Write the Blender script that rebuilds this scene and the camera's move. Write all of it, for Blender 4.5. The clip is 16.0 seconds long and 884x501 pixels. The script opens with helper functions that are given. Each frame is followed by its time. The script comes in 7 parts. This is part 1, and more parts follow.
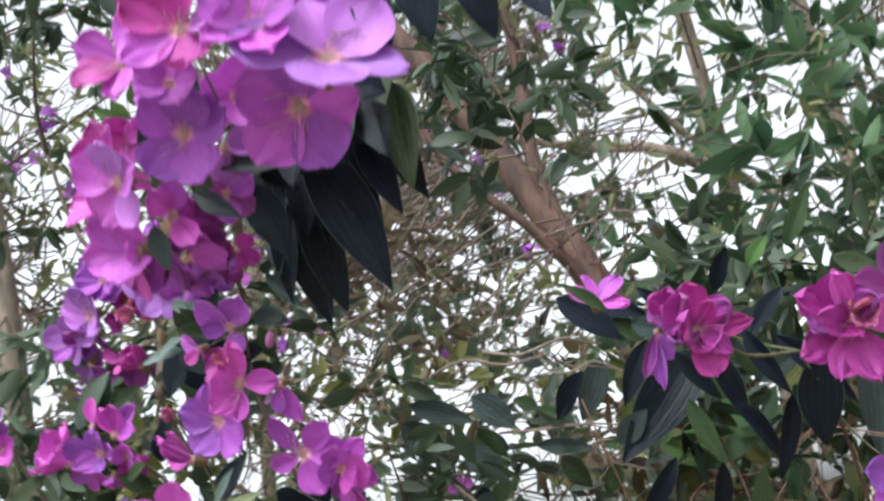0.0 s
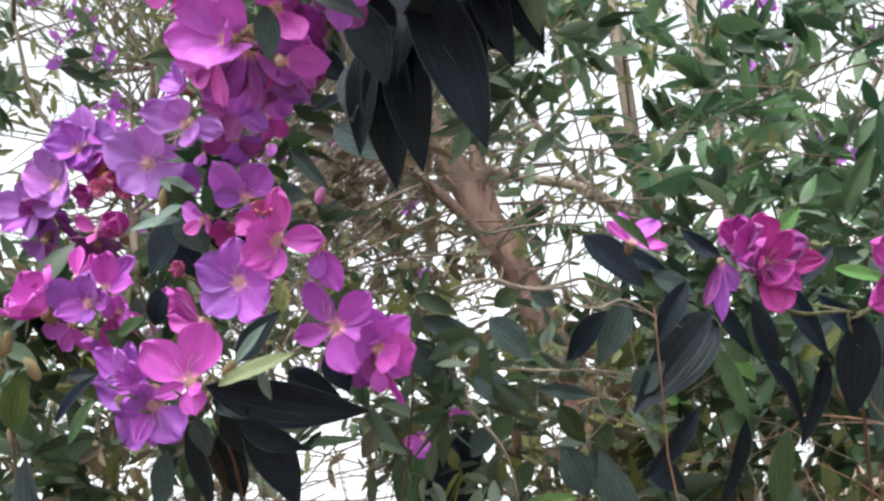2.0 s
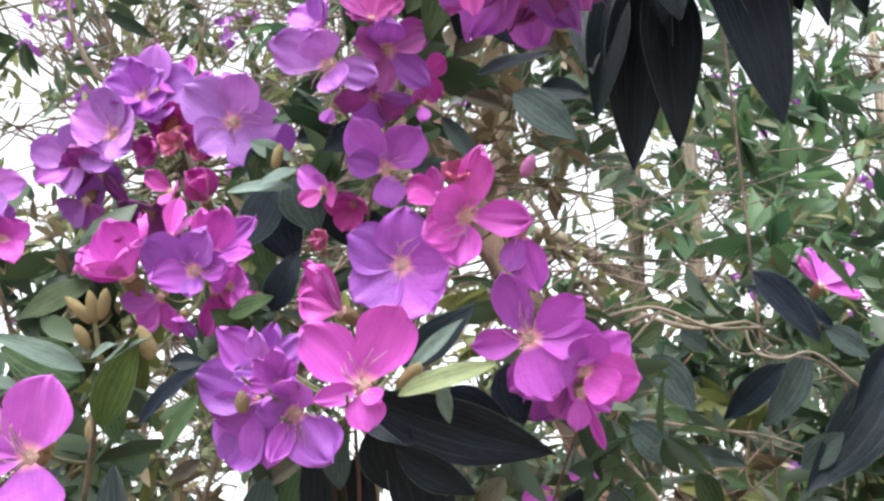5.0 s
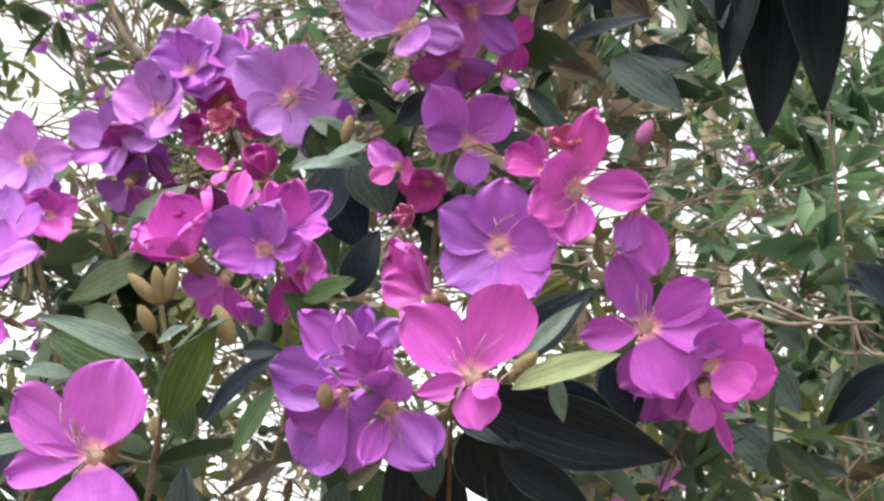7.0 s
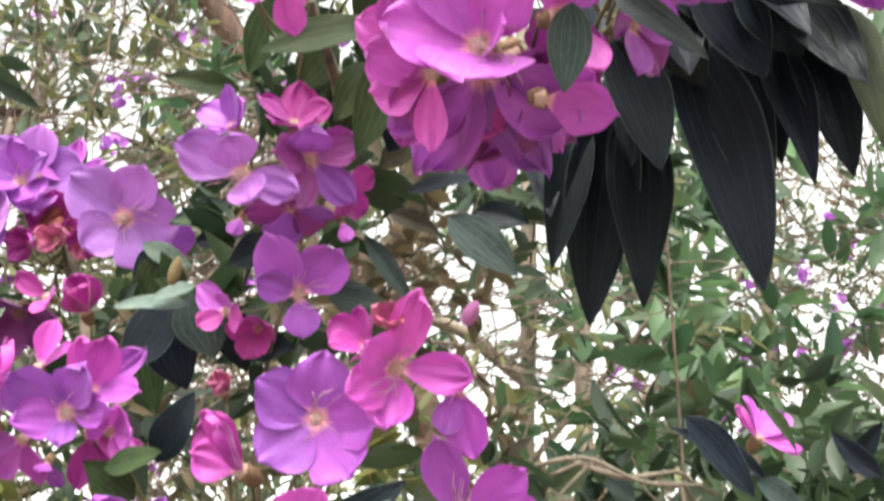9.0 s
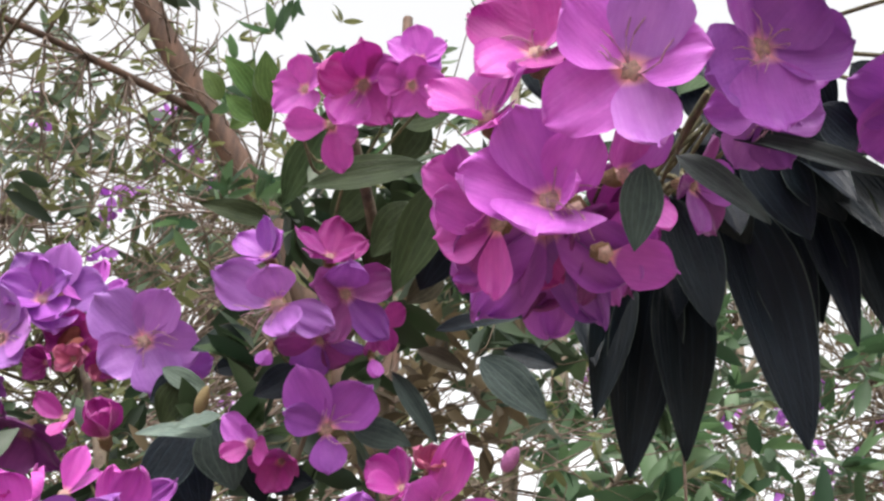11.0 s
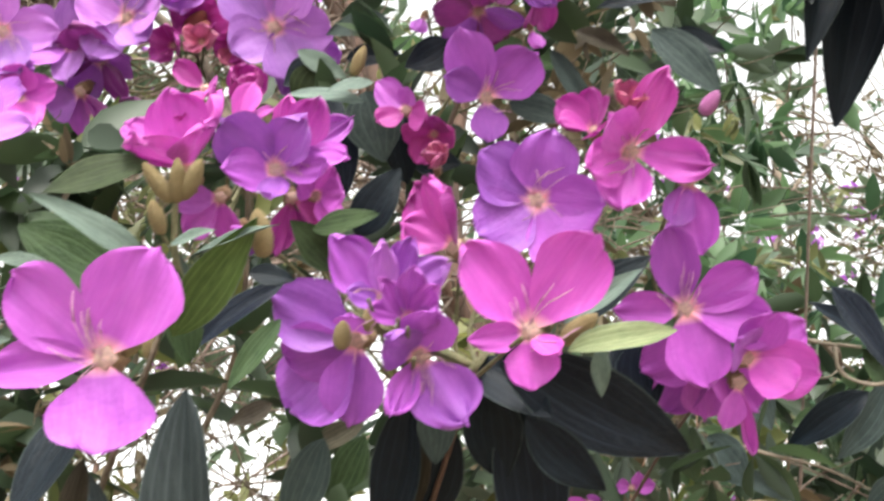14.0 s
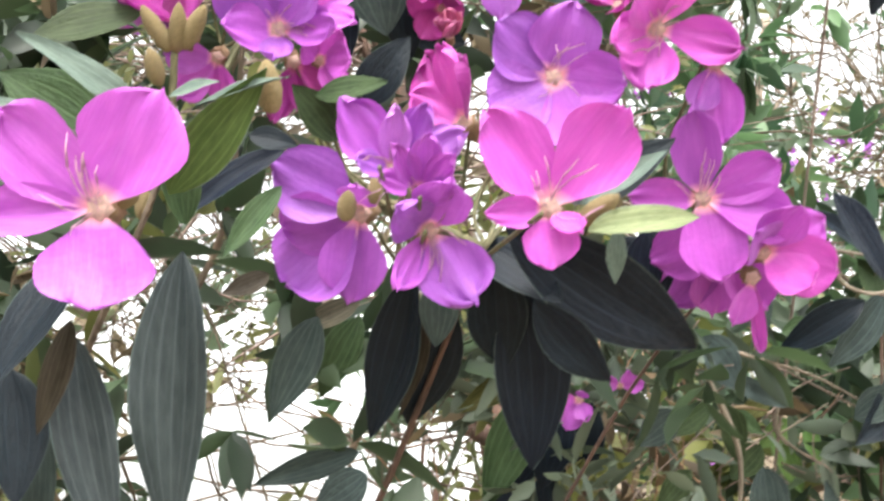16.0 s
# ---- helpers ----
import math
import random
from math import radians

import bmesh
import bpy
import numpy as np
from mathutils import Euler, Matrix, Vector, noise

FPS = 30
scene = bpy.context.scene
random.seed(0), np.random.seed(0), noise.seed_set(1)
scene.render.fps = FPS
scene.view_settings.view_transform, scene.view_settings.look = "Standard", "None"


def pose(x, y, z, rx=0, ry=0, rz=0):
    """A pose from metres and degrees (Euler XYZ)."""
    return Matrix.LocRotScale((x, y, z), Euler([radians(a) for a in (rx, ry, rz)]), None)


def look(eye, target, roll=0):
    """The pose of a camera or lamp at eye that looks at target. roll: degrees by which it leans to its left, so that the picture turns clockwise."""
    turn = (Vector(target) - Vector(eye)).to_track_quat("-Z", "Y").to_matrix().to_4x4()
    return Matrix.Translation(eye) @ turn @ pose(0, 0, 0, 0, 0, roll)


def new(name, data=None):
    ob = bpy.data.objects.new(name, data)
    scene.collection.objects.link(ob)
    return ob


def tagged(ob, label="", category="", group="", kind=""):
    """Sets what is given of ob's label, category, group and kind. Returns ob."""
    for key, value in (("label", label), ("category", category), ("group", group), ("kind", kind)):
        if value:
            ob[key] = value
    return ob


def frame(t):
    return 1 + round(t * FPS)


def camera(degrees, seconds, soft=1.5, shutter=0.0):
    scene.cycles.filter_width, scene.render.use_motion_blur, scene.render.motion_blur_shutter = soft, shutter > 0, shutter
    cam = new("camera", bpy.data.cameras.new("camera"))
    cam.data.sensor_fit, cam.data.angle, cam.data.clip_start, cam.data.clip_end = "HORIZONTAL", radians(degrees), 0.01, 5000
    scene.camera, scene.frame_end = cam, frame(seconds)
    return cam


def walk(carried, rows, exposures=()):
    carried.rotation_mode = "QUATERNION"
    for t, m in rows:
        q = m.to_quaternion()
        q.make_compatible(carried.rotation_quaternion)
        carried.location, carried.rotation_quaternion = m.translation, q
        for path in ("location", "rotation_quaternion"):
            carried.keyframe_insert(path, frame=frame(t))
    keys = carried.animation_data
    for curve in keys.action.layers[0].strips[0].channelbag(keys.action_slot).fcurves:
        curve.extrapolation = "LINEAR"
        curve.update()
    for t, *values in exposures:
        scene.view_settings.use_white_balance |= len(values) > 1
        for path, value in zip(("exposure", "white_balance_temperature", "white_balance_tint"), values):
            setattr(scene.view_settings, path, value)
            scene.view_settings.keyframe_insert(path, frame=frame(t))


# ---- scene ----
cam = camera(45.0, 16.0, soft=2.6, shutter=0.5)
PATH = [
    (0, (0.1, 0.147, 1.978), (0.062, 2.06, 2.559), -13.0),
    (0.5, (-0.014, 0.247, 1.892), (0.07, 2.128, 2.565), -8.5),
    (1, (-0.16, 0.251, 1.926), (0.131, 2.135, 2.53), -8.7),
    (1.5, (-0.173, 0.257, 1.895), (0.128, 2.138, 2.507), -8.5),
    (2, (-0.158, 0.303, 1.865), (0.091, 2.184, 2.498), -6.3),
    (2.5, (-0.249, 0.297, 1.842), (0.085, 2.183, 2.417), -6.8),
    (3, (-0.356, 0.369, 1.805), (0.095, 2.248, 2.319), -5.7),
    (3.5, (-0.367, 0.453, 1.831), (0.031, 2.363, 2.271), -3.1),
    (4, (-0.371, 0.559, 1.863), (0.049, 2.451, 2.356), -2.1),
    (4.5, (-0.378, 0.603, 1.899), (0.048, 2.461, 2.502), -1.4),
    (4.7, (-0.373, 0.597, 1.911), (0.037, 2.426, 2.609), -1.3),
    (6.8, (-0.411, 0.697, 1.915), (-0.045, 2.509, 2.678), -0.2),
    (7, (-0.419, 0.711, 1.927), (-0.044, 2.532, 2.665), -0.3),
    (7.5, (-0.427, 0.732, 1.931), (0.086, 2.526, 2.652), -2.3),
    (8, (-0.43, 0.724, 1.942), (0.191, 2.474, 2.683), -1.7),
    (8.5, (-0.412, 0.692, 1.986), (0.213, 2.448, 2.737), -0.2),
    (9, (-0.387, 0.69, 2.009), (0.204, 2.405, 2.851), -0.2),
    (9.5, (-0.404, 0.696, 2.026), (0.197, 2.361, 2.958), 1.0),
    (9.7, (-0.408, 0.692, 2.029), (0.194, 2.342, 2.987), 1.2),
    (11.8, (-0.446, 0.712, 1.978), (0.138, 2.297, 3.049), 4.6),
    (12, (-0.442, 0.726, 1.964), (0.137, 2.318, 3.028), 5.8),
    (12.5, (-0.452, 0.754, 1.95), (0.122, 2.393, 2.942), 5.1),
    (13, (-0.488, 0.782, 1.935), (0.124, 2.455, 2.866), 4.8),
    (13.5, (-0.481, 0.797, 1.925), (0.12, 2.51, 2.765), 4.5),
    (14, (-0.505, 0.822, 1.912), (0.114, 2.566, 2.67), 4.8),
    (14.5, (-0.538, 0.854, 1.902), (0.134, 2.598, 2.614), 4.9),
    (15, (-0.531, 0.869, 1.889), (0.138, 2.64, 2.533), 5.4),
    (15.5, (-0.51, 0.884, 1.884), (0.164, 2.667, 2.49), 5.3),
    (16, (-0.511, 0.866, 1.904), (0.196, 2.638, 2.504), 6.8),
]
walk(cam, [(t, look(eye, target, roll)) for t, eye, target, roll in PATH], [(0.0, 1.45, 6050, 8), (2.0, 1.66, 6250, 7), (4.0, 2.02, 6300, 7), (4.7, 2.0, 6300, 8), (7.0, 1.85, 6700, 7), (8.0, 2.1, 6900, 6), (8.5, 2.2, 6850, 5), (9.0, 2.1, 6800, 5), (9.5, 1.95, 6750, 6), (12.0, 1.4, 6650, 11), (12.5, 1.66, 6650, 10), (13.0, 1.85, 6800, 7), (13.5, 2.05, 6800, 7), (14.5, 2.0, 6700, 7), (15.0, 2.48, 6700, 6), (15.5, 2.45, 6700, 6), (16.0, 2.4, 6650, 7)])

# ---- light ----
SUN_EL, SUN_AZ = radians(58), radians(205)
world = bpy.data.worlds.new("overcast_sky")
scene.world = world
world.use_nodes = True
wn = world.node_tree
sky = wn.nodes.new("ShaderNodeTexSky")
sky.sky_type, sky.sun_disc = "NISHITA", False
sky.sun_elevation, sky.sun_rotation = SUN_EL, SUN_AZ
sky.dust_density, sky.air_density = 4.0, 1.0
wash = wn.nodes.new("ShaderNodeHueSaturation")
wash.inputs["Saturation"].default_value = 0.10
wn.links.new(sky.outputs[0], wash.inputs["Color"])
wn.links.new(wash.outputs[0], wn.nodes["Background"].inputs[0])
wn.nodes["Background"].inputs[1].default_value = 0.15
sun = new("sun", bpy.data.lights.new("sun", "SUN"))
sun.data.energy, sun.data.angle, sun.data.color = 0.75, radians(14), (1.0, 0.96, 0.92)
sun.matrix_world = look((0, 0, 0), (-math.sin(SUN_AZ) * math.cos(SUN_EL), -math.cos(SUN_AZ) * math.cos(SUN_EL), -math.sin(SUN_EL)))


# ---- materials ----
def ramp(nt, fac, stops):
    node = nt.nodes.new("ShaderNodeValToRGB")
    while len(node.color_ramp.elements) < len(stops):
        node.color_ramp.elements.new(0.5)
    for e, (p, c) in zip(node.color_ramp.elements, stops):
        e.position, e.color = p, (*c, 1)
    nt.links.new(fac, node.inputs[0])
    return node.outputs[0]


def mixed(nt, kind, fac, a, b):
    node = nt.nodes.new("ShaderNodeMix")
    node.data_type, node.blend_type = "RGBA", kind
    for socket, value in ((node.inputs[0], fac), (node.inputs[6], a), (node.inputs[7], b)):
        if isinstance(value, bpy.types.NodeSocket):
            nt.links.new(value, socket)
        else:
            socket.default_value = value
    return node.outputs[2]


def noise_of(nt, vec, scale, detail=3.0, rough=0.55):
    node = nt.nodes.new("ShaderNodeTexNoise")
    node.inputs["Scale"].default_value, node.inputs["Detail"].default_value = scale, detail
    node.inputs["Roughness"].default_value = rough
    nt.links.new(vec, node.inputs["Vector"])
    return node.outputs[0]


def maths(nt, kind, a, b=0.0):
    node = nt.nodes.new("ShaderNodeMath")
    node.operation = kind
    for socket, value in ((node.inputs[0], a), (node.inputs[1], b)):
        if isinstance(value, bpy.types.NodeSocket):
            nt.links.new(value, socket)
        else:
            socket.default_value = value
    return node.outputs[0]


def scaled(nt, vec, s):
    node = nt.nodes.new("ShaderNodeMapping")
    node.inputs["Scale"].default_value = s
    nt.links.new(vec, node.inputs["Vector"])
    return node.outputs[0]


def blank(name, rough, through_light=0.0):
    """A material with a Principled surface and, for leaves and petals, light let through. Returns it, its tree, the colour sockets to feed and the Principled node."""
    m = bpy.data.materials.new(name)
    m.use_nodes = True
    nt = m.node_tree
    bsdf = nt.nodes["Principled BSDF"]
    bsdf.inputs["Roughness"].default_value = rough
    feeds = [bsdf.inputs["Base Color"]]
    if through_light:
        glow = nt.nodes.new("ShaderNodeBsdfTranslucent")
        mix = nt.nodes.new("ShaderNodeMixShader")
        mix.inputs[0].default_value = through_light
        nt.links.new(bsdf.outputs[0], mix.inputs[1])
        nt.links.new(glow.outputs[0], mix.inputs[2])
        nt.links.new(mix.outputs[0], nt.nodes["Material Output"].inputs[0])
        feeds.append(glow.inputs[0])
    return m, nt, feeds, bsdf


def bumped(nt, bsdf, height, strength, distance):
    node = nt.nodes.new("ShaderNodeBump")
    node.inputs["Strength"].default_value, node.inputs["Distance"].default_value = strength, distance
    nt.links.new(height, node.inputs["Height"])
    nt.links.new(node.outputs[0], bsdf.inputs["Normal"])


def vary(nt, colour, hue=0.04, value=0.3):
    """Shift hue and value from object to object."""
    info = nt.nodes.new("ShaderNodeObjectInfo")
    node = nt.nodes.new("ShaderNodeHueSaturation")
    for socket, span, mid in (("Hue", hue, 0.5), ("Value", value, 1.0)):
        m = nt.nodes.new("ShaderNodeMapRange")
        m.inputs[3].default_value, m.inputs[4].default_value = mid - span / 2, mid + span / 2
        nt.links.new(info.outputs["Random"], m.inputs[0])
        nt.links.new(m.outputs[0], node.inputs[socket])
    nt.links.new(colour, node.inputs["Color"])
    return node.outputs[0]


def petal_material(name, deep, pale, heart=(0.8, 0.36, 0.42)):
    """Petals lie along y from 0 to 1: pale at the claw, finely veined, mottled."""
    m, nt, feeds, bsdf = blank(name, 0.55, 0.2)
    at = nt.nodes.new("ShaderNodeTexCoord").outputs["Object"]
    split = nt.nodes.new("ShaderNodeSeparateXYZ")
    nt.links.new(at, split.inputs[0])
    veins = noise_of(nt, scaled(nt, at, (16, 1.6, 1)), 1.0, 4)
    blotch = noise_of(nt, at, 2.6, 3)
    c = ramp(nt, veins, ((0.30, tuple(0.93 * v for v in deep)), (0.5, deep), (0.75, tuple(0.5 * (a + b) for a, b in zip(deep, pale)))))
    c = mixed(nt, "MULTIPLY", 1.0, c, ramp(nt, blotch, ((0.28, (0.80, 0.72, 0.84)), (0.5, (0.97, 0.95, 0.98)), (0.72, (1.12, 1.16, 1.06)))))
    claw = ramp(nt, split.outputs[1], ((0.03, (1, 1, 1)), (0.15, (0, 0, 0))))
    c = mixed(nt, "MIX", claw, c, (*heart, 1))
    c = vary(nt, c, 0.035, 0.3)
    for f in feeds:
        nt.links.new(c, f)
    bumped(nt, bsdf, mixed(nt, "ADD", 0.6, veins, noise_of(nt, at, 5.0, 2)), 0.14, 0.06)
    bsdf.inputs["Sheen Weight"].default_value = 0.15
    return m


PETALS = {
    "violet": petal_material("petal_violet", (0.309, 0.063, 0.415), (0.362, 0.097, 0.484)),
    "lavender": petal_material("petal_lavender", (0.362, 0.121, 0.484), (0.431, 0.195, 0.539)),
    "orchid": petal_material("petal_orchid", (0.431, 0.076, 0.470), (0.501, 0.142, 0.539)),
    "magenta": petal_material("petal_magenta", (0.362, 0.021, 0.250), (0.454, 0.053, 0.336), (0.55, 0.16, 0.26)),
    "pink": petal_material("petal_pink", (0.473, 0.059, 0.410), (0.544, 0.127, 0.484)),
    "mauve": petal_material("petal_mauve", (0.325, 0.048, 0.372), (0.400, 0.096, 0.448)),
    "wither": petal_material("petal_withered", (0.386, 0.075, 0.182), (0.464, 0.150, 0.211), (0.30, 0.14, 0.10)),
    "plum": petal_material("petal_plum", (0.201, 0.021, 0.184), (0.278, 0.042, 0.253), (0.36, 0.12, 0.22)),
}


def leaf_material(name, deep, pale, rough=0.5, through_light=0.12, island=False):
    """Leaves lie along y from 0 to 1 with the midrib at x = 0 and long side veins."""
    m, nt, feeds, bsdf = blank(name, rough, through_light)
    at = nt.nodes.new("ShaderNodeTexCoord").outputs["Object"]
    if island:
        rnd = nt.nodes.new("ShaderNodeNewGeometry").outputs["Random Per Island"]
        c = ramp(nt, rnd, ((0.0, deep), (0.55, tuple((a + b) / 2 for a, b in zip(deep, pale))), (1.0, pale)))
        c = mixed(nt, "MULTIPLY", 0.5, c, ramp(nt, noise_of(nt, at, 9.0, 2), ((0.3, (0.6, 0.6, 0.6)), (0.7, (1.2, 1.2, 1.2)))))
    else:
        blade = nt.nodes.new("ShaderNodeUVMap")
        blade.uv_map = "blade"
        split = nt.nodes.new("ShaderNodeSeparateXYZ")
        nt.links.new(blade.outputs[0], split.inputs[0])
        # midrib and two pairs of veins that run from base to tip
        side = maths(nt, "ABSOLUTE", split.outputs[0])
        near = maths(nt, "MINIMUM", maths(nt, "MINIMUM", side, maths(nt, "ABSOLUTE", maths(nt, "SUBTRACT", side, 0.36))), maths(nt, "ABSOLUTE", maths(nt, "SUBTRACT", side, 0.70)))
        vein = ramp(nt, near, ((0.0, (1, 1, 1)), (0.055, (0, 0, 0))))
        grain = noise_of(nt, scaled(nt, at, (9, 3, 3)), 3.0, 4)
        c = mixed(nt, "MIX", ramp(nt, noise_of(nt, at, 2.3, 4), ((0.3, (0, 0, 0)), (0.7, (1, 1, 1)))), (*deep, 1), (*pale, 1))
        c = mixed(nt, "MULTIPLY", 0.7, c, ramp(nt, grain, ((0.3, (0.65, 0.66, 0.66)), (0.7, (1.2, 1.2, 1.12)))))
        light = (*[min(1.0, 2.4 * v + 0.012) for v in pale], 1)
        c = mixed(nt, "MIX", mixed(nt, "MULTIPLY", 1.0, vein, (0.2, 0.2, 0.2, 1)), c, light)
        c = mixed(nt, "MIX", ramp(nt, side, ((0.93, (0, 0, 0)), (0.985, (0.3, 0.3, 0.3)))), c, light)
        c = vary(nt, c, 0.04, 0.5)
        bumped(nt, bsdf, mixed(nt, "SUBTRACT", 0.5, grain, vein), 0.2, 0.025)
        bsdf.inputs["Specular IOR Level"].default_value = 0.15
    for f in feeds:
        nt.links.new(c, f)
    return m


# Base taken to blue-black: shade and a bluish veil are put into the colour.
LEAF_TOP = leaf_material("leaf_upper_shade_toned", (0.0020, 0.0044, 0.0092), (0.0056, 0.0105, 0.0178), 0.46, 0.02)
LEAF_UNDER = leaf_material("leaf_under_side", (0.021, 0.033, 0.033), (0.048, 0.065, 0.061), 0.7, 0.15)
LEAF_GREEN = leaf_material("leaf_green", (0.018, 0.034, 0.014), (0.048, 0.072, 0.031), 0.55, 0.18)
LEAF_OLIVE = leaf_material("leaf_olive", (0.046, 0.052, 0.016), (0.13, 0.13, 0.045), 0.55, 0.25)
LEAF_BROWN = leaf_material("leaf_brownish", (0.035, 0.030, 0.022), (0.080, 0.070, 0.052), 0.7, 0.12)
# Dark leaf greyed in its base colour to carry a sheen of sky light.
LEAF_SHEEN_TONE = leaf_material("leaf_sheen_toned", (0.014, 0.020, 0.022), (0.040, 0.050, 0.052), 0.45, 0.06)
LEAF_FRESH = leaf_material("leaf_fresh", (0.07, 0.14, 0.04), (0.13, 0.22, 0.07), 0.5, 0.3)
LEAF_YOUNG = leaf_material("leaf_young", (0.17, 0.21, 0.11), (0.29, 0.32, 0.18), 0.6, 0.25)
LEAF_PALE = leaf_material("leaf_silvery", (0.065, 0.095, 0.082), (0.14, 0.18, 0.155), 0.6, 0.15)
CROWN_GREEN = leaf_material("crown_green", (0.022, 0.058, 0.030), (0.11, 0.195, 0.085), 0.5, 0.45, True)
CROWN_OLIVE = leaf_material("crown_olive", (0.07, 0.082, 0.036), (0.21, 0.22, 0.09), 0.55, 0.45, True)
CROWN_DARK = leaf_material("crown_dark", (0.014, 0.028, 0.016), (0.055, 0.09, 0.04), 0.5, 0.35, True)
CROWN_GREY = leaf_material("crown_greygreen", (0.045, 0.072, 0.042), (0.13, 0.18, 0.11), 0.5, 0.45, True)
CROWN_SAGE = leaf_material("crown_sage", (0.045, 0.066, 0.046), (0.125, 0.155, 0.105), 0.55, 0.3, True)
CROWN_RUST = leaf_material("crown_rust", (0.040, 0.029, 0.018), (0.165, 0.115, 0.062), 0.6, 0.3, True)
CROWN_DRY = leaf_material("crown_dry", (0.07, 0.052, 0.032), (0.22, 0.17, 0.10), 0.6, 0.3, True)
CROWN_YELLOW = leaf_material("crown_yellowgreen", (0.06, 0.078, 0.022), (0.23, 0.235, 0.075), 0.5, 0.5, True)
FAR_BLOOM = leaf_material("far_blossom", (0.30, 0.07, 0.42), (0.48, 0.16, 0.58), 0.55, 0.35, True)


def bark_material(name, dark, light, scale=30.0):
    m, nt, feeds, bsdf = blank(name, 0.85)
    at = nt.nodes.new("ShaderNodeTexCoord").outputs["Object"]
    fibre = noise_of(nt, scaled(nt, at, (1, 1, 0.18)), scale, 5, 0.65)
    patch = noise_of(nt, at, scale * 0.14, 3)
    c = ramp(nt, fibre, ((0.32, dark), (0.66, light)))
    c = mixed(nt, "MULTIPLY", 0.8, c, ramp(nt, patch, ((0.3, (0.6, 0.62, 0.58)), (0.7, (1.15, 1.1, 1.05)))))
    nt.links.new(c, feeds[0])
    bumped(nt, bsdf, fibre, 0.7, 0.01)
    return m


BARK_RED = bark_material("bark_reddish", (0.036, 0.021, 0.016), (0.125, 0.069, 0.050))
BARK_WARM = bark_material("bark_warm", (0.12, 0.062, 0.036), (0.32, 0.18, 0.11))
BARK_GREY = bark_material("bark_grey", (0.10, 0.08, 0.062), (0.28, 0.23, 0.185))
TWIG = bark_material("twig_brown", (0.05, 0.036, 0.026), (0.16, 0.12, 0.085), 90.0)
TWIG_PALE = bark_material("twig_pale", (0.08, 0.058, 0.048), (0.22, 0.16, 0.135), 90.0)
STEM_GREEN = bark_material("stem_green", (0.07, 0.075, 0.035), (0.17, 0.15, 0.08), 120.0)
BUD = bark_material("bud_velvet", (0.24, 0.20, 0.085), (0.42, 0.30, 0.16), 160.0)
BUD_PINK = bark_material("bud_pink", (0.42, 0.10, 0.36), (0.62, 0.22, 0.52), 160.0)
CALYX = bark_material("calyx_olive", (0.20, 0.11, 0.06), (0.38, 0.24, 0.14), 160.0)
WITHER = bark_material("withered_petal", (0.20, 0.045, 0.04), (0.46, 0.13, 0.10), 140.0)
ANTHER = bark_material("anther_pale", (0.62, 0.36, 0.36), (0.85, 0.62, 0.52), 200.0)
STAMEN = bark_material("stamen_pale", (0.52, 0.20, 0.42), (0.78, 0.50, 0.60), 200.0)
EARTH = bark_material("earth", (0.12, 0.10, 0.075), (0.28, 0.24, 0.185), 6.0)
PLASTER = bark_material("plaster_beige", (0.50, 0.40, 0.31), (0.66, 0.55, 0.45), 7.0)
CAP = bark_material("coping_grey", (0.22, 0.19, 0.16), (0.40, 0.35, 0.30), 20.0)


# ---- builders ----
def mesh_of(name, verts, faces, mats, smooth=True, index=None, across=None):
    """A mesh from lists; across gives each vertex its (u, v) on the blade."""
    me = bpy.data.meshes.new(name)
    me.from_pydata([tuple(v) for v in verts], [], faces)
    for m in mats:
        me.materials.append(m)
    if smooth:
        me.polygons.foreach_set("use_smooth", [True] * len(faces))
    if index is not None:
        me.polygons.foreach_set("material_index", index)
    if across is not None:
        me.uv_layers.new(name="blade").data.foreach_set("uv", [c for loop in me.loops for c in across[loop.vertex_index]])
    me.update()
    return me


def piece(name, me, parent, m=None, material=None, label=""):
    """One mesh object under a thing or a part; material overrides the mesh's own for this object."""
    ob = new(name, me)
    ob.parent = parent
    if m is not None:
        ob.matrix_basis = m
    if material is not None:
        ob.material_slots[0].link = "OBJECT"
        ob.material_slots[0].material = material
    return tagged(ob, label)


def thing(name, at, label, category, group="", kind=""):
    ob = new(name)
    ob.location = at
    ob.empty_display_size = 0.1
    return tagged(ob, label, category, group, kind)


def smooth_path(points, steps=6):
    """Catmull-Rom through the points."""
    p = [Vector(q) for q in points]
    p = [2 * p[0] - p[1], *p, 2 * p[-1] - p[-2]]
    out = []
    for a, b, c, d in zip(p, p[1:], p[2:], p[3:]):
        for i in range(steps):
            t = i / steps
            out.append(0.5 * ((2 * b) + (c - a) * t + (2 * a - 5 * b + 4 * c - d) * t * t + (3 * b - a - 3 * c + d) * t ** 3))
    return out + [p[-2]]


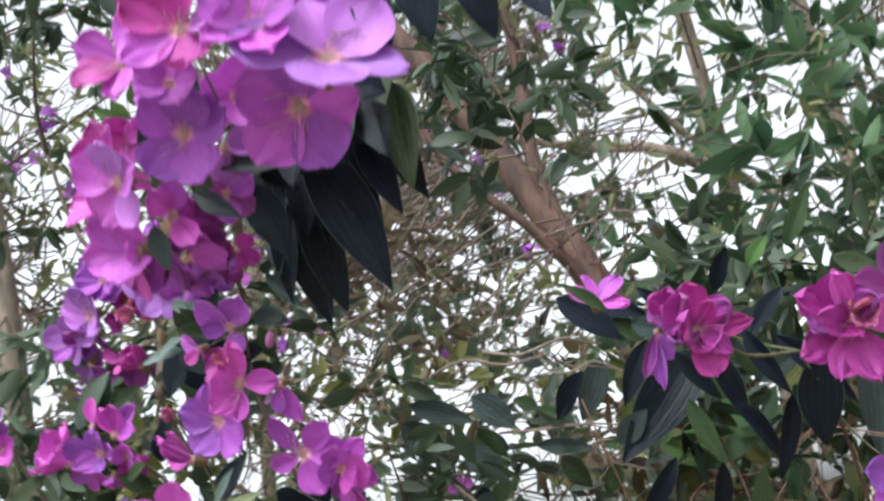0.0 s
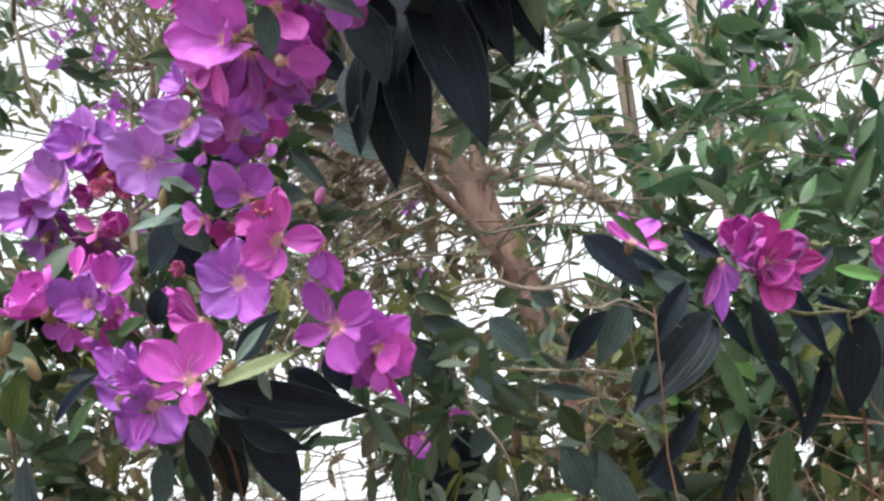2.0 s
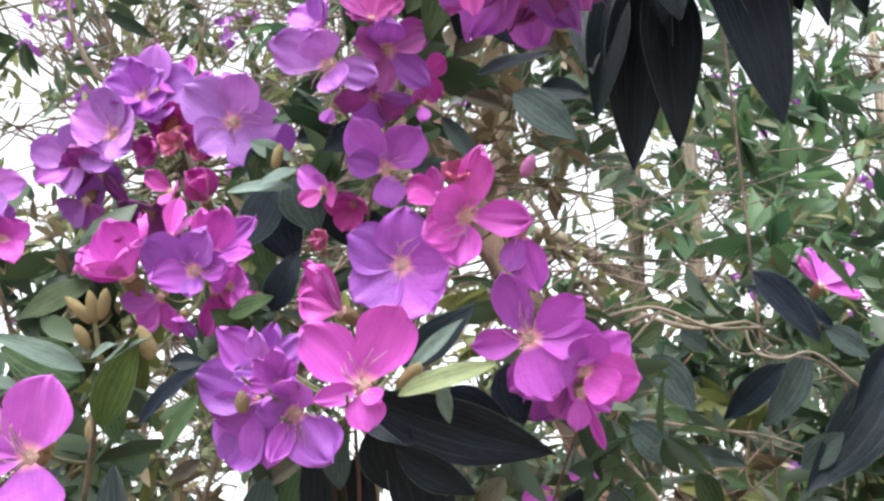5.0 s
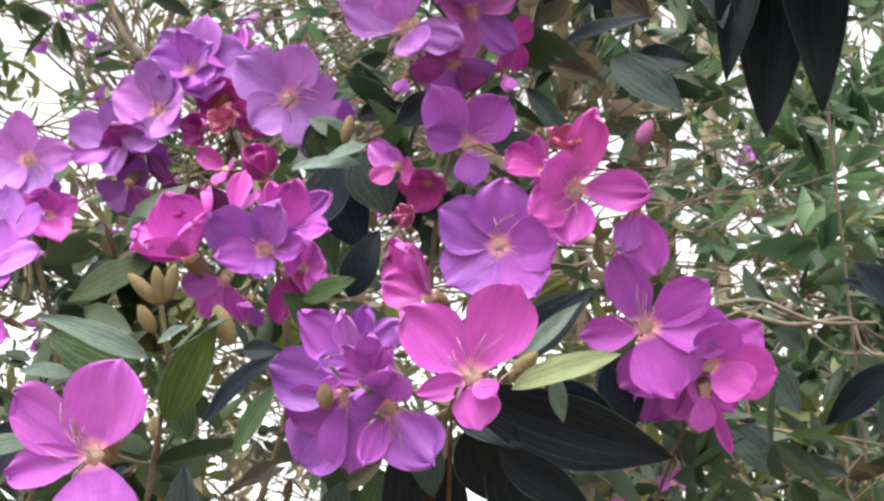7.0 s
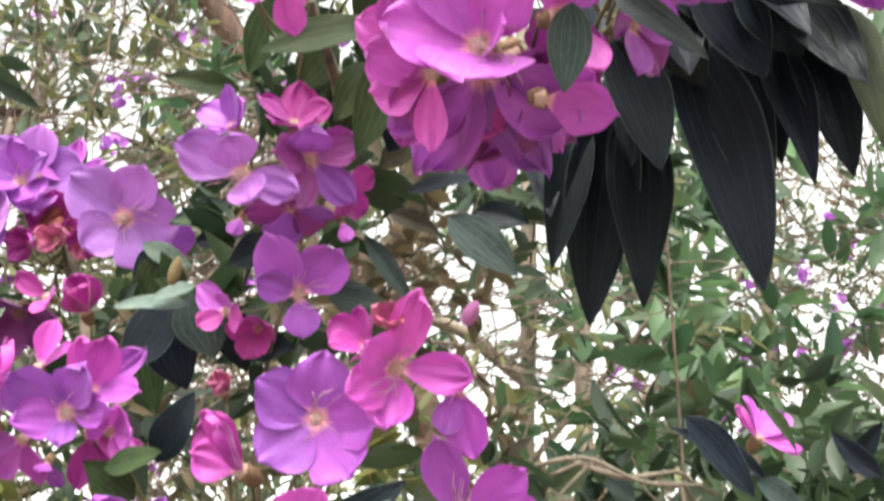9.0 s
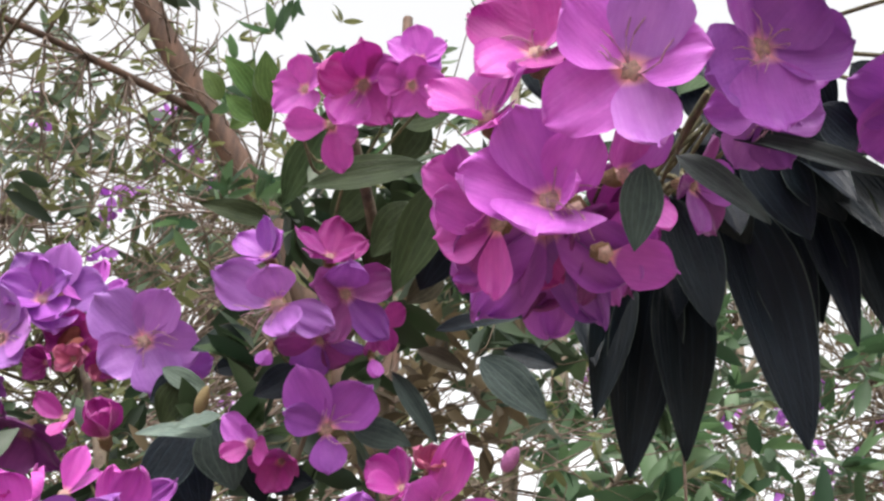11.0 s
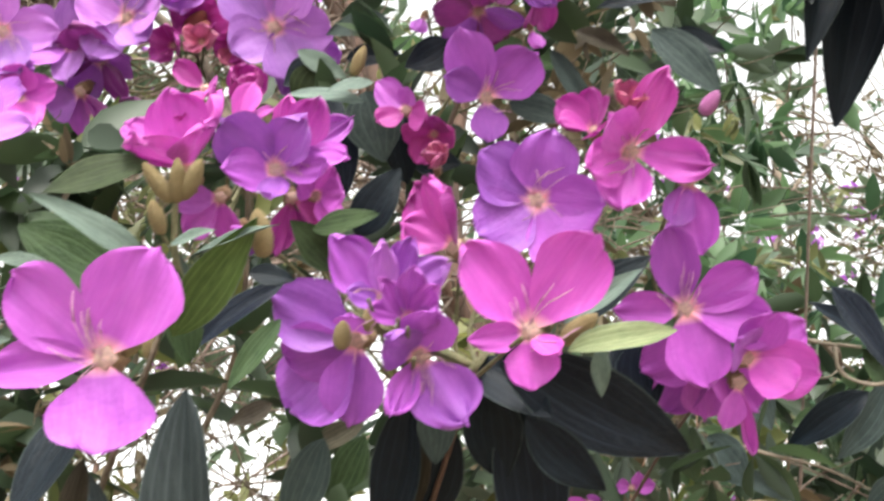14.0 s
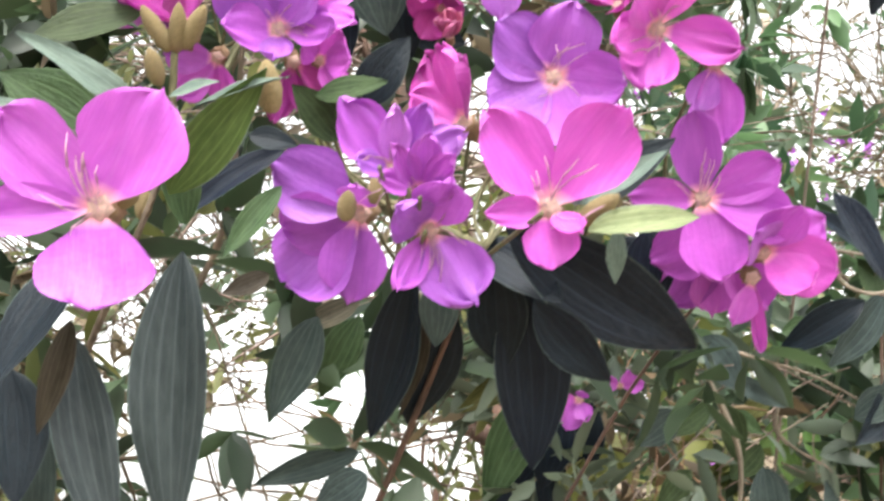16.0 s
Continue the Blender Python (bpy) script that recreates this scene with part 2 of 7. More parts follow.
def tube_data(path, r0, r1, sides=7, rough=0.0, seed=0):
    """Vertices and faces of a tapered, slightly knotty tube."""
    rng = random.Random(seed)
    verts, faces = [], []
    n = len(path)
    side = Vector((1, 0.3, 0.1))
    for i, p in enumerate(path):
        way = (path[min(i + 1, n - 1)] - path[max(i - 1, 0)]).normalized()
        side = (side - way * side.dot(way)).normalized()
        up = way.cross(side)
        r = (r0 + (r1 - r0) * i / (n - 1)) * (1 + rough * rng.uniform(-1, 1))
        for k in range(sides):
            a = 2 * math.pi * k / sides
            verts.append(p + (side * math.cos(a) + up * math.sin(a)) * r * (1 + rough * rng.uniform(-0.5, 0.5)))
    for i in range(n - 1):
        for k in range(sides):
            a, b = i * sides + k, i * sides + (k + 1) % sides
            faces.append((a, b, b + sides, a + sides))
    faces.append(tuple(range(sides))[::-1])
    faces.append(tuple(range((n - 1) * sides, n * sides)))
    return verts, faces


def limb(name, points, r0, r1, material, parent, sides=7, rough=0.06, steps=6, label=""):
    """A stem, limb or trunk as one part; the points are in the world."""
    base = parent.matrix_basis.translation if parent else Vector()
    v, f = tube_data([p - base for p in smooth_path(points, steps)], r0, r1, sides, rough, len(points))
    return piece(name, mesh_of(name, v, f, [material]), parent, label=label)


def turn_to(at, face, up, spin=0.0, size=1.0):
    """The pose with local z along face and local y near up."""
    z = Vector(face).normalized()
    x = Vector(up).cross(z).normalized()
    y = z.cross(x)
    m = Matrix((x, y, z)).transposed().to_4x4()
    return Matrix.Translation(at) @ m @ Matrix.Rotation(radians(spin), 4, "Z") @ Matrix.Diagonal((size, size, size, 1))


# ---- petals, leaves and flowers ----
def petal_mesh(seed, rows=13, cols=15, ruffle=0.0):
    """An obovate petal from the claw at 0 to the round rim at y = 1, one wide, cupped, with a softly wavy rim."""
    rng = random.Random(seed)
    ph, skew, cup = rng.uniform(0, 6), rng.uniform(-0.07, 0.07), rng.uniform(0.04, 0.16)
    top, curl, crease, blunt = rng.uniform(0.50, 0.64), rng.uniform(-0.16, 0.22), rng.uniform(-0.05, 0.14), rng.uniform(1.9, 2.5)
    verts, faces = [], []
    for i in range(rows):
        u = math.sin(math.pi / 2 * i / (rows - 1)) ** 1.15
        for j in range(cols):
            v = 2 * j / (cols - 1) - 1
            w = 0.5 * (0.10 + 0.90 * math.sin(math.pi / 2 * u / top) ** 1.05) if u < top else 0.5 * math.sqrt(max(0.004, 1 - ((u - top) / (1 - top)) ** blunt))
            x = w * v * (1 + 0.035 * math.sin(7 * u + ph) + 0.03 * math.sin(13 * u + 3 * ph) * v) + skew * u * u
            y = u - 0.05 * u * v * v + 0.02 * math.sin(3.1 * v + ph) * u * u * (1 - u)
            z = cup * u * u + 0.13 * w * v * v * 2 * (1 - 0.5 * u) + 0.035 * u * u * math.sin(3.6 * v + 4 * u + ph) + 0.02 * u * math.sin(8 * v + 2 * ph) - curl * max(0.0, u - 0.55) ** 2 * 3 + crease * math.sqrt(v * v + 0.06) * w
            z += ruffle * u * u * (math.sin(7.5 * v + 3 * ph + 2 * u) + 0.6 * math.sin(13 * v + ph - 5 * u)) * 0.5
            y += u ** 6 * (0.020 * math.sin(5.3 * v + 2 * ph) + 0.012 * math.sin(12.7 * v + 5 * ph))
            y += ruffle * 0.35 * u * u * math.sin(6.2 * v + 2 * ph)
            verts.append((x, y, z))
    for i in range(rows - 1):
        for j in range(cols - 1):
            k = i * cols + j
            faces.append((k, k + 1, k + cols + 1, k + cols))
    return mesh_of("petal", verts, faces, [PETALS["violet"]])


PETAL_SHAPES = [petal_mesh(s) for s in range(11)]
RUFFLED_SHAPES = [petal_mesh(20 + s, 14, 17, 0.05 + 0.009 * s) for s in range(7)]


def leaf_mesh(seed, droop, fold=0.22, rows=15, cols=9, top=None, under=None):
    """A lance-shaped leaf from y = 0 to 1, two skins thick, sagging along its length, creased at the midrib."""
    rng = random.Random(seed)
    ph, bend = rng.uniform(0, 6), rng.uniform(-0.05, 0.05)
    verts, faces, index, across = [], [], [], []
    for skin in (0, 1):
        for i in range(rows):
            u = i / (rows - 1)
            w = 0.5 * (math.sin(math.pi * u ** 0.86) ** 0.86 * (1 - 0.12 * u) + 0.02) if 0 < u < 1 else 0.012
            for j in range(cols):
                v = (-1, -0.972, -0.64, -0.3, 0, 0.3, 0.64, 0.972, 1)[j]
                x = 0.30 * w * 2 * v + bend * math.sin(math.pi * u)
                ribs = 0.003 * math.cos(v * 9.4) * math.sin(math.pi * u)
                across.append((v, u))
                z = fold * w * abs(v) * 0.6 - droop * u * u + ribs + 0.012 * math.sin(9 * u + ph + 2 * v) * abs(v)
                verts.append((x, u, z - 0.007 * skin * (1 - v ** 6)))
    n = rows * cols
    for skin in (0, 1):
        for i in range(rows - 1):
            for j in range(cols - 1):
                a = skin * n + i * cols + j
                q = (a, a + 1, a + cols + 1, a + cols)
                faces.append(q if skin == 0 else q[::-1])
                index.append(1 if j in (0, cols - 2) else skin)
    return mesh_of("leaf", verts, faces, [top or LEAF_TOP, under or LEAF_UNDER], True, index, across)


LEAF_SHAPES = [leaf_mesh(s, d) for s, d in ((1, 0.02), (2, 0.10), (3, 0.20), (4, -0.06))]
SHEEN_SHAPES = [leaf_mesh(s, d, 0.15, top=LEAF_PALE, under=LEAF_PALE) for s, d in ((5, 0.05), (6, 0.12))]
GREY_SHAPES = [leaf_mesh(s, d, 0.2, top=LEAF_UNDER, under=LEAF_UNDER) for s, d in ((9, 0.06), (10, 0.14))]
YOUNG_SHAPES = [leaf_mesh(11, 0.05, 0.2, top=LEAF_YOUNG, under=LEAF_PALE)]
GREEN_SHAPES = [leaf_mesh(s, d, 0.2, top=LEAF_GREEN, under=LEAF_GREEN) for s, d in ((12, 0.04), (13, 0.12), (14, -0.05))]
OLIVE_SHAPES = [leaf_mesh(s, d, 0.25, top=LEAF_OLIVE, under=LEAF_OLIVE) for s, d in ((19, 0.06), (20, 0.16))]
BROWN_SHAPES = [leaf_mesh(s, d, 0.3, top=LEAF_BROWN, under=LEAF_BROWN) for s, d in ((15, 0.05), (16, 0.15))]
SHEEN_TONE_SHAPES = [leaf_mesh(s, d, 0.2, top=LEAF_SHEEN_TONE, under=LEAF_UNDER) for s, d in ((17, 0.05), (18, 0.1))]
FRESH_SHAPES = [leaf_mesh(s, d, 0.2, top=LEAF_FRESH, under=LEAF_PALE) for s, d in ((7, 0.06), (8, 0.14))]


def joined(*chunks):
    verts, faces = [], []
    for v, f in chunks:
        k = len(verts)
        verts += v
        faces += [tuple(i + k for i in q) for q in f]
    return verts, faces


def stamens_mesh(seed):
    """Ten thin sickle-shaped stamens and a style, rising from the heart, for a flower of radius 1."""
    rng = random.Random(seed)
    chunks = []
    for k in range(9):
        a, lean = rng.uniform(0, 6.28), rng.uniform(0.08, 0.34)
        h = rng.uniform(0.14, 0.27)
        d = Vector((math.cos(a), math.sin(a), 0))
        hook = Vector((-d.y, d.x, 0)) * rng.uniform(-0.12, 0.12) + Vector((0, 0.06, 0))
        path = smooth_path([d * 0.03, d * lean * 0.5 + Vector((0, 0, h * 0.6)), d * lean + hook + Vector((0, 0, h))], 4)
        chunks.append(tube_data(path, 0.008, 0.006, 4))
        tip = path[-1]
        chunks.append(tube_data([tip, tip + hook + d * 0.04 + Vector((0, 0, 0.05)), tip + hook * 2 + d * 0.1], 0.013, 0.005, 4))
    return mesh_of("stamen_tuft", *joined(*chunks), [STAMEN])


def lathe(profile, sides=9, lobes=0, depth=0.0):
    verts, faces = [], []
    for z, r in profile:
        for k in range(sides):
            a = 2 * math.pi * k / sides
            q = r * (1 + depth * math.cos(lobes * a)) if lobes else r
            verts.append((q * math.cos(a), q * math.sin(a), z))
    n = len(profile)
    for i in range(n - 1):
        for k in range(sides):
            a, b = i * sides + k, i * sides + (k + 1) % sides
            faces.append((a, b, b + sides, a + sides))
    faces += [tuple(range(sides))[::-1], tuple(range((n - 1) * sides, n * sides))]
    return verts, faces


STAMEN_SHAPES = [stamens_mesh(s) for s in range(3)]
HEART = mesh_of("heart", *lathe(((-0.05, 0.10), (0.02, 0.13), (0.07, 0.10), (0.10, 0.03)), 10, 5, 0.15), [ANTHER])
CALYX_MESH = mesh_of("calyx", *lathe(((-0.42, 0.035), (-0.36, 0.09), (-0.22, 0.15), (-0.08, 0.14), (-0.02, 0.17), (0.0, 0.10)), 10, 5, 0.12), [CALYX])
BUD_MESH = mesh_of("bud", *lathe(((0, 0.08), (0.05, 0.2), (0.2, 0.31), (0.45, 0.36), (0.7, 0.31), (0.88, 0.19), (0.97, 0.08), (1.0, 0.02)), 10, 5, 0.05), [BUD])

MAIN = thing("glory_bush", (-0.30, 1.95, 0.0), "tall glory bush in full bloom with purple and magenta flowers", "flowering shrub")
SIDE = thing("glory_bush", (0.75, 1.95, 0.0), "glory bush with fewer magenta flowers and grey-green leaves", "flowering shrub")
count = [0]


TINT_WORDS = {"violet": "violet-purple", "lavender": "pale lavender", "orchid": "orchid-purple", "mauve": "mauve-purple", "magenta": "deep magenta", "pink": "bright pink", "plum": "dark plum-purple", "wither": "withered reddish"}
LEAF_WORDS = {"dark": "long dark green leaf with lengthwise ribs, shade put into its colour", "pale": "silvery green leaf with lengthwise ribs", "fresh": "bright green lance-shaped leaf", "grey": "dull grey-green ribbed leaf", "young": "pale yellow-green ribbed young leaf", "green": "dull dark green ribbed leaf", "olive": "dull olive-yellow ribbed leaf", "brown": "withered brownish-grey leaf", "sheen": "dark leaf with a grey sheen put into its colour"}


def bloom(at, face, up, radius, tint, petals=None, lift=14, spin=0, bush=None, stamens=True, other=None, ruffled=False):
    """A five-petalled flower. petals: (turn clockwise from up, length, width, lift) for each petal that is set by hand."""
    count[0] += 1
    k = count[0]
    bush = bush or MAIN
    rng = random.Random(k)
    base = bush.matrix_basis.translation
    m = turn_to(Vector(at) - base, face, up, 0, radius)
    pose_word = "drooping " if face[2] < -0.35 else ""
    form = "crumpled" if ruffled else ("half-open" if lift > 40 else "smooth")
    flower = piece("flower", HEART, bush, m, label=f"{pose_word}{TINT_WORDS[tint]} flower with {form} petals")
    if petals is None:
        petals = [(spin + 72 * i + rng.uniform(-9, 9), rng.uniform(0.9, 1.06), rng.uniform(0.76, 0.96), lift + rng.uniform(-12, 18)) for i in range(5)]
    for i, (turn, length, width, rise) in enumerate(petals):
        pm = Matrix.Rotation(radians(-turn), 4, "Z") @ Matrix.Translation((0, 0.07, 0.012 * i)) @ Matrix.Rotation(radians(rise), 4, "X") @ Matrix.Rotation(radians(rng.uniform(-18, 18)), 4, "Y")
        pm = pm @ Matrix.Diagonal((width, length, length, 1))
        piece("petal", RUFFLED_SHAPES[(k + i * 2) % 7] if ruffled else PETAL_SHAPES[(k * 3 + i * 2) % 11], flower, pm, PETALS[other if other and i % 2 else tint])
    if stamens:
        piece("stamen_tuft", STAMEN_SHAPES[k % 3], flower, Matrix.Rotation(k, 4, "Z"))
    piece("calyx", CALYX_MESH, flower)
    return flower


def leaf(base_at, tip, normal, width, kind="dark", bush=None):
    """A single leaf from its base to its tip; width is that of the blade."""
    count[0] += 1
    bush = bush or MAIN
    a, b = Vector(base_at), Vector(tip)
    length = (b - a).length
    y = (b - a) / length
    z = Vector(normal)
    z = (z - y * z.dot(y)).normalized()
    x = y.cross(z)
    m = Matrix((x, y, z)).transposed().to_4x4()
    m = Matrix.Translation(a - bush.matrix_basis.translation) @ m @ Matrix.Diagonal((width / 0.56, length, length, 1))
    shapes = {"dark": LEAF_SHAPES, "pale": SHEEN_SHAPES, "fresh": FRESH_SHAPES, "grey": GREY_SHAPES, "young": YOUNG_SHAPES, "green": GREEN_SHAPES, "brown": BROWN_SHAPES, "olive": OLIVE_SHAPES, "sheen": SHEEN_TONE_SHAPES}[kind]
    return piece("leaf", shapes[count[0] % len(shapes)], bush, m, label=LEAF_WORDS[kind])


def bud(at, way, length, bush=None, material=None, fat=1.0):
    bush = bush or MAIN
    up = (0, 1, 0.2) if abs(Vector(way).normalized().z) > 0.8 else (0, 0, 1)
    m = turn_to(Vector(at) - bush.matrix_basis.translation, way, up) @ Matrix.Diagonal((length * fat, length * fat, length, 1))
    return piece("bud", BUD_MESH, bush, m, material, "plump pink bud" if material == BUD_PINK else "withered reddish flower remains" if material == WITHER else "plump olive-brown velvety bud")


def stem(points, r0, r1, bush=None, material=None):
    return limb("stem", points, r0, r1, material or STEM_GREEN, bush or MAIN, 6, 0.05, 5)


# ---- ground and wall ----
def ground():
    rng = random.Random(4)
    verts, faces = [], []
    ticks = [-900, -200, -60] + [-20 + 1.0 * i for i in range(41)] + [60, 200, 900]
    for y in ticks:
        for x in ticks:
            near = abs(x) < 21 and abs(y) < 21
            verts.append((x, y + 4, 0.05 * noise.noise((x * 0.6, y * 0.6, 0)) + rng.uniform(-0.01, 0.01) if near else 0.0))
    n = len(ticks)
    for i in range(n - 1):
        for j in range(n - 1):
            faces.append((i * n + j, i * n + j + 1, (i + 1) * n + j + 1, (i + 1) * n + j))
    tagged(new("ground", mesh_of("ground", verts, faces, [EARTH])), "bare brown earth with leaf litter", "ground", kind="structure")


def plastered_wall(name, label, start, end, height):
    """A plastered wall with a coping between two points of the plan."""
    a, b = Vector((*start, 0)), Vector((*end, 0))
    run = (b - a).length
    w = thing(name, (a + b) / 2, label, "wall", kind="structure")
    w.rotation_euler = (0, 0, math.atan2(b.y - a.y, b.x - a.x))
    for part_name, mat, size, z in (("plaster", PLASTER, (run, 0.2, height), height / 2), ("coping", CAP, (run + 0.1, 0.28, 0.07), height + 0.038)):
        bm = bmesh.new()
        bmesh.ops.create_cube(bm, size=1.0)
        bmesh.ops.scale(bm, vec=size, verts=bm.verts)
        bmesh.ops.translate(bm, vec=(0, 0, z), verts=bm.verts)
        bmesh.ops.bevel(bm, geom=bm.edges[:], offset=0.015, segments=2)
        me = bpy.data.meshes.new(part_name)
        bm.to_mesh(me)
        me.materials.append(mat)
        piece(part_name, me, w)


ground()
plastered_wall("wall_side", "beige plastered garden wall beside the shrubs", (1.9, 1.5), (6.5, 14.4), 3.0)



# ---- trees and foliage ----
def leaf_cloud(centres, spread, count_each, size, seed, whorl=7, slim=0.32, hang=0.0):
    """Twig tips about the given centres, each with a whorl of folded leaves, as vertices and faces."""
    rng = np.random.default_rng(seed)
    tips = max(1, count_each // whorl)
    c = np.repeat(np.asarray(centres, float), tips, 0)
    tip = c + rng.normal(0, 1, (len(c), 3)) * np.asarray(spread)
    axis = rng.normal(0, 0.6, (len(c), 3)) + (tip - c) / np.maximum(np.asarray(spread), 1e-6) * 0.4 + [0, -0.15, 0.25]
    axis /= np.linalg.norm(axis, axis=1, keepdims=True)
    p = np.repeat(tip, whorl, 0)
    ax = np.repeat(axis, whorl, 0)
    n = len(p)
    p = p - ax * rng.uniform(0, 0.55, (n, 1)) * size
    side = rng.normal(0, 1, (n, 3))
    side -= ax * (side * ax).sum(1, keepdims=True)
    side /= np.linalg.norm(side, axis=1, keepdims=True)
    d = ax * rng.uniform(0.1, 0.9, (n, 1)) + side
    d[:, 2] -= hang
    d /= np.linalg.norm(d, axis=1, keepdims=True)
    u = rng.normal(0, 1, (n, 3))
    u[:, 2] += 0.8
    x = np.cross(d, u)
    x /= np.linalg.norm(x, axis=1, keepdims=True)
    z = np.cross(x, d)
    s = size * rng.uniform(0.6, 1.35, (n, 1))
    w = s * slim * rng.uniform(0.8, 1.2, (n, 1)) * 0.5
    sag = s * rng.uniform(-0.22, 0.06, (n, 1))
    rows = ((0.0, 0.06), (0.22, 0.78), (0.48, 1.0), (0.75, 0.70), (1.0, 0.04))
    v = np.stack([p + d * s * u + x * w * h * k + z * (w * 0.32 * h * abs(k) + sag * u * u) for u, h in rows for k in (-1, 0, 1)], 1).reshape(-1, 3)
    q = np.array([(3 * i + j, 3 * i + j + 1, 3 * i + j + 4, 3 * i + j + 3) for i in range(4) for j in range(2)])
    f = (np.arange(n)[:, None, None] * 15 + q[None]).reshape(-1, 4)
    return v, f


def foliage(name, parent, v, f, material, label=""):
    base = np.array(parent.matrix_basis.translation)
    me = bpy.data.meshes.new(name)
    me.from_pydata((v - base).tolist(), [], f.tolist())
    me.materials.append(material)
    me.polygons.foreach_set("use_smooth", [True] * len(f))
    return tagged(piece(name, me, parent, label=label), kind="stuff")


def twigs(name, parent, centres, roots, radius, material, seed, kinks=2, reach=0.35, per=1):
    """Thin twigs from limbs to the clumps and beyond, joined."""
    rng = random.Random(seed)
    base = parent.matrix_basis.translation
    chunks = []
    for c in centres:
        c = Vector(c)
        for _ in range(per):
            root = Vector(min(roots, key=lambda r: (Vector(r) - c).length + rng.uniform(0, 0.6)))
            pts = [root]
            end = c + Vector([rng.gauss(0, reach * 0.5) for _ in range(3)])
            for i in range(1, kinks + 1):
                t = i / (kinks + 1)
                pts.append(root.lerp(end, t) + Vector([rng.gauss(0, 0.06) for _ in range(3)]) * (root - end).length)
            pts.append(end)
            chunks.append(tube_data([p - base for p in smooth_path(pts, 3)], radius, radius * 0.35, 4))
    return tagged(piece(name, mesh_of(name, *joined(*chunks), [material]), parent), kind="stuff")


def scatter(seed, n, low, high):
    rng = random.Random(seed)
    out = []
    while len(out) < n:
        p = tuple(rng.uniform(a, b) for a, b in zip(low, high))
        out.append(p)
    return out


def tree(label, base, trunk, r0, r1, limbs, boxes, leaf_size, per, spread, material, seed, bark=None, name="tree", slim=0.32, twig_r=0.006, hang=0.0, per_twig=1, whorl=7, group="trees behind the bush", twig_mat=None):
    """A tree: trunk and limbs through world points, and a crown of leafy twigs in the given boxes (low, high, clumps)."""
    t = thing(name, base, label, "tree", group)
    bark = bark or BARK_GREY
    limb("trunk", trunk, r0, r1, bark, t, 10, 0.08)
    roots = smooth_path(trunk, 5)[4:]
    for pts, a, b in limbs:
        limb("limb", pts, a, b, bark, t, 7, 0.08)
        roots += smooth_path(pts, 5)[2:]
    centres = []
    for i, (low, high, n) in enumerate(boxes):
        centres += scatter(seed + i, n, low, high)
    twigs("brushwood", t, centres, roots, twig_r, twig_mat or TWIG, seed, per=per_twig)
    foliage("crown", t, *leaf_cloud(centres, spread, per, leaf_size, seed, whorl, slim, hang), material)
    return t


tree("slender tree with a leaning, forked reddish-brown trunk and olive leaves", (0.5, 2.6, 0.0),
     [(0.5, 2.6, 0.0), (0.56, 2.78, 1.24), (0.59, 2.89, 1.85), (0.55, 3.05, 2.27), (0.46, 3.18, 2.68), (0.33, 3.31, 3.09), (0.17, 3.40, 3.50), (-0.04, 3.47, 3.91), (-0.44, 3.52, 4.52), (-0.80, 3.52, 5.22)], 0.06, 0.038,
     [([(0.40, 3.23, 2.87), (0.38, 3.30, 3.19), (0.42, 3.36, 3.60), (0.40, 3.37, 4.70)], 0.032, 0.018), ([(0.45, 3.18, 2.68), (0.30, 3.13, 2.90), (0.12, 3.11, 3.13), (-0.05, 3.07, 3.57)], 0.022, 0.008), ([(-0.20, 3.50, 4.16), (-0.90, 3.59, 4.42), (-1.70, 3.68, 4.63)], 0.016, 0.006)],
     [((-1.05, 2.95, 2.56), (0.00, 4.33, 5.19), 105), ((-2.30, 2.95, 4.1), (-1.05, 4.33, 5.19), 30), ((0.10, 2.93, 2.86), (1.20, 3.70, 4.33), 22), ((0.15, 2.52, 1.82), (0.80, 2.96, 2.46), 11), ((-0.9, 2.52, 1.82), (-0.4, 2.96, 2.4), 6), ((0.5, 2.7, 2.4), (0.9, 3.0, 3.1), 10)], 0.055, 20, (0.17, 0.17, 0.15), CROWN_OLIVE, 11, BARK_RED, slim=0.30, whorl=4, per_twig=3, twig_r=0.004, twig_mat=TWIG_PALE)
tree("thin straight tree with whorls of green leaves", (1.2, 4.5, 0.0),
     [(1.2, 4.5, 0.0), (1.22, 4.52, 1.89), (1.25, 4.35, 3.75), (1.22, 4.25, 4.98), (1.25, 4.18, 6.38)], 0.04, 0.022,
     [([(1.25, 4.41, 2.99), (1.70, 4.17, 3.57), (2.10, 4.01, 4.26)], 0.014, 0.006), ([(1.25, 4.41, 3.31), (0.99, 4.45, 3.51), (0.73, 4.48, 3.59), (0.20, 4.45, 3.80)], 0.032, 0.018)],
     [((0.50, 3.16, 2.48), (2.60, 4.61, 4.31), 42), ((0.95, 2.6, 2.35), (1.75, 3.3, 2.8), 6), ((1.3, 3.2, 3.3), (2.4, 3.9, 4.6), 7)], 0.145, 24, (0.17, 0.17, 0.14), CROWN_GREEN, 23, slim=0.34, whorl=8)
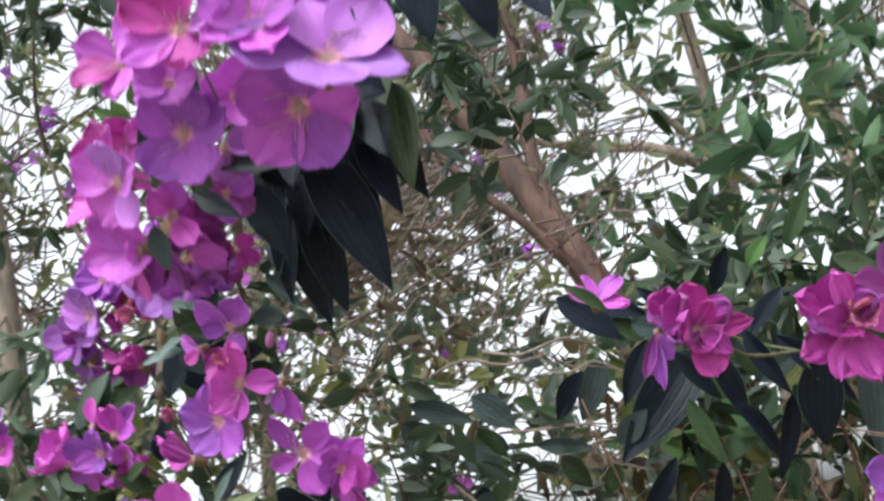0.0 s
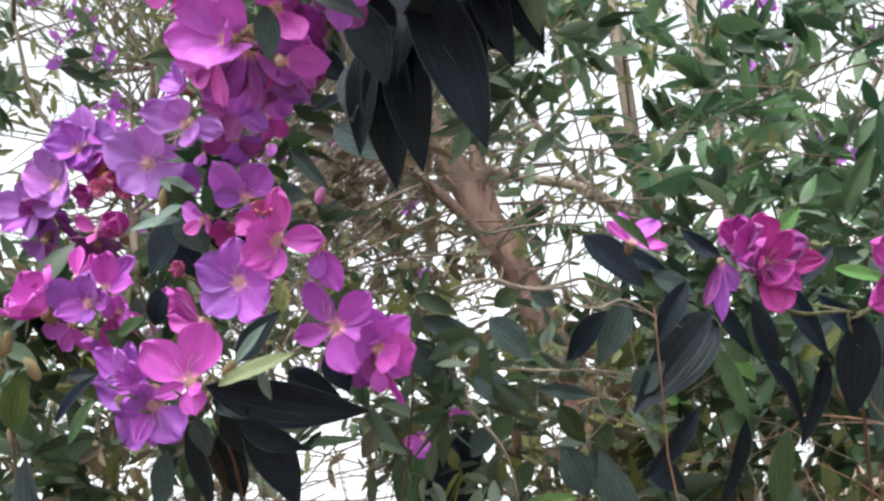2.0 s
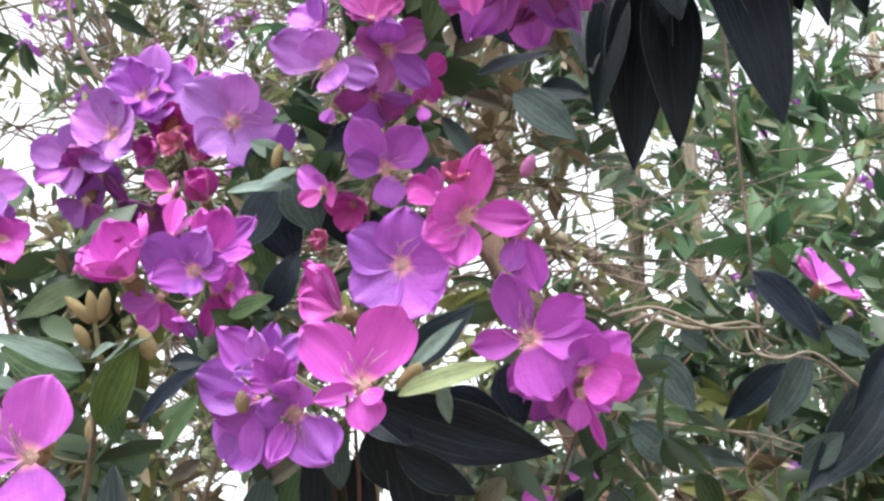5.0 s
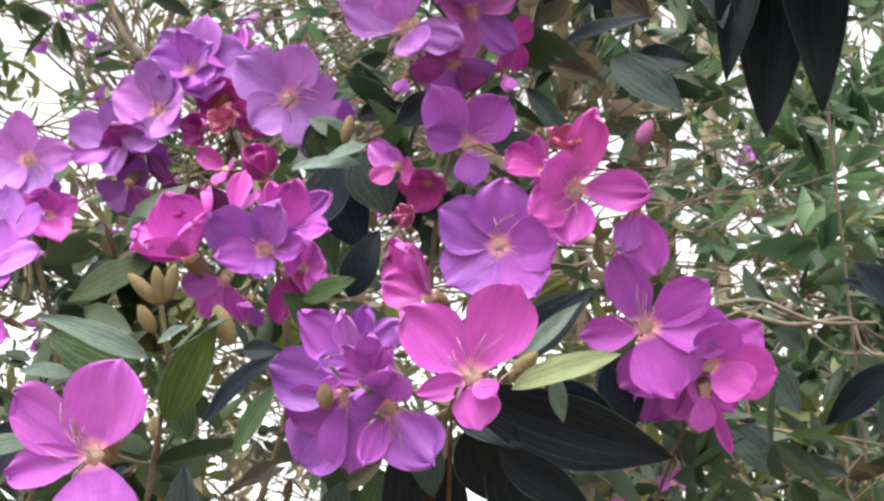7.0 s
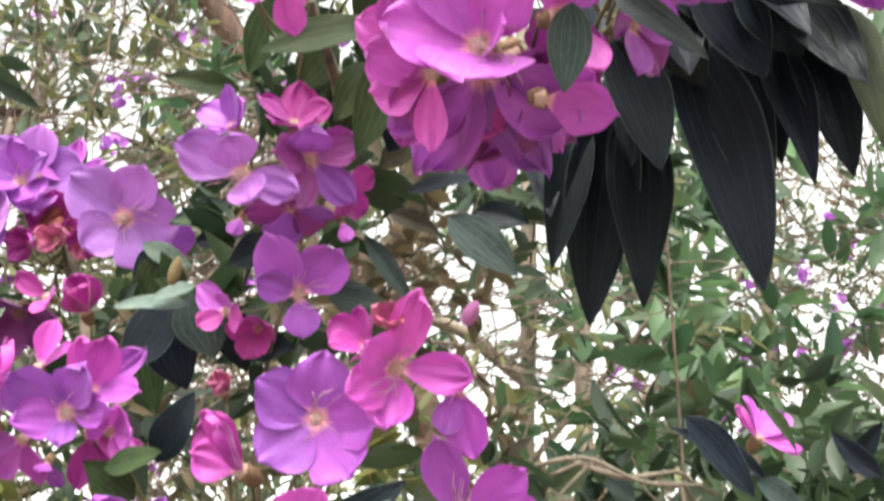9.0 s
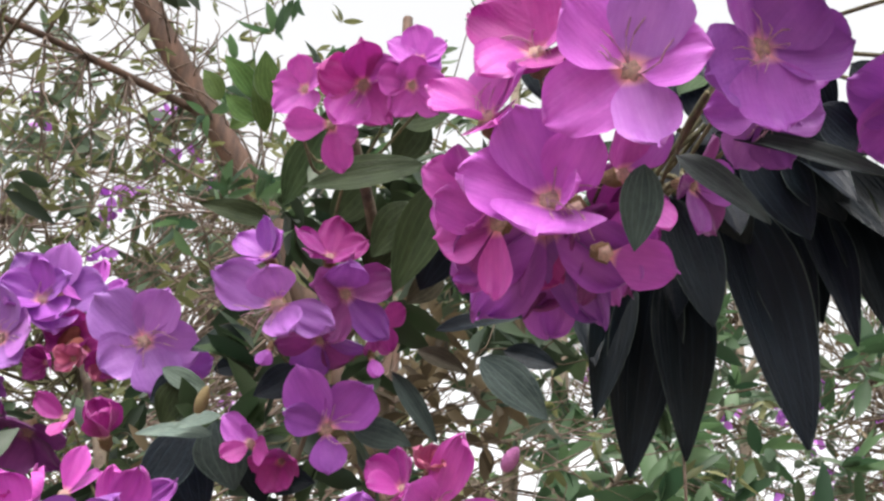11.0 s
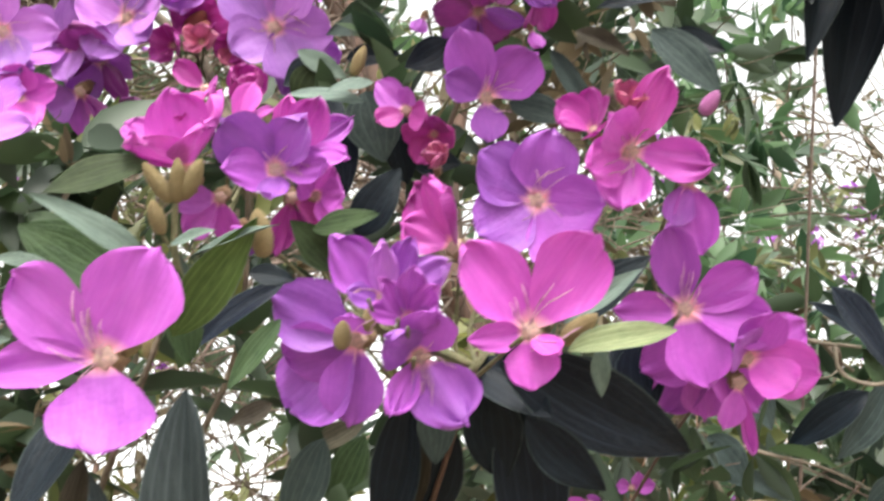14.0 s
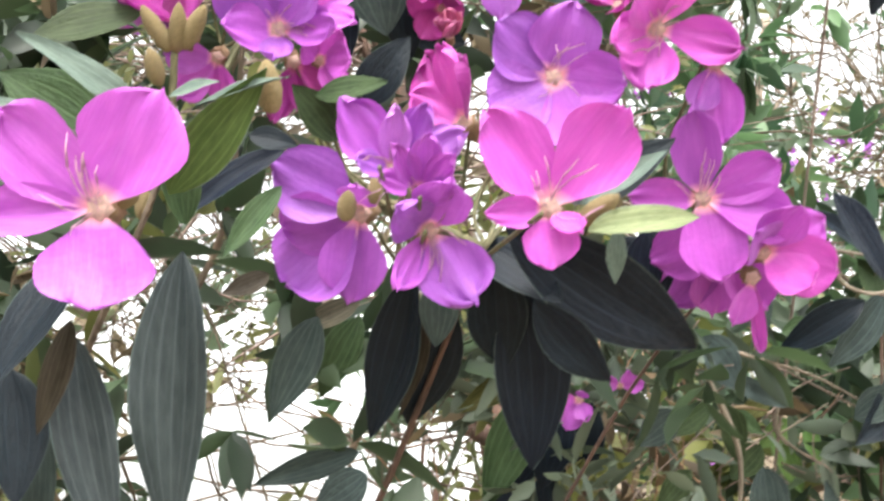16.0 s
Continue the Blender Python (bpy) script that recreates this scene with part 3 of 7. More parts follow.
tree("tall tree with a pale trunk and a broad green crown", (2.6, 6.7, 0.0),
     [(2.6, 6.7, 0.0), (2.58, 6.67, 2.58), (2.55, 6.45, 4.65), (2.50, 6.23, 7.56)], 0.07, 0.05,
     [([(2.55, 6.55, 3.58), (3.30, 6.20, 4.45), (4.00, 5.91, 5.53)], 0.04, 0.012), ([(2.56, 6.58, 3.18), (1.60, 6.23, 4.15), (0.90, 5.94, 5.13)], 0.03, 0.012)],
     [((0.20, 5.14, 2.85), (5.00, 7.03, 6.43), 68)], 0.17, 28, (0.28, 0.28, 0.22), CROWN_GREY, 37, slim=0.3, twig_r=0.009, whorl=8)
tree("tree with dense dark leaves", (-2.2, 5.2, 0.0),
     [(-2.2, 5.2, 0.0), (-2.20, 5.19, 2.25), (-2.10, 4.97, 3.64), (-2.20, 4.91, 5.44)], 0.09, 0.04,
     [([(-2.15, 5.10, 2.65), (-1.40, 4.89, 3.33), (-0.60, 4.75, 3.82)], 0.03, 0.01), ([(-2.15, 5.12, 2.45), (-2.90, 4.70, 3.21), (-3.40, 4.44, 3.89)], 0.03, 0.01)],
     [((-3.60, 3.99, 2.15), (-1.30, 5.53, 3.3), 45), ((-3.60, 3.99, 4.6), (-1.30, 5.53, 5.6), 22), ((-0.95, 4.38, 2.9), (0.80, 5.34, 5.08), 52)], 0.12, 28, (0.24, 0.24, 0.2), CROWN_GREY, 51, slim=0.36, twig_r=0.008, whorl=7)
# leafy shrubs low down behind the flowers
for n, (x, y, lowz, topz, mat, size, clumps, word) in enumerate((
        (1, 2.35, 1.32, 2.35, CROWN_RUST, 0.06, 28, "dark brownish leafy shrub"), (0.85, 2.9, 1.15, 2.40, CROWN_YELLOW, 0.08, 18, "green leafy shrub"),
        (1.75, 3.3, 1.37, 2.75, CROWN_GREY, 0.10, 26, "grey-green leafy shrub"), (-0.9, 3, 1.16, 2.56, CROWN_DARK, 0.08, 34, "dark leafy shrub"),
        (1.2, 3.9, 1.40, 2.84, CROWN_GREY, 0.09, 26, "grey-green leafy shrub"), (-1.9, 3.6, 1.19, 2.46, CROWN_OLIVE, 0.08, 35, "olive leafy shrub"))):
    tree(word + " with many thin stems", (x, y, 0.0), [(x, y, 0.0), (x + 0.05, y, 0.7), (x, y + 0.05, lowz + 0.4)], 0.03, 0.012,
         [([(x, y, 0.6), (x + 0.35, y - 0.1, 1.2), (x + 0.5, y, topz - 0.3)], 0.014, 0.006), ([(x, y, 0.5), (x - 0.35, y + 0.1, 1.1), (x - 0.5, y, topz - 0.3)], 0.014, 0.006)],
         [((x - 0.65, y - 0.35, lowz), (x + 0.65, y + 0.4, topz), clumps)], size, 24, (0.12, 0.12, 0.11), mat, 70 + n, BARK_RED, name="shrub", twig_r=0.0035, group="shrubs behind the bush", whorl=6)
old = thing("fallen_branch", (0.9, 2.45, 0.0), "old dark branch leaning low among the leaves", "branch")
limb("branch", [(1.25, 2.5, 0.0), (1.00, 2.47, 1.41), (0.78, 2.40, 1.83), (0.58, 2.40, 2.01), (0.40, 2.42, 2.09), (0.20, 2.49, 2.17)], 0.045, 0.016, BARK_RED, old, 9, 0.1)
# a second glory bush in flower, far behind
far = tree("tall glory bush with scattered lilac flowers, far behind", (-1.4, 6.4, 0.0),
     [(-1.4, 6.4, 0.0), (-1.35, 6.40, 2.16), (-1.20, 6.28, 3.55), (-1.00, 6.24, 5.16)], 0.06, 0.03,
     [([(-1.30, 6.35, 2.76), (-0.50, 6.16, 3.74), (0.20, 6.08, 4.74)], 0.025, 0.008), ([(-1.30, 6.37, 2.56), (-2.20, 6.18, 3.54), (-2.90, 6.08, 4.74)], 0.025, 0.008)],
     [((-3.40, 5.74, 2.80), (1.20, 6.65, 6.20), 160)], 0.11, 20, (0.26, 0.26, 0.22), CROWN_OLIVE, 91, slim=0.3, whorl=5, per_twig=4, twig_r=0.008, twig_mat=TWIG_PALE)
foliage("blossom", far, *leaf_cloud(scatter(95, 60, (-3.20, 5.62, 3.09), (1.00, 5.87, 5.93)), (0.05, 0.05, 0.05), 10, 0.07, 96, 5, 0.8), FAR_BLOOM, "lilac blossom")
right = tree("twiggy tree with lilac blossom beyond the wall", (5.2, 8.2, 0.0),
     [(5.2, 8.2, 0.0), (5.20, 8.16, 2.71), (5.10, 7.99, 4.71), (5.20, 7.87, 7.21)], 0.08, 0.04,
     [([(5.20, 8.13, 3.11), (4.40, 7.82, 4.29), (3.60, 7.52, 5.47)], 0.03, 0.01), ([(5.20, 8.09, 3.51), (6.00, 7.80, 4.49), (6.80, 7.68, 5.88)], 0.03, 0.01)],
     [((3.00, 7.35, 2.84), (7.20, 8.41, 6.75), 180)], 0.075, 20, (0.3, 0.3, 0.25), CROWN_OLIVE, 111, slim=0.3, whorl=5, per_twig=4, twig_r=0.01)
foliage("blossom", right, *leaf_cloud(scatter(115, 70, (3.20, 7.13, 3.03), (7.00, 7.45, 6.27)), (0.06, 0.06, 0.06), 10, 0.08, 116, 5, 0.8), FAR_BLOOM, "lilac blossom")
beyond = tree("twiggy half-bare tree beyond the garden wall", (5.6, 5.6, 0.0),
     [(5.6, 5.6, 0.0), (5.6, 5.6, 2.0), (5.5, 5.6, 4.2), (5.6, 5.7, 6.5)], 0.08, 0.04,
     [([(5.6, 5.6, 2.6), (4.8, 5.4, 3.8), (4.1, 5.3, 4.8)], 0.03, 0.01), ([(5.6, 5.6, 2.8), (6.3, 5.5, 3.8), (7.2, 5.5, 5.2)], 0.03, 0.01)],
     [((3.5, 4.8, 3.0), (7.4, 6.4, 6.2), 180)], 0.06, 22, (0.28, 0.28, 0.24), CROWN_DRY, 131, slim=0.32, whorl=5, per_twig=3, twig_r=0.007)
foliage("leafage", beyond, *leaf_cloud(scatter(133, 60, (3.5, 4.8, 3.0), (7.4, 6.4, 6.0)), (0.2, 0.2, 0.18), 18, 0.09, 134, 6), CROWN_GREEN)

# ---- stems of the glory bushes ----
stem([(-0.3, 1.95, 0), (-0.27, 1.955, 0.5), (-0.28, 1.9, 1)], 0.02, 0.012, material=BARK_RED)
stem([(0.75, 1.95, 0), (0.735, 1.98, 0.55), (0.68, 1.95, 1.1)], 0.02, 0.012, bush=SIDE, material=BARK_RED)
stem([(-0.28, 1.9, 1), (-0.285, 1.78, 1.6), (-0.25, 1.56, 1.98), (-0.27, 1.404, 2.094)], 0.005, 0.0014, material=BARK_RED)
stem([(-0.28, 1.9, 1), (-0.35, 1.93, 1.45), (-0.31, 1.88, 1.78), (-0.385, 1.82, 2.02), (-0.36, 1.76, 2.18), (-0.386, 1.683, 2.324)], 0.006, 0.0024, material=TWIG)
stem([(-0.28, 1.9, 1), (-0.22, 1.9, 1.5), (-0.27, 1.84, 1.82), (-0.2, 1.76, 2.06), (-0.235, 1.66, 2.28), (-0.219, 1.572, 2.441)], 0.006, 0.0024, material=TWIG)
stem([(-0.28, 1.9, 1), (-0.38, 1.82, 1.5), (-0.4, 1.68, 1.78), (-0.47, 1.54, 1.93), (-0.459, 1.385, 2.079)], 0.005, 0.0018, material=TWIG)
stem([(-0.28, 1.9, 1), (-0.16, 1.8, 1.6), (-0.06, 1.62, 2.02), (-0.046, 1.469, 2.153)], 0.0026, 0.0012, material=BARK_RED)
stem([(-0.28, 1.9, 1), (-0.46, 1.9, 1.5), (-0.5, 1.84, 1.8), (-0.59, 1.78, 2.0), (-0.57, 1.7, 2.18), (-0.606, 1.64, 2.302)], 0.006, 0.0024, material=TWIG)
stem([(-0.386, 1.683, 2.324), (-0.408, 1.798, 2.442), (-0.431, 1.853, 2.521)], 0.008, 0.004, material=TWIG)
stem([(-0.219, 1.572, 2.441), (-0.197, 1.522, 2.529), (-0.254, 1.412, 2.578)], 0.009, 0.004, material=TWIG)
stem([(0.36, 2.02, 0), (0.37, 2.0, 0.8), (0.365, 1.96, 1.6)], 0.009, 0.004, material=TWIG)
stem([(0.365, 1.96, 1.6), (0.33, 1.86, 2.1), (0.19, 1.6, 2.7), (0.04, 1.36, 2.74), (-0.06, 1.22, 2.58), (-0.104, 1.17, 2.44)], 0.002, 0.0016, material=TWIG_PALE)
stem([(0.68, 1.95, 1.1), (0.524, 1.894, 1.647), (0.369, 1.738, 2.234)], 0.0045, 0.0016, bush=SIDE, material=BARK_RED)
stem([(0.68, 1.95, 1.1), (0.62, 1.88, 1.605), (0.54, 1.62, 2.04), (0.477, 1.484, 2.151)], 0.0045, 0.0014, bush=SIDE, material=BARK_RED)
stem([(-0.459, 1.385, 2.079), (-0.463, 1.424, 2.055), (-0.485, 1.328, 2.042)], 0.0018, 0.0012)
stem([(-0.27, 1.404, 2.094), (-0.291, 1.474, 2.094), (-0.336, 1.417, 2.097)], 0.0018, 0.0012)
stem([(-0.27, 1.404, 2.094), (-0.295, 1.444, 2.078), (-0.339, 1.353, 2.097)], 0.0018, 0.0012)
stem([(-0.27, 1.404, 2.094), (-0.295, 1.444, 2.082), (-0.329, 1.348, 2.075)], 0.0018, 0.0012)
stem([(-0.27, 1.404, 2.094), (-0.301, 1.44, 2.084), (-0.358, 1.348, 2.103)], 0.0018, 0.0012)
stem([(-0.27, 1.404, 2.094), (-0.297, 1.44, 2.085), (-0.337, 1.34, 2.089)], 0.0018, 0.0012)
stem([(-0.27, 1.404, 2.094), (-0.274, 1.42, 2.082), (-0.289, 1.299, 2.081)], 0.0018, 0.0012)
stem([(-0.046, 1.469, 2.153), (-0.078, 1.502, 2.154), (-0.122, 1.4, 2.163)], 0.0018, 0.0012)
stem([(-0.046, 1.469, 2.153), (-0.069, 1.499, 2.134), (-0.09, 1.391, 2.129)], 0.0018, 0.0012)
stem([(-0.046, 1.469, 2.153), (-0.062, 1.508, 2.16), (-0.091, 1.421, 2.159)], 0.0018, 0.0012)
stem([(-0.046, 1.469, 2.153), (-0.063, 1.498, 2.139), (-0.088, 1.396, 2.12)], 0.0018, 0.0012)
stem([(-0.27, 1.404, 2.094), (-0.243, 1.484, 2.155), (-0.227, 1.426, 2.228)], 0.0018, 0.0012)
stem([(-0.27, 1.404, 2.094), (-0.254, 1.483, 2.127), (-0.271, 1.444, 2.189)], 0.0018, 0.0012)
stem([(-0.27, 1.404, 2.094), (-0.272, 1.489, 2.145), (-0.292, 1.444, 2.235)], 0.0018, 0.0012)
stem([(-0.27, 1.404, 2.094), (-0.224, 1.462, 2.167), (-0.185, 1.382, 2.25)], 0.0018, 0.0012)
stem([(-0.27, 1.404, 2.094), (-0.229, 1.452, 2.164), (-0.195, 1.363, 2.269)], 0.0018, 0.0012)
stem([(-0.27, 1.404, 2.094), (-0.219, 1.459, 2.161), (-0.196, 1.391, 2.262)], 0.0018, 0.0012)
stem([(-0.046, 1.469, 2.153), (-0.102, 1.475, 2.207), (-0.147, 1.368, 2.245)], 0.0018, 0.0012)
stem([(-0.219, 1.572, 2.441), (-0.216, 1.624, 2.402), (-0.224, 1.54, 2.366)], 0.0018, 0.0012)
stem([(-0.219, 1.572, 2.441), (-0.233, 1.636, 2.393), (-0.273, 1.572, 2.354)], 0.0018, 0.0012)
stem([(-0.219, 1.572, 2.441), (-0.228, 1.642, 2.401), (-0.248, 1.586, 2.353)], 0.0018, 0.0012)
stem([(-0.219, 1.572, 2.441), (-0.241, 1.603, 2.44), (-0.281, 1.5, 2.449)], 0.0018, 0.0012)
stem([(-0.219, 1.572, 2.441), (-0.227, 1.599, 2.456), (-0.235, 1.491, 2.472)], 0.0018, 0.0012)
stem([(-0.254, 1.412, 2.578), (-0.245, 1.523, 2.521), (-0.245, 1.497, 2.496)], 0.0018, 0.0012)
stem([(-0.219, 1.572, 2.441), (-0.238, 1.614, 2.458), (-0.286, 1.53, 2.505)], 0.0018, 0.0012)
stem([(-0.219, 1.572, 2.441), (-0.232, 1.607, 2.461), (-0.24, 1.537, 2.462)], 0.0018, 0.0012)
stem([(-0.219, 1.572, 2.441), (-0.221, 1.602, 2.455), (-0.203, 1.509, 2.465)], 0.0018, 0.0012)
stem([(-0.219, 1.572, 2.441), (-0.212, 1.599, 2.448), (-0.197, 1.519, 2.436)], 0.0018, 0.0012)
stem([(-0.219, 1.572, 2.441), (-0.246, 1.611, 2.453), (-0.277, 1.554, 2.445)], 0.0018, 0.0012)
stem([(-0.431, 1.853, 2.521), (-0.398, 1.877, 2.517), (-0.372, 1.765, 2.519)], 0.0018, 0.0012)
stem([(-0.431, 1.853, 2.521), (-0.457, 1.898, 2.515), (-0.503, 1.812, 2.516)], 0.0018, 0.0012)
stem([(-0.431, 1.853, 2.521), (-0.447, 1.899, 2.528), (-0.478, 1.808, 2.558)], 0.0018, 0.0012)
stem([(-0.431, 1.853, 2.521), (-0.426, 1.892, 2.52), (-0.431, 1.796, 2.557)], 0.0018, 0.0012)
stem([(-0.431, 1.853, 2.521), (-0.427, 1.899, 2.519), (-0.436, 1.809, 2.526)], 0.0018, 0.0012)
stem([(-0.431, 1.853, 2.521), (-0.468, 1.908, 2.515), (-0.523, 1.847, 2.498)], 0.0018, 0.0012)
stem([(-0.431, 1.853, 2.521), (-0.475, 1.908, 2.495), (-0.535, 1.849, 2.457)], 0.0018, 0.0012)
stem([(-0.431, 1.853, 2.521), (-0.446, 1.918, 2.494), (-0.466, 1.864, 2.453)], 0.0018, 0.0012)
stem([(-0.431, 1.853, 2.521), (-0.395, 1.883, 2.519), (-0.347, 1.783, 2.513)], 0.0018, 0.0012)
stem([(-0.386, 1.683, 2.324), (-0.383, 1.744, 2.325), (-0.393, 1.673, 2.364)], 0.0018, 0.0012)
stem([(-0.386, 1.683, 2.324), (-0.394, 1.755, 2.349), (-0.428, 1.696, 2.393)], 0.0018, 0.0012)
stem([(-0.386, 1.683, 2.324), (-0.405, 1.659, 2.249), (-0.443, 1.507, 2.213)], 0.0018, 0.0012)
stem([(-0.386, 1.683, 2.324), (-0.414, 1.674, 2.263), (-0.453, 1.531, 2.239)], 0.0018, 0.0012)
stem([(-0.386, 1.683, 2.324), (-0.402, 1.667, 2.271), (-0.424, 1.519, 2.259)], 0.0018, 0.0012)
stem([(-0.27, 1.404, 2.094), (-0.326, 1.509, 2.156), (-0.393, 1.478, 2.226)], 0.0018, 0.0012)
stem([(-0.27, 1.404, 2.094), (-0.326, 1.521, 2.155), (-0.386, 1.499, 2.241)], 0.0018, 0.0012)
stem([(-0.27, 1.404, 2.094), (-0.326, 1.514, 2.162), (-0.382, 1.495, 2.224)], 0.0018, 0.0012)
stem([(-0.386, 1.683, 2.324), (-0.399, 1.657, 2.278), (-0.423, 1.509, 2.222)], 0.0018, 0.0012)
stem([(-0.27, 1.404, 2.094), (-0.319, 1.511, 2.151), (-0.369, 1.479, 2.215)], 0.0018, 0.0012)
stem([(-0.27, 1.404, 2.094), (-0.335, 1.518, 2.158), (-0.407, 1.517, 2.205)], 0.0018, 0.0012)
stem([(-0.431, 1.853, 2.521), (-0.483, 1.923, 2.505), (-0.553, 1.859, 2.497)], 0.0018, 0.0012)
stem([(-0.431, 1.853, 2.521), (-0.442, 1.903, 2.534), (-0.465, 1.814, 2.568)], 0.0018, 0.0012)
stem([(-0.431, 1.853, 2.521), (-0.427, 1.885, 2.503), (-0.437, 1.78, 2.493)], 0.0018, 0.0012)
stem([(-0.431, 1.853, 2.521), (-0.436, 1.894, 2.509), (-0.46, 1.805, 2.498)], 0.0018, 0.0012)
stem([(-0.431, 1.853, 2.521), (-0.418, 1.886, 2.511), (-0.408, 1.785, 2.5)], 0.0018, 0.0012)
stem([(-0.606, 1.64, 2.302), (-0.594, 1.672, 2.31), (-0.59, 1.566, 2.327)], 0.0018, 0.0012)
stem([(-0.606, 1.64, 2.302), (-0.602, 1.681, 2.32), (-0.603, 1.6, 2.325)], 0.0018, 0.0012)
stem([(-0.606, 1.64, 2.302), (-0.595, 1.649, 2.247), (-0.592, 1.524, 2.231)], 0.0018, 0.0012)
stem([(-0.606, 1.64, 2.302), (-0.59, 1.673, 2.283), (-0.572, 1.567, 2.278)], 0.0018, 0.0012)
stem([(-0.606, 1.64, 2.302), (-0.589, 1.614, 2.224), (-0.584, 1.451, 2.176)], 0.0018, 0.0012)
stem([(-0.606, 1.64, 2.302), (-0.593, 1.611, 2.216), (-0.591, 1.444, 2.142)], 0.0018, 0.0012)
stem([(-0.104, 1.16, 2.413), (-0.144, 1.222, 2.376), (-0.203, 1.148, 2.352)], 0.0018, 0.0012)
stem([(-0.104, 1.16, 2.413), (-0.155, 1.221, 2.393), (-0.234, 1.154, 2.402)], 0.0018, 0.0012)
stem([(-0.104, 1.16, 2.413), (-0.135, 1.183, 2.404), (-0.188, 1.076, 2.4)], 0.0018, 0.0012)
stem([(-0.104, 1.16, 2.413), (-0.144, 1.227, 2.406), (-0.192, 1.175, 2.385)], 0.0018, 0.0012)
stem([(-0.104, 1.16, 2.413), (-0.139, 1.233, 2.41), (-0.176, 1.183, 2.394)], 0.0018, 0.0012)
stem([(-0.104, 1.16, 2.413), (-0.138, 1.229, 2.396), (-0.167, 1.173, 2.369)], 0.0018, 0.0012)
stem([(-0.104, 1.16, 2.413), (-0.146, 1.228, 2.389), (-0.215, 1.177, 2.363)], 0.0018, 0.0012)
stem([(-0.104, 1.16, 2.413), (-0.134, 1.222, 2.382), (-0.161, 1.153, 2.346)], 0.0018, 0.0012)
stem([(-0.104, 1.16, 2.413), (-0.145, 1.217, 2.391), (-0.175, 1.137, 2.378)], 0.0018, 0.0012)
stem([(-0.104, 1.16, 2.413), (-0.124, 1.215, 2.403), (-0.124, 1.141, 2.394)], 0.0018, 0.0012)
stem([(-0.104, 1.16, 2.413), (-0.088, 1.185, 2.426), (-0.078, 1.08, 2.433)], 0.0018, 0.0012)
stem([(-0.104, 1.16, 2.413), (-0.148, 1.216, 2.416), (-0.213, 1.138, 2.444)], 0.0018, 0.0012)
stem([(-0.104, 1.16, 2.413), (-0.14, 1.239, 2.399), (-0.195, 1.198, 2.377)], 0.0018, 0.0012)
stem([(-0.104, 1.16, 2.413), (-0.13, 1.236, 2.404), (-0.157, 1.183, 2.388)], 0.0018, 0.0012)
stem([(-0.104, 1.16, 2.413), (-0.153, 1.236, 2.398), (-0.229, 1.189, 2.386)], 0.0018, 0.0012)
stem([(-0.104, 1.16, 2.413), (-0.117, 1.181, 2.415), (-0.128, 1.063, 2.425)], 0.0018, 0.0012)
stem([(-0.104, 1.17, 2.44), (-0.06, 1.12, 2.49), (-0.015, 1.041, 2.417)], 0.0018, 0.0012)
stem([(-0.104, 1.16, 2.413), (-0.096, 1.202, 2.436), (-0.082, 1.104, 2.47)], 0.0018, 0.0012)
stem([(-0.104, 1.17, 2.44), (-0.04, 1.1, 2.49), (0.018, 0.988, 2.4)], 0.0018, 0.0012)
stem([(-0.104, 1.17, 2.44), (-0.07, 1.12, 2.5), (-0.03, 0.984, 2.457)], 0.0018, 0.0012)
stem([(-0.104, 1.16, 2.413), (-0.098, 1.15, 2.434), (-0.096, 1, 2.481)], 0.0018, 0.0012)
stem([(-0.104, 1.16, 2.413), (-0.122, 1.166, 2.437), (-0.157, 1.037, 2.487)], 0.0018, 0.0012)
stem([(-0.104, 1.16, 2.413), (-0.114, 1.162, 2.419), (-0.124, 1.025, 2.45)], 0.0018, 0.0012)
stem([(-0.254, 1.412, 2.578), (-0.267, 1.456, 2.583), (-0.288, 1.368, 2.585)], 0.0018, 0.0012)
stem([(-0.254, 1.412, 2.578), (-0.272, 1.461, 2.57), (-0.304, 1.389, 2.55)], 0.0018, 0.0012)
stem([(-0.254, 1.412, 2.578), (-0.274, 1.467, 2.587), (-0.324, 1.399, 2.601)], 0.0018, 0.0012)
stem([(-0.254, 1.412, 2.578), (-0.234, 1.432, 2.574), (-0.223, 1.325, 2.561)], 0.0018, 0.0012)
stem([(-0.254, 1.412, 2.578), (-0.234, 1.448, 2.589), (-0.229, 1.347, 2.611)], 0.0018, 0.0012)
stem([(0.369, 1.738, 2.234), (0.346, 1.779, 2.239), (0.315, 1.684, 2.28)], 0.0018, 0.0012, bush=SIDE)
stem([(0.477, 1.484, 2.151), (0.423, 1.521, 2.164), (0.363, 1.418, 2.197)], 0.0018, 0.0012, bush=SIDE)
stem([(0.477, 1.484, 2.151), (0.505, 1.516, 2.149), (0.524, 1.409, 2.167)], 0.0018, 0.0012, bush=SIDE)
stem([(0.477, 1.484, 2.151), (0.42, 1.515, 2.166), (0.361, 1.407, 2.19)], 0.0018, 0.0012, bush=SIDE)
stem([(0.477, 1.484, 2.151), (0.42, 1.518, 2.165), (0.348, 1.416, 2.207)], 0.0018, 0.0012, bush=SIDE)
stem([(0.477, 1.484, 2.151), (0.426, 1.524, 2.185), (0.357, 1.44, 2.212)], 0.0018, 0.0012, bush=SIDE)
stem([(0.477, 1.484, 2.151), (0.498, 1.509, 2.149), (0.515, 1.395, 2.159)], 0.0018, 0.0012, bush=SIDE)
stem([(0.477, 1.484, 2.151), (0.499, 1.5, 2.147), (0.52, 1.375, 2.161)], 0.0018, 0.0012, bush=SIDE)
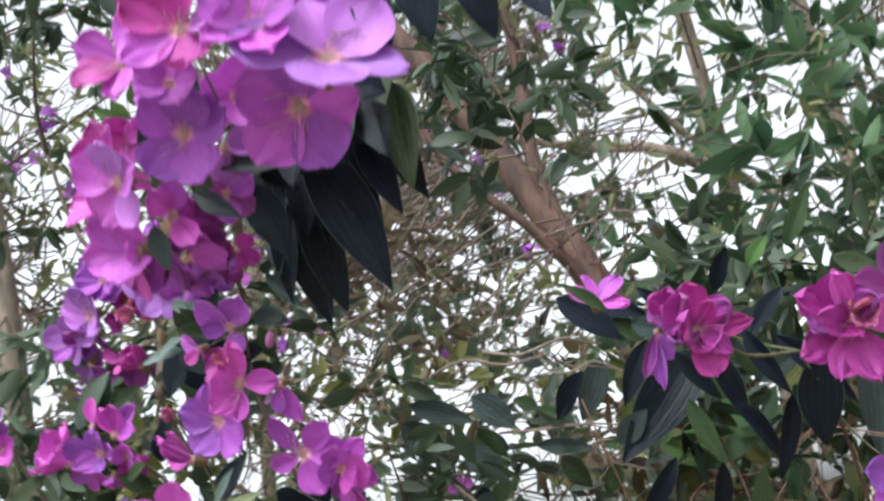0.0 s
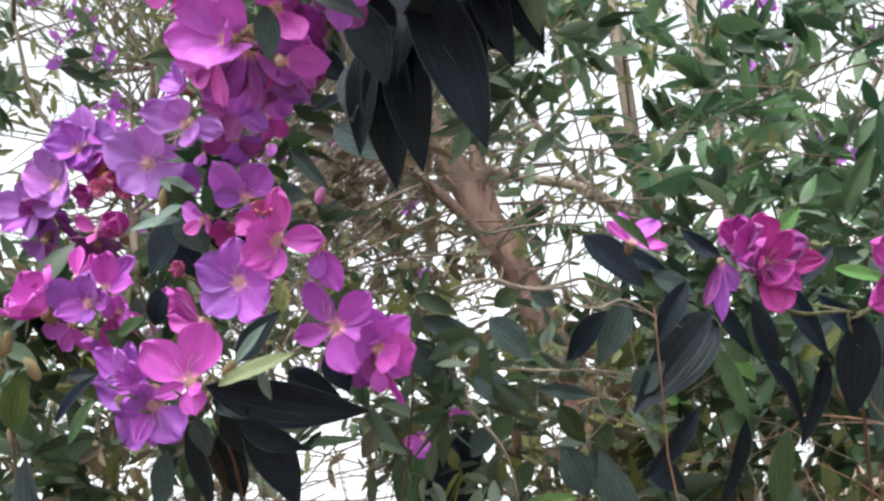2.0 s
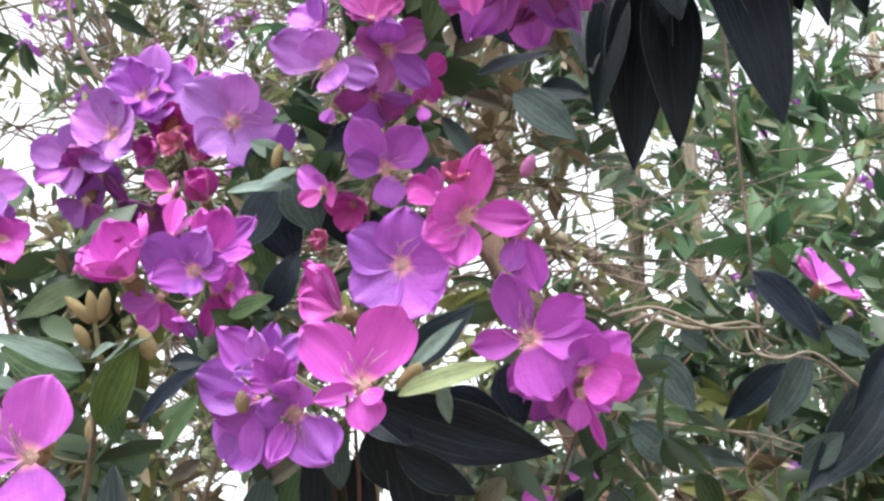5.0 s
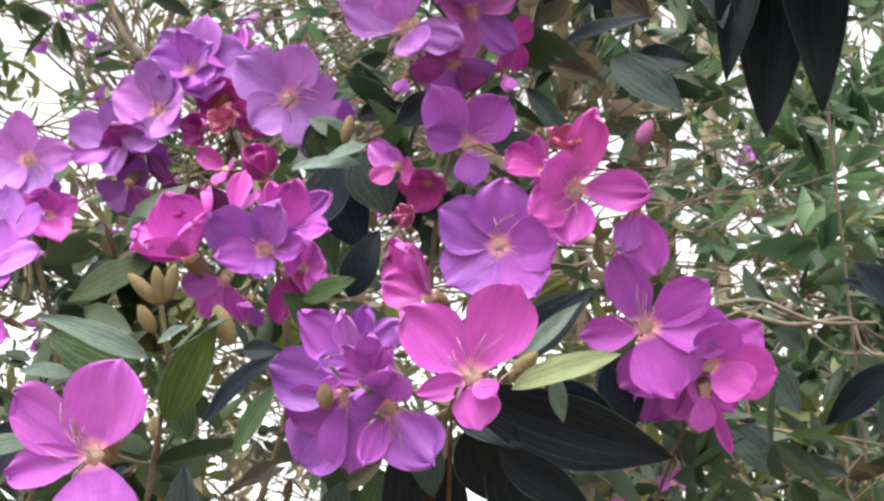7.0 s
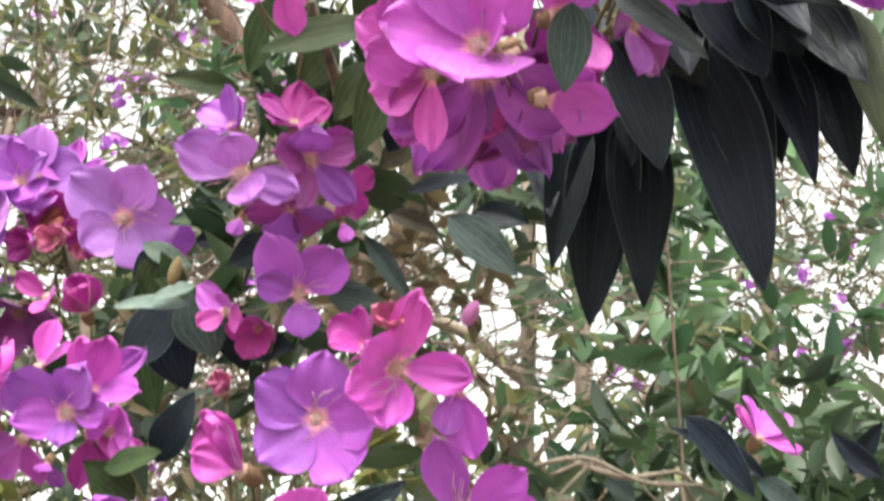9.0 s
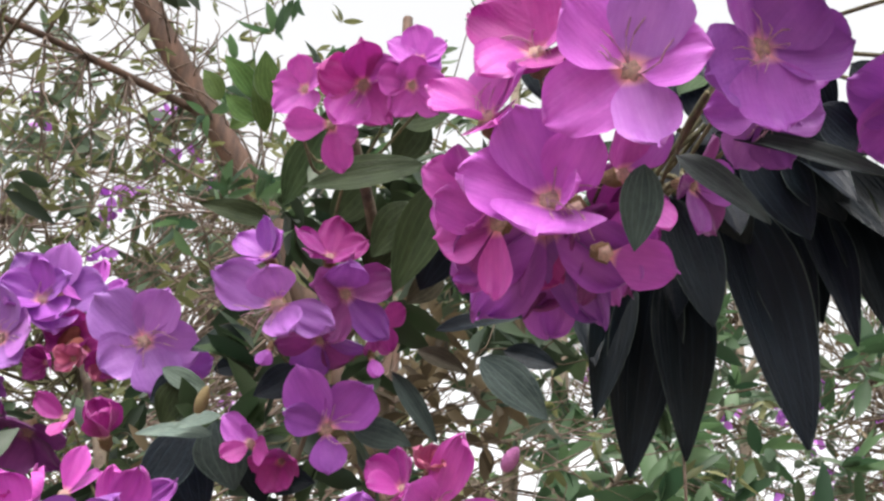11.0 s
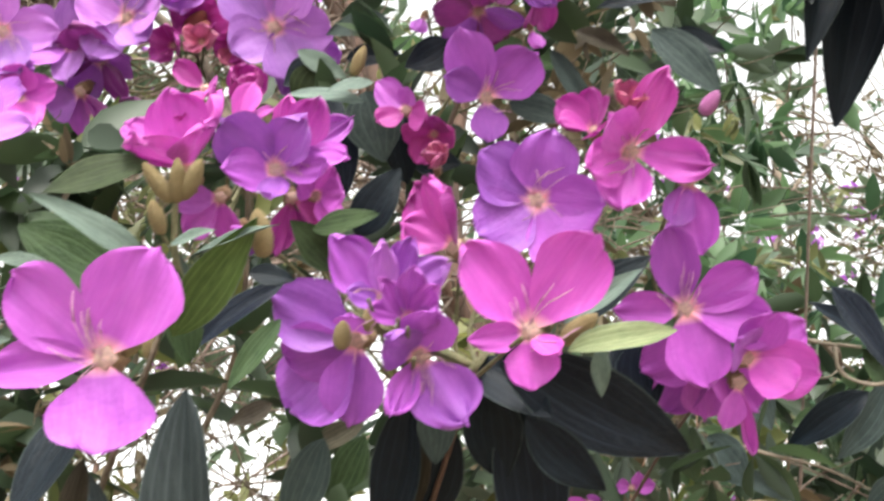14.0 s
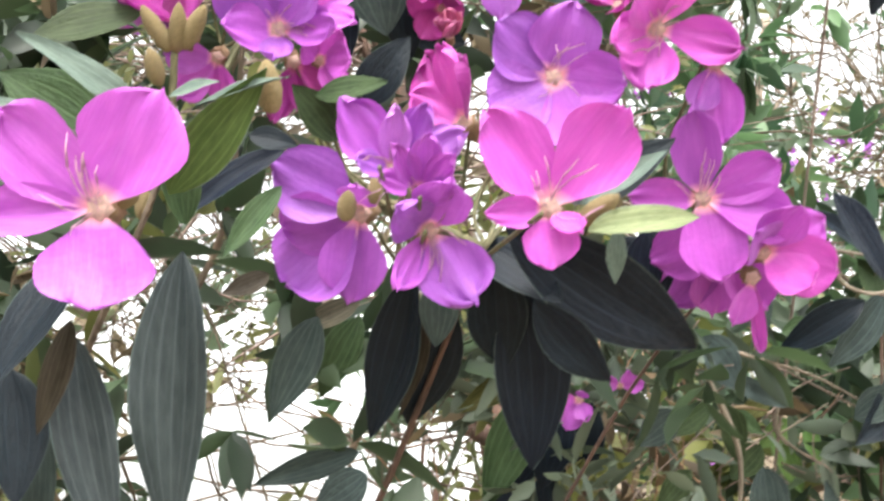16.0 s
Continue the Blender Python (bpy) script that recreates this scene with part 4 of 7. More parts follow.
stem([(0.477, 1.484, 2.151), (0.525, 1.526, 2.161), (0.58, 1.429, 2.184)], 0.0018, 0.0012, bush=SIDE)
stem([(0.477, 1.484, 2.151), (0.535, 1.585, 2.056), (0.579, 1.549, 1.974)], 0.0018, 0.0012, bush=SIDE)
stem([(-0.431, 1.853, 2.521), (-0.589, 1.989, 2.724), (-0.647, 2.024, 2.927)], 0.006, 0.003, material=TWIG)
stem([(-0.647, 2.024, 2.927), (-0.621, 1.933, 3.003), (-0.534, 1.762, 3.079)], 0.0045, 0.002, material=TWIG)
stem([(-0.577, 2.171, 1.836), (-0.467, 2.172, 1.961), (-0.368, 2.09, 1.998), (-0.273, 2.117, 2.021), (-0.157, 2.135, 2.067)], 0.004, 0.0015, material=TWIG)
stem([(-0.368, 2.09, 1.998), (-0.335, 2.118, 1.939), (-0.345, 2.118, 1.856)], 0.0022, 0.0015, material=TWIG)
stem([(-0.467, 2.172, 1.961), (-0.428, 2.143, 2.048), (-0.35, 2.169, 2.095)], 0.0022, 0.001, material=TWIG)
stem([(-0.273, 2.117, 2.021), (-0.228, 2.171, 1.974), (-0.115, 2.205, 1.954)], 0.0018, 0.001, material=TWIG)
stem([(-0.668, 2.253, 2.015), (-0.577, 2.274, 2.069), (-0.461, 2.3, 2.079), (-0.377, 2.273, 2.121)], 0.003, 0.0014, material=TWIG)
# ---- flowers, buds and leaves ----
bloom((-0.487, 1.314, 2.038), (-0.46, -0.85, -0.24), (-0.2, -0.35, 0.92), 0.0466, "orchid", petals=[(-50, 1.22, 0.86, 4), (26, 1.15, 0.96, 8), (-97, 1.2, 0.52, -8), (172, 0.88, 1.02, 10)])
bloom((-0.337, 1.438, 2.109), (-0.6, -0.67, -0.44), (-0.2, -0.35, 0.92), 0.0528, "violet", petals=[(-66, 1.05, 0.88, 8), (-142, 1.15, 1.15, 2), (-178, 0.95, 0.75, 8), (-105, 0.9, 0.8, -4), (20, 0.5, 0.5, 50)], stamens=False)
bloom((-0.34, 1.376, 2.114), (-0.41, -0.91, 0.01), (-0.2, -0.35, 0.92), 0.0425, "violet", petals=[(-44, 1.05, 0.74, 16), (-4, 0.8, 0.42, 42), (30, 0.9, 0.5, 30), (66, 0.95, 0.6, 18), (-95, 0.5, 0.4, 30)], other='lavender', ruffled=True)
bloom((-0.319, 1.37, 2.084), (-0.23, -0.89, -0.38), (-0.2, -0.35, 0.92), 0.0408, "violet", petals=[(-150, 0.95, 0.45, 30), (150, 1.05, 1.0, 12), (15, 0.9, 0.8, 35), (-60, 0.8, 0.7, 45)], ruffled=True)
bloom((-0.329, 1.364, 2.102), (-0.36, -0.91, -0.2), (-0.2, -0.34, 0.92), 0.0302, "orchid", petals=[(-38, 1.0, 0.5, 38), (4, 1.1, 0.6, 34), (46, 1.0, 0.5, 40), (-85, 0.8, 0.5, 30), (95, 0.7, 0.5, 35)], stamens=False, ruffled=True)
bloom((-0.276, 1.317, 2.092), (-0.31, -0.92, -0.23), (-0.2, -0.35, 0.92), 0.0462, "pink", petals=[(-37, 1.22, 0.86, 8), (33, 1.28, 0.92, 5), (176, 0.62, 0.62, 8), (-102, 0.7, 0.36, 20), (140, 0.5, 0.34, 40)])
bloom((-0.134, 1.385, 2.153), (-0.29, -0.91, -0.3), (-0.2, -0.35, 0.92), 0.0451, "mauve", petals=[(-90, 0.98, 0.55, 0), (-15, 1.22, 0.72, 8), (60, 1.12, 0.74, 5), (104, 1.3, 0.84, 0), (170, 1.1, 0.98, 6)])
bloom((-0.094, 1.376, 2.125), (0.05, -0.98, -0.19), (-0.2, -0.35, 0.92), 0.0415, "mauve", petals=[(58, 1.05, 0.8, 20), (112, 1.05, 0.95, 30), (8, 0.9, 0.8, 38), (150, 0.9, 0.8, 48), (-60, 0.7, 0.8, 40)], stamens=False, other='pink')
bloom((-0.101, 1.408, 2.144), (-0.31, -0.64, -0.7), (-0.2, -0.35, 0.92), 0.0564, "mauve", petals=[(178, 0.95, 0.62, 4), (-148, 1.02, 0.66, 2), (145, 0.95, 0.6, 5), (-112, 0.8, 0.7, 12)], stamens=False)
bloom((-0.093, 1.386, 2.111), (-0.2, -0.76, -0.62), (-0.2, -0.35, 0.92), 0.0374, "pink", petals=[(164, 1.3, 0.26, 0), (-165, 0.8, 0.5, 6)], stamens=False, other='orchid')
bloom((-0.232, 1.411, 2.218), (-0.31, -0.93, -0.2), (-0.2, -0.35, 0.92), 0.0457, "violet", petals=[(-55, 1.05, 0.98, 14), (8, 1.0, 1.0, 20), (100, 0.95, 0.9, 16), (-125, 1.0, 1.05, 4), (150, 1.0, 1.05, 6)])
bloom((-0.278, 1.436, 2.183), (-0.86, -0.46, 0.25), (-0.2, -0.35, 0.92), 0.0447, "magenta", petals=[(-48, 1.1, 0.9, 40), (5, 1.15, 0.6, 58), (60, 1.15, 0.62, 55), (-90, 0.8, 0.7, 40)], stamens=False, other='pink', ruffled=True)
bloom((-0.295, 1.438, 2.239), (-0.47, -0.75, 0.47), (0.28, 0.75, 0.6), 0.0186, "wither", lift=62, stamens=False, ruffled=True)
bloom((-0.189, 1.364, 2.245), (-0.21, -0.95, -0.24), (-0.2, -0.35, 0.92), 0.0476, "pink", petals=[(-115, 0.9, 0.72, 25), (22, 1.15, 0.62, 20), (100, 1.05, 0.62, 5), (-165, 0.85, 0.75, 10), (-50, 0.75, 0.7, 40)], ruffled=True)
bloom((-0.197, 1.356, 2.272), (-0.18, -0.92, 0.35), (-0.2, -0.35, 0.92), 0.0193, "wither", lift=55, stamens=False, ruffled=True)
bloom((-0.205, 1.384, 2.266), (-0.73, -0.59, 0.34), (-0.2, -0.35, 0.92), 0.0287, "magenta", lift=35, stamens=False)
bloom((-0.144, 1.364, 2.236), (-0.3, -0.82, -0.48), (-0.2, -0.35, 0.92), 0.0358, "mauve", petals=[(172, 1.35, 0.86, 6), (-160, 0.9, 0.6, 14)], stamens=False)
bud((-0.461, 1.407, 2.065), (-0.17, -0.46, 0.87), 0.0170, fat=0.75)
bud((-0.145, 1.346, 2.276), (0.37, -0.46, 0.81), 0.0195, material=BUD_PINK, fat=0.8)
bloom((-0.228, 1.526, 2.359), (-0.26, -0.87, -0.43), (-0.21, -0.47, 0.86), 0.0423, "violet", petals=[(-24, 1.36, 0.98, 8), (44, 1.22, 1.1, 8), (-66, 0.88, 0.7, 16), (176, 0.84, 0.74, 12)])
bloom((-0.283, 1.562, 2.35), (-0.68, -0.68, -0.27), (-0.21, -0.47, 0.86), 0.0365, "orchid", petals=[(-55, 0.95, 0.7, 10), (110, 0.8, 0.7, 20), (20, 0.6, 0.5, 40), (-130, 0.7, 0.6, 30)], stamens=False, other='magenta')
bloom((-0.252, 1.579, 2.345), (-0.31, -0.63, -0.71), (-0.21, -0.47, 0.86), 0.0298, "magenta", lift=30, stamens=False)
bloom((-0.29, 1.483, 2.443), (-0.47, -0.85, -0.25), (-0.21, -0.47, 0.86), 0.0511, "lavender", petals=[(-62, 1.1, 0.85, 5), (112, 1.0, 0.65, 0), (-10, 0.7, 0.8, 45), (150, 0.7, 0.7, 25)], ruffled=True)
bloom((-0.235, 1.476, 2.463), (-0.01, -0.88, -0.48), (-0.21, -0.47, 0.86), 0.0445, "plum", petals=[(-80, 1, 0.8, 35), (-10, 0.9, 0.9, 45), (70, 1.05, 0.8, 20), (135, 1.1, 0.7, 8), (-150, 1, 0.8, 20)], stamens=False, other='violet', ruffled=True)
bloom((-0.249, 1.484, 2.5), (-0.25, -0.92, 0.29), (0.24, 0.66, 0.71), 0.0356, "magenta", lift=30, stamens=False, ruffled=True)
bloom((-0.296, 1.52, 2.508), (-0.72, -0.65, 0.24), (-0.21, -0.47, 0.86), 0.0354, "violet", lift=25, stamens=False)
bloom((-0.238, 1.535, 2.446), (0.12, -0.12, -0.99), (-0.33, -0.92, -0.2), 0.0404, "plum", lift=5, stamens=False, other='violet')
bloom((-0.197, 1.502, 2.457), (0.49, -0.58, -0.65), (-0.21, -0.47, 0.86), 0.0300, "magenta", petals=[(140, 1.2, 0.8, 0), (60, 0.9, 0.9, 10), (-170, 1, 0.8, 0)], stamens=False)
bloom((-0.195, 1.518, 2.428), (0.22, -0.15, -0.96), (-0.33, -0.92, -0.2), 0.0210, "orchid", petals=[(10, 1.3, 0.7, 57)], stamens=False)
bloom((-0.279, 1.555, 2.437), (-0.15, 0.09, -0.99), (-0.33, -0.92, -0.2), 0.0202, "violet", petals=[(0, 1.2, 0.8, 57)], stamens=False)
bloom((-0.376, 1.743, 2.51), (-0.18, -0.91, -0.37), (-0.21, -0.47, 0.86), 0.0602, "lavender", petals=[(-45, 1.1, 1.0, 8), (25, 1.0, 0.9, 18), (95, 0.95, 0.9, 8), (155, 0.9, 0.9, 4), (-120, 0.8, 0.9, 14)])
bloom((-0.514, 1.794, 2.508), (-0.5, -0.8, -0.34), (-0.21, -0.47, 0.86), 0.0561, "lavender", petals=[(-65, 1.05, 0.98, 8), (10, 1.0, 0.98, 14), (80, 0.95, 0.95, 20), (-150, 0.9, 0.9, 10), (130, 0.8, 0.8, 25)])
bloom((-0.485, 1.79, 2.559), (-0.37, -0.93, 0.07), (-0.21, -0.47, 0.86), 0.0485, "violet", lift=25, ruffled=True)
bloom((-0.435, 1.781, 2.564), (-0.24, -0.86, 0.44), (0.24, 0.66, 0.71), 0.0428, "orchid", petals=[(5, 1.1, 0.6, 30), (70, 0.9, 0.8, 20), (-70, 0.9, 0.8, 20)], stamens=False, ruffled=True)
bloom((-0.441, 1.796, 2.521), (-0.34, -0.9, -0.29), (-0.21, -0.47, 0.86), 0.0376, "magenta", lift=40, stamens=False)
bud((-0.448, 1.791, 2.492), (0.34, -0.56, 0.76), 0.0322, material=WITHER, fat=0.9)
bud((-0.425, 1.778, 2.499), (-0.86, 0.03, 0.5), 0.0242, material=WITHER, fat=0.8)
bud((-0.442, 1.779, 2.53), (-0.56, 0.55, -0.62), 0.0319, material=WITHER, fat=0.7)
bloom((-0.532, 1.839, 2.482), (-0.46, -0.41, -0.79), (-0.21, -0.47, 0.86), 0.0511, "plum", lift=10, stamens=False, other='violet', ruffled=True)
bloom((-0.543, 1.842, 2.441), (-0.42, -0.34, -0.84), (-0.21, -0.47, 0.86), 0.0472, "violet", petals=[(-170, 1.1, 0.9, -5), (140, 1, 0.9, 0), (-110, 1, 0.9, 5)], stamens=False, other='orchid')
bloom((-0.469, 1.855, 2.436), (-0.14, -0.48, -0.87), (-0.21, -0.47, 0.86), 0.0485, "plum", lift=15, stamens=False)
bloom((-0.342, 1.771, 2.502), (0.29, -0.72, -0.62), (-0.21, -0.47, 0.86), 0.0424, "violet", lift=15, stamens=False)
bloom((-0.399, 1.66, 2.372), (-0.34, -0.81, 0.47), (0.24, 0.66, 0.71), 0.0392, "magenta", petals=[(0, 0.9, 0.95, 60), (72, 0.9, 0.95, 66), (144, 0.9, 0.95, 72), (216, 0.9, 0.95, 72), (288, 0.9, 0.95, 66)], stamens=False)
bloom((-0.436, 1.686, 2.392), (-0.64, -0.77, -0.04), (-0.21, -0.47, 0.86), 0.0326, "magenta", petals=[(-55, 1.1, 0.7, 20), (100, 0.8, 0.6, 30), (170, 0.7, 0.6, 30)], stamens=False, other='pink')
bloom((-0.453, 1.493, 2.223), (-0.49, -0.71, 0.51), (0.25, 0.69, 0.68), 0.0496, "pink", petals=[(-75, 0.95, 0.95, 38), (-15, 1.0, 0.9, 55), (50, 1.05, 0.9, 42), (120, 0.9, 0.95, 48), (-145, 0.95, 0.95, 44)], stamens=False, other='pink', ruffled=True)
bloom((-0.457, 1.518, 2.246), (-0.26, -0.86, 0.43), (0.25, 0.69, 0.68), 0.0371, "magenta", lift=60, stamens=False)
bloom((-0.425, 1.508, 2.267), (-0.15, -0.84, 0.53), (0.25, 0.69, 0.68), 0.0334, "pink", petals=[(10, 1.1, 0.6, 40), (70, 0.9, 0.8, 30)], stamens=False)
bloom((-0.399, 1.462, 2.221), (-0.29, -0.91, -0.3), (-0.21, -0.44, 0.87), 0.0438, "violet", petals=[(-48, 1.05, 0.95, 18), (-100, 0.8, 0.7, 30), (30, 0.95, 0.8, 30), (85, 0.9, 0.6, 25), (180, 0.6, 0.5, 40)], other='violet', ruffled=True)
bloom((-0.387, 1.482, 2.243), (-0.08, -0.99, 0.12), (-0.21, -0.44, 0.87), 0.0428, "pink", petals=[(0, 0.9, 0.6, 30), (62, 1.1, 0.5, 15), (30, 1.0, 0.7, 40), (110, 0.9, 0.6, 20)], stamens=False, other='orchid', ruffled=True)
bloom((-0.382, 1.484, 2.214), (-0.03, -0.74, -0.67), (-0.21, -0.44, 0.87), 0.0370, "magenta", petals=[(150, 1, 0.7, 5), (100, 1, 0.7, 20), (-160, 1, 0.6, 10)], stamens=False, ruffled=True)
bloom((-0.427, 1.502, 2.211), (-0.29, -0.57, -0.77), (-0.21, -0.44, 0.87), 0.0342, "orchid", petals=[(-140, 1.1, 0.7, 0), (170, 1.0, 0.6, 0), (-85, 0.9, 0.7, 10)], stamens=False, other='pink', ruffled=True)
bloom((-0.369, 1.468, 2.212), (-0.02, -0.95, -0.3), (-0.21, -0.44, 0.87), 0.0286, "pink", petals=[(20, 0.9, 0.8, 45), (-60, 0.8, 0.7, 40), (150, 0.9, 0.7, 30), (90, 0.9, 0.8, 55)], stamens=False, other='orchid', ruffled=True)
leaf((-0.352, 1.509, 2.217), (-0.356, 1.493, 2.235), (-0.32, -0.95, 0.04), 0.0159, "pale")
bloom((-0.408, 1.514, 2.197), (-0.19, -0.35, -0.92), (-0.21, -0.44, 0.87), 0.0224, "violet", petals=[(180, 1, 0.6, 0), (20, 1, 0.6, 40)], stamens=False)
bloom((-0.562, 1.842, 2.49), (-0.43, -0.84, -0.33), (0.13, -0.37, 0.92), 0.0506, "lavender", stamens=False, other='violet')
bloom((-0.472, 1.793, 2.568), (-0.29, -0.96, 0.01), (0.13, -0.37, 0.92), 0.0572, "lavender", stamens=False)
bloom((-0.44, 1.771, 2.49), (-0.34, -0.9, -0.29), (-0.21, -0.47, 0.86), 0.0259, "wither", lift=52, stamens=False, ruffled=True)
bloom((-0.465, 1.797, 2.493), (-0.48, -0.74, -0.47), (-0.21, -0.47, 0.86), 0.0286, "magenta", lift=40, stamens=False, other='pink', ruffled=True)
bloom((-0.409, 1.776, 2.495), (-0.09, -0.84, -0.54), (-0.21, -0.47, 0.86), 0.0274, "magenta", lift=45, stamens=False, other='wither', ruffled=True)
bloom((-0.593, 1.552, 2.322), (-0.19, -0.94, -0.28), (-0.05, -0.42, 0.91), 0.0379, "lavender")
bloom((-0.604, 1.591, 2.313), (-0.12, -0.58, -0.81), (-0.05, -0.42, 0.91), 0.0367, "violet", stamens=False)
bloom((-0.595, 1.51, 2.238), (-0.17, -0.87, 0.46), (0.17, 0.76, 0.62), 0.0393, "violet")
bloom((-0.572, 1.556, 2.276), (0.05, -0.99, -0.14), (-0.05, -0.42, 0.91), 0.0281, "pink", lift=30, stamens=False)
bloom((-0.588, 1.437, 2.179), (-0.29, -0.93, 0.23), (-0.19, -0.33, 0.92), 0.0367, "lavender", petals=[(80, 1.2, 0.8, 5), (20, 1.1, 0.9, 15), (-60, 1, 0.9, 20), (150, 0.9, 0.9, 20)], other='violet')
bloom((-0.594, 1.432, 2.139), (-0.26, -0.94, -0.22), (-0.19, -0.33, 0.92), 0.0308, "orchid", petals=[(110, 1.05, 0.9, 0), (40, 1.0, 0.9, 12), (160, 0.9, 0.9, 10), (-100, 1, 1, 10)], other='violet')
bloom((-0.213, 1.13, 2.348), (-0.46, -0.87, -0.19), (-0.22, -0.49, 0.84), 0.0536, "orchid", petals=[(-78, 0.98, 0.82, 22), (-24, 0.98, 0.76, 26), (34, 0.82, 0.66, 34), (-176, 0.70, 1.15, 46), (102, 0.55, 0.45, 58)])
bloom((-0.245, 1.144, 2.406), (-0.7, -0.68, 0.23), (-0.22, -0.49, 0.84), 0.0395, "pink", lift=34, stamens=True)
bloom((-0.198, 1.062, 2.393), (-0.55, -0.75, -0.36), (-0.22, -0.49, 0.84), 0.0456, "orchid", petals=[(-125, 1.1, 1.0, 4), (165, 1.0, 0.8, 8), (-50, 1.05, 1, 12), (20, 1, 1, 20), (85, 0.9, 0.9, 16)], other='lavender')
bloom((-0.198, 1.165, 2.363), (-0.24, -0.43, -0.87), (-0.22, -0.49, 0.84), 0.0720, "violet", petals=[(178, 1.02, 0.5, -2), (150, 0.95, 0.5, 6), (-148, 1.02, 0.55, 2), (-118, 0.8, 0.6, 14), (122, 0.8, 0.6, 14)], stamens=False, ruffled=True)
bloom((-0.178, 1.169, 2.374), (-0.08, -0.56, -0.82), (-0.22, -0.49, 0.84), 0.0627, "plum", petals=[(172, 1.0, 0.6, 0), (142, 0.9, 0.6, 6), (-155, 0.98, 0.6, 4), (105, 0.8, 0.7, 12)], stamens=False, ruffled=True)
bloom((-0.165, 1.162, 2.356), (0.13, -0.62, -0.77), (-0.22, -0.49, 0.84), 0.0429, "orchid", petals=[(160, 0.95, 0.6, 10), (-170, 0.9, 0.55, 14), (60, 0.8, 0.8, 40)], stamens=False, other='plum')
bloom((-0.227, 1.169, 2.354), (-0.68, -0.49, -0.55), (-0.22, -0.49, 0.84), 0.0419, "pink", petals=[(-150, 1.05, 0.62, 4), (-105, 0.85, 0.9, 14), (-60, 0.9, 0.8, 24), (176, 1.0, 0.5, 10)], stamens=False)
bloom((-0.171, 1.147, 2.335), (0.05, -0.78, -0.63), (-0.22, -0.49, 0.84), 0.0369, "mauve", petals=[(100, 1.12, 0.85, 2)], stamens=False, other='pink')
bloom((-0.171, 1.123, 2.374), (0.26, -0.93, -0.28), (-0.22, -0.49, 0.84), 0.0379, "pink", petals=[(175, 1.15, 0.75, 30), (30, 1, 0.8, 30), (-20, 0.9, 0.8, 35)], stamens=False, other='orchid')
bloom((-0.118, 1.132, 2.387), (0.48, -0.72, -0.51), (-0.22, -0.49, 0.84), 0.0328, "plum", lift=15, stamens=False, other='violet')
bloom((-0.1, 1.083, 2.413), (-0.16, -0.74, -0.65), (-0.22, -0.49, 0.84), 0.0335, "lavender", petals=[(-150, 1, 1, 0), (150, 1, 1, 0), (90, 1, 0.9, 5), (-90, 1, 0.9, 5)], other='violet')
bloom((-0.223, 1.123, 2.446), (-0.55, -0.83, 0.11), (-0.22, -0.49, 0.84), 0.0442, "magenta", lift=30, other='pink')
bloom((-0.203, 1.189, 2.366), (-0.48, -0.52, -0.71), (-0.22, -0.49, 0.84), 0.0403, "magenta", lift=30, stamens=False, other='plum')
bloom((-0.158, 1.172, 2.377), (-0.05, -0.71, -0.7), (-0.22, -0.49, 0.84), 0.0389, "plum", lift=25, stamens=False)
bloom((-0.238, 1.181, 2.38), (-0.69, -0.56, -0.46), (-0.22, -0.49, 0.84), 0.0328, "pink", lift=24, stamens=False)
leaf((-0.18, 1.086, 2.354), (-0.178, 1.104, 2.311), (-0.28, -0.79, -0.55), 0.0229, "grey")
bloom((-0.127, 1.045, 2.419), (0.03, -0.95, -0.32), (0.27, -0.35, 0.9), 0.0476, "violet", petals=[(-55, 1, 1, 15), (10, 0.9, 1, 25), (65, 1, 1, 15), (150, 1.0, 1.05, 4), (-145, 1, 1, 4)])
bloom((-0.014, 1.021, 2.406), (0.04, -0.89, -0.46), (0.27, -0.35, 0.9), 0.0570, "orchid", petals=[(-75, 1.0, 0.98, 10), (0, 1.0, 1, 16), (75, 0.95, 1, 10), (145, 1.0, 1, 2), (-145, 1.05, 1, 2)], other='violet')
bloom((-0.081, 1.089, 2.466), (0.11, -0.97, -0.23), (0.27, -0.35, 0.9), 0.0400, "orchid", lift=25, stamens=False)
bloom((0.025, 0.966, 2.415), (0.23, -0.81, 0.54), (0.11, 0.83, 0.55), 0.0678, "lavender", petals=[(-95, 1.2, 1, 6), (100, 1.0, 0.75, 0), (-30, 1, 1, 26), (40, 1, 1, 24), (170, 1, 1.0, 0)])
bloom((-0.03, 0.962, 2.462), (0.01, -0.97, 0.25), (0.27, -0.35, 0.9), 0.0558, "orchid", lift=16, ruffled=True)
bloom((-0.098, 0.978, 2.484), (-0.11, -0.98, 0.14), (0.27, -0.35, 0.9), 0.0570, "magenta", lift=24, other='orchid', ruffled=True)
bloom((-0.165, 1.02, 2.49), (-0.43, -0.89, 0.15), (0.27, -0.35, 0.9), 0.0485, "orchid", lift=12, other='magenta', ruffled=True)
bloom((-0.124, 1.01, 2.452), (-0.02, -0.99, 0.12), (0.27, -0.35, 0.9), 0.0370, "orchid", lift=20, stamens=False)
bloom((-0.269, 1.343, 2.58), (-0.19, -0.8, -0.57), (-0.22, -0.49, 0.84), 0.0439, "magenta", lift=24, other='pink', ruffled=True)
bloom((-0.286, 1.367, 2.552), (-0.37, -0.51, -0.78), (-0.22, -0.49, 0.84), 0.0333, "pink", petals=[(-85, 1.1, 0.8, 10), (175, 1.15, 0.8, 0), (100, 0.8, 0.7, 20)], stamens=False)
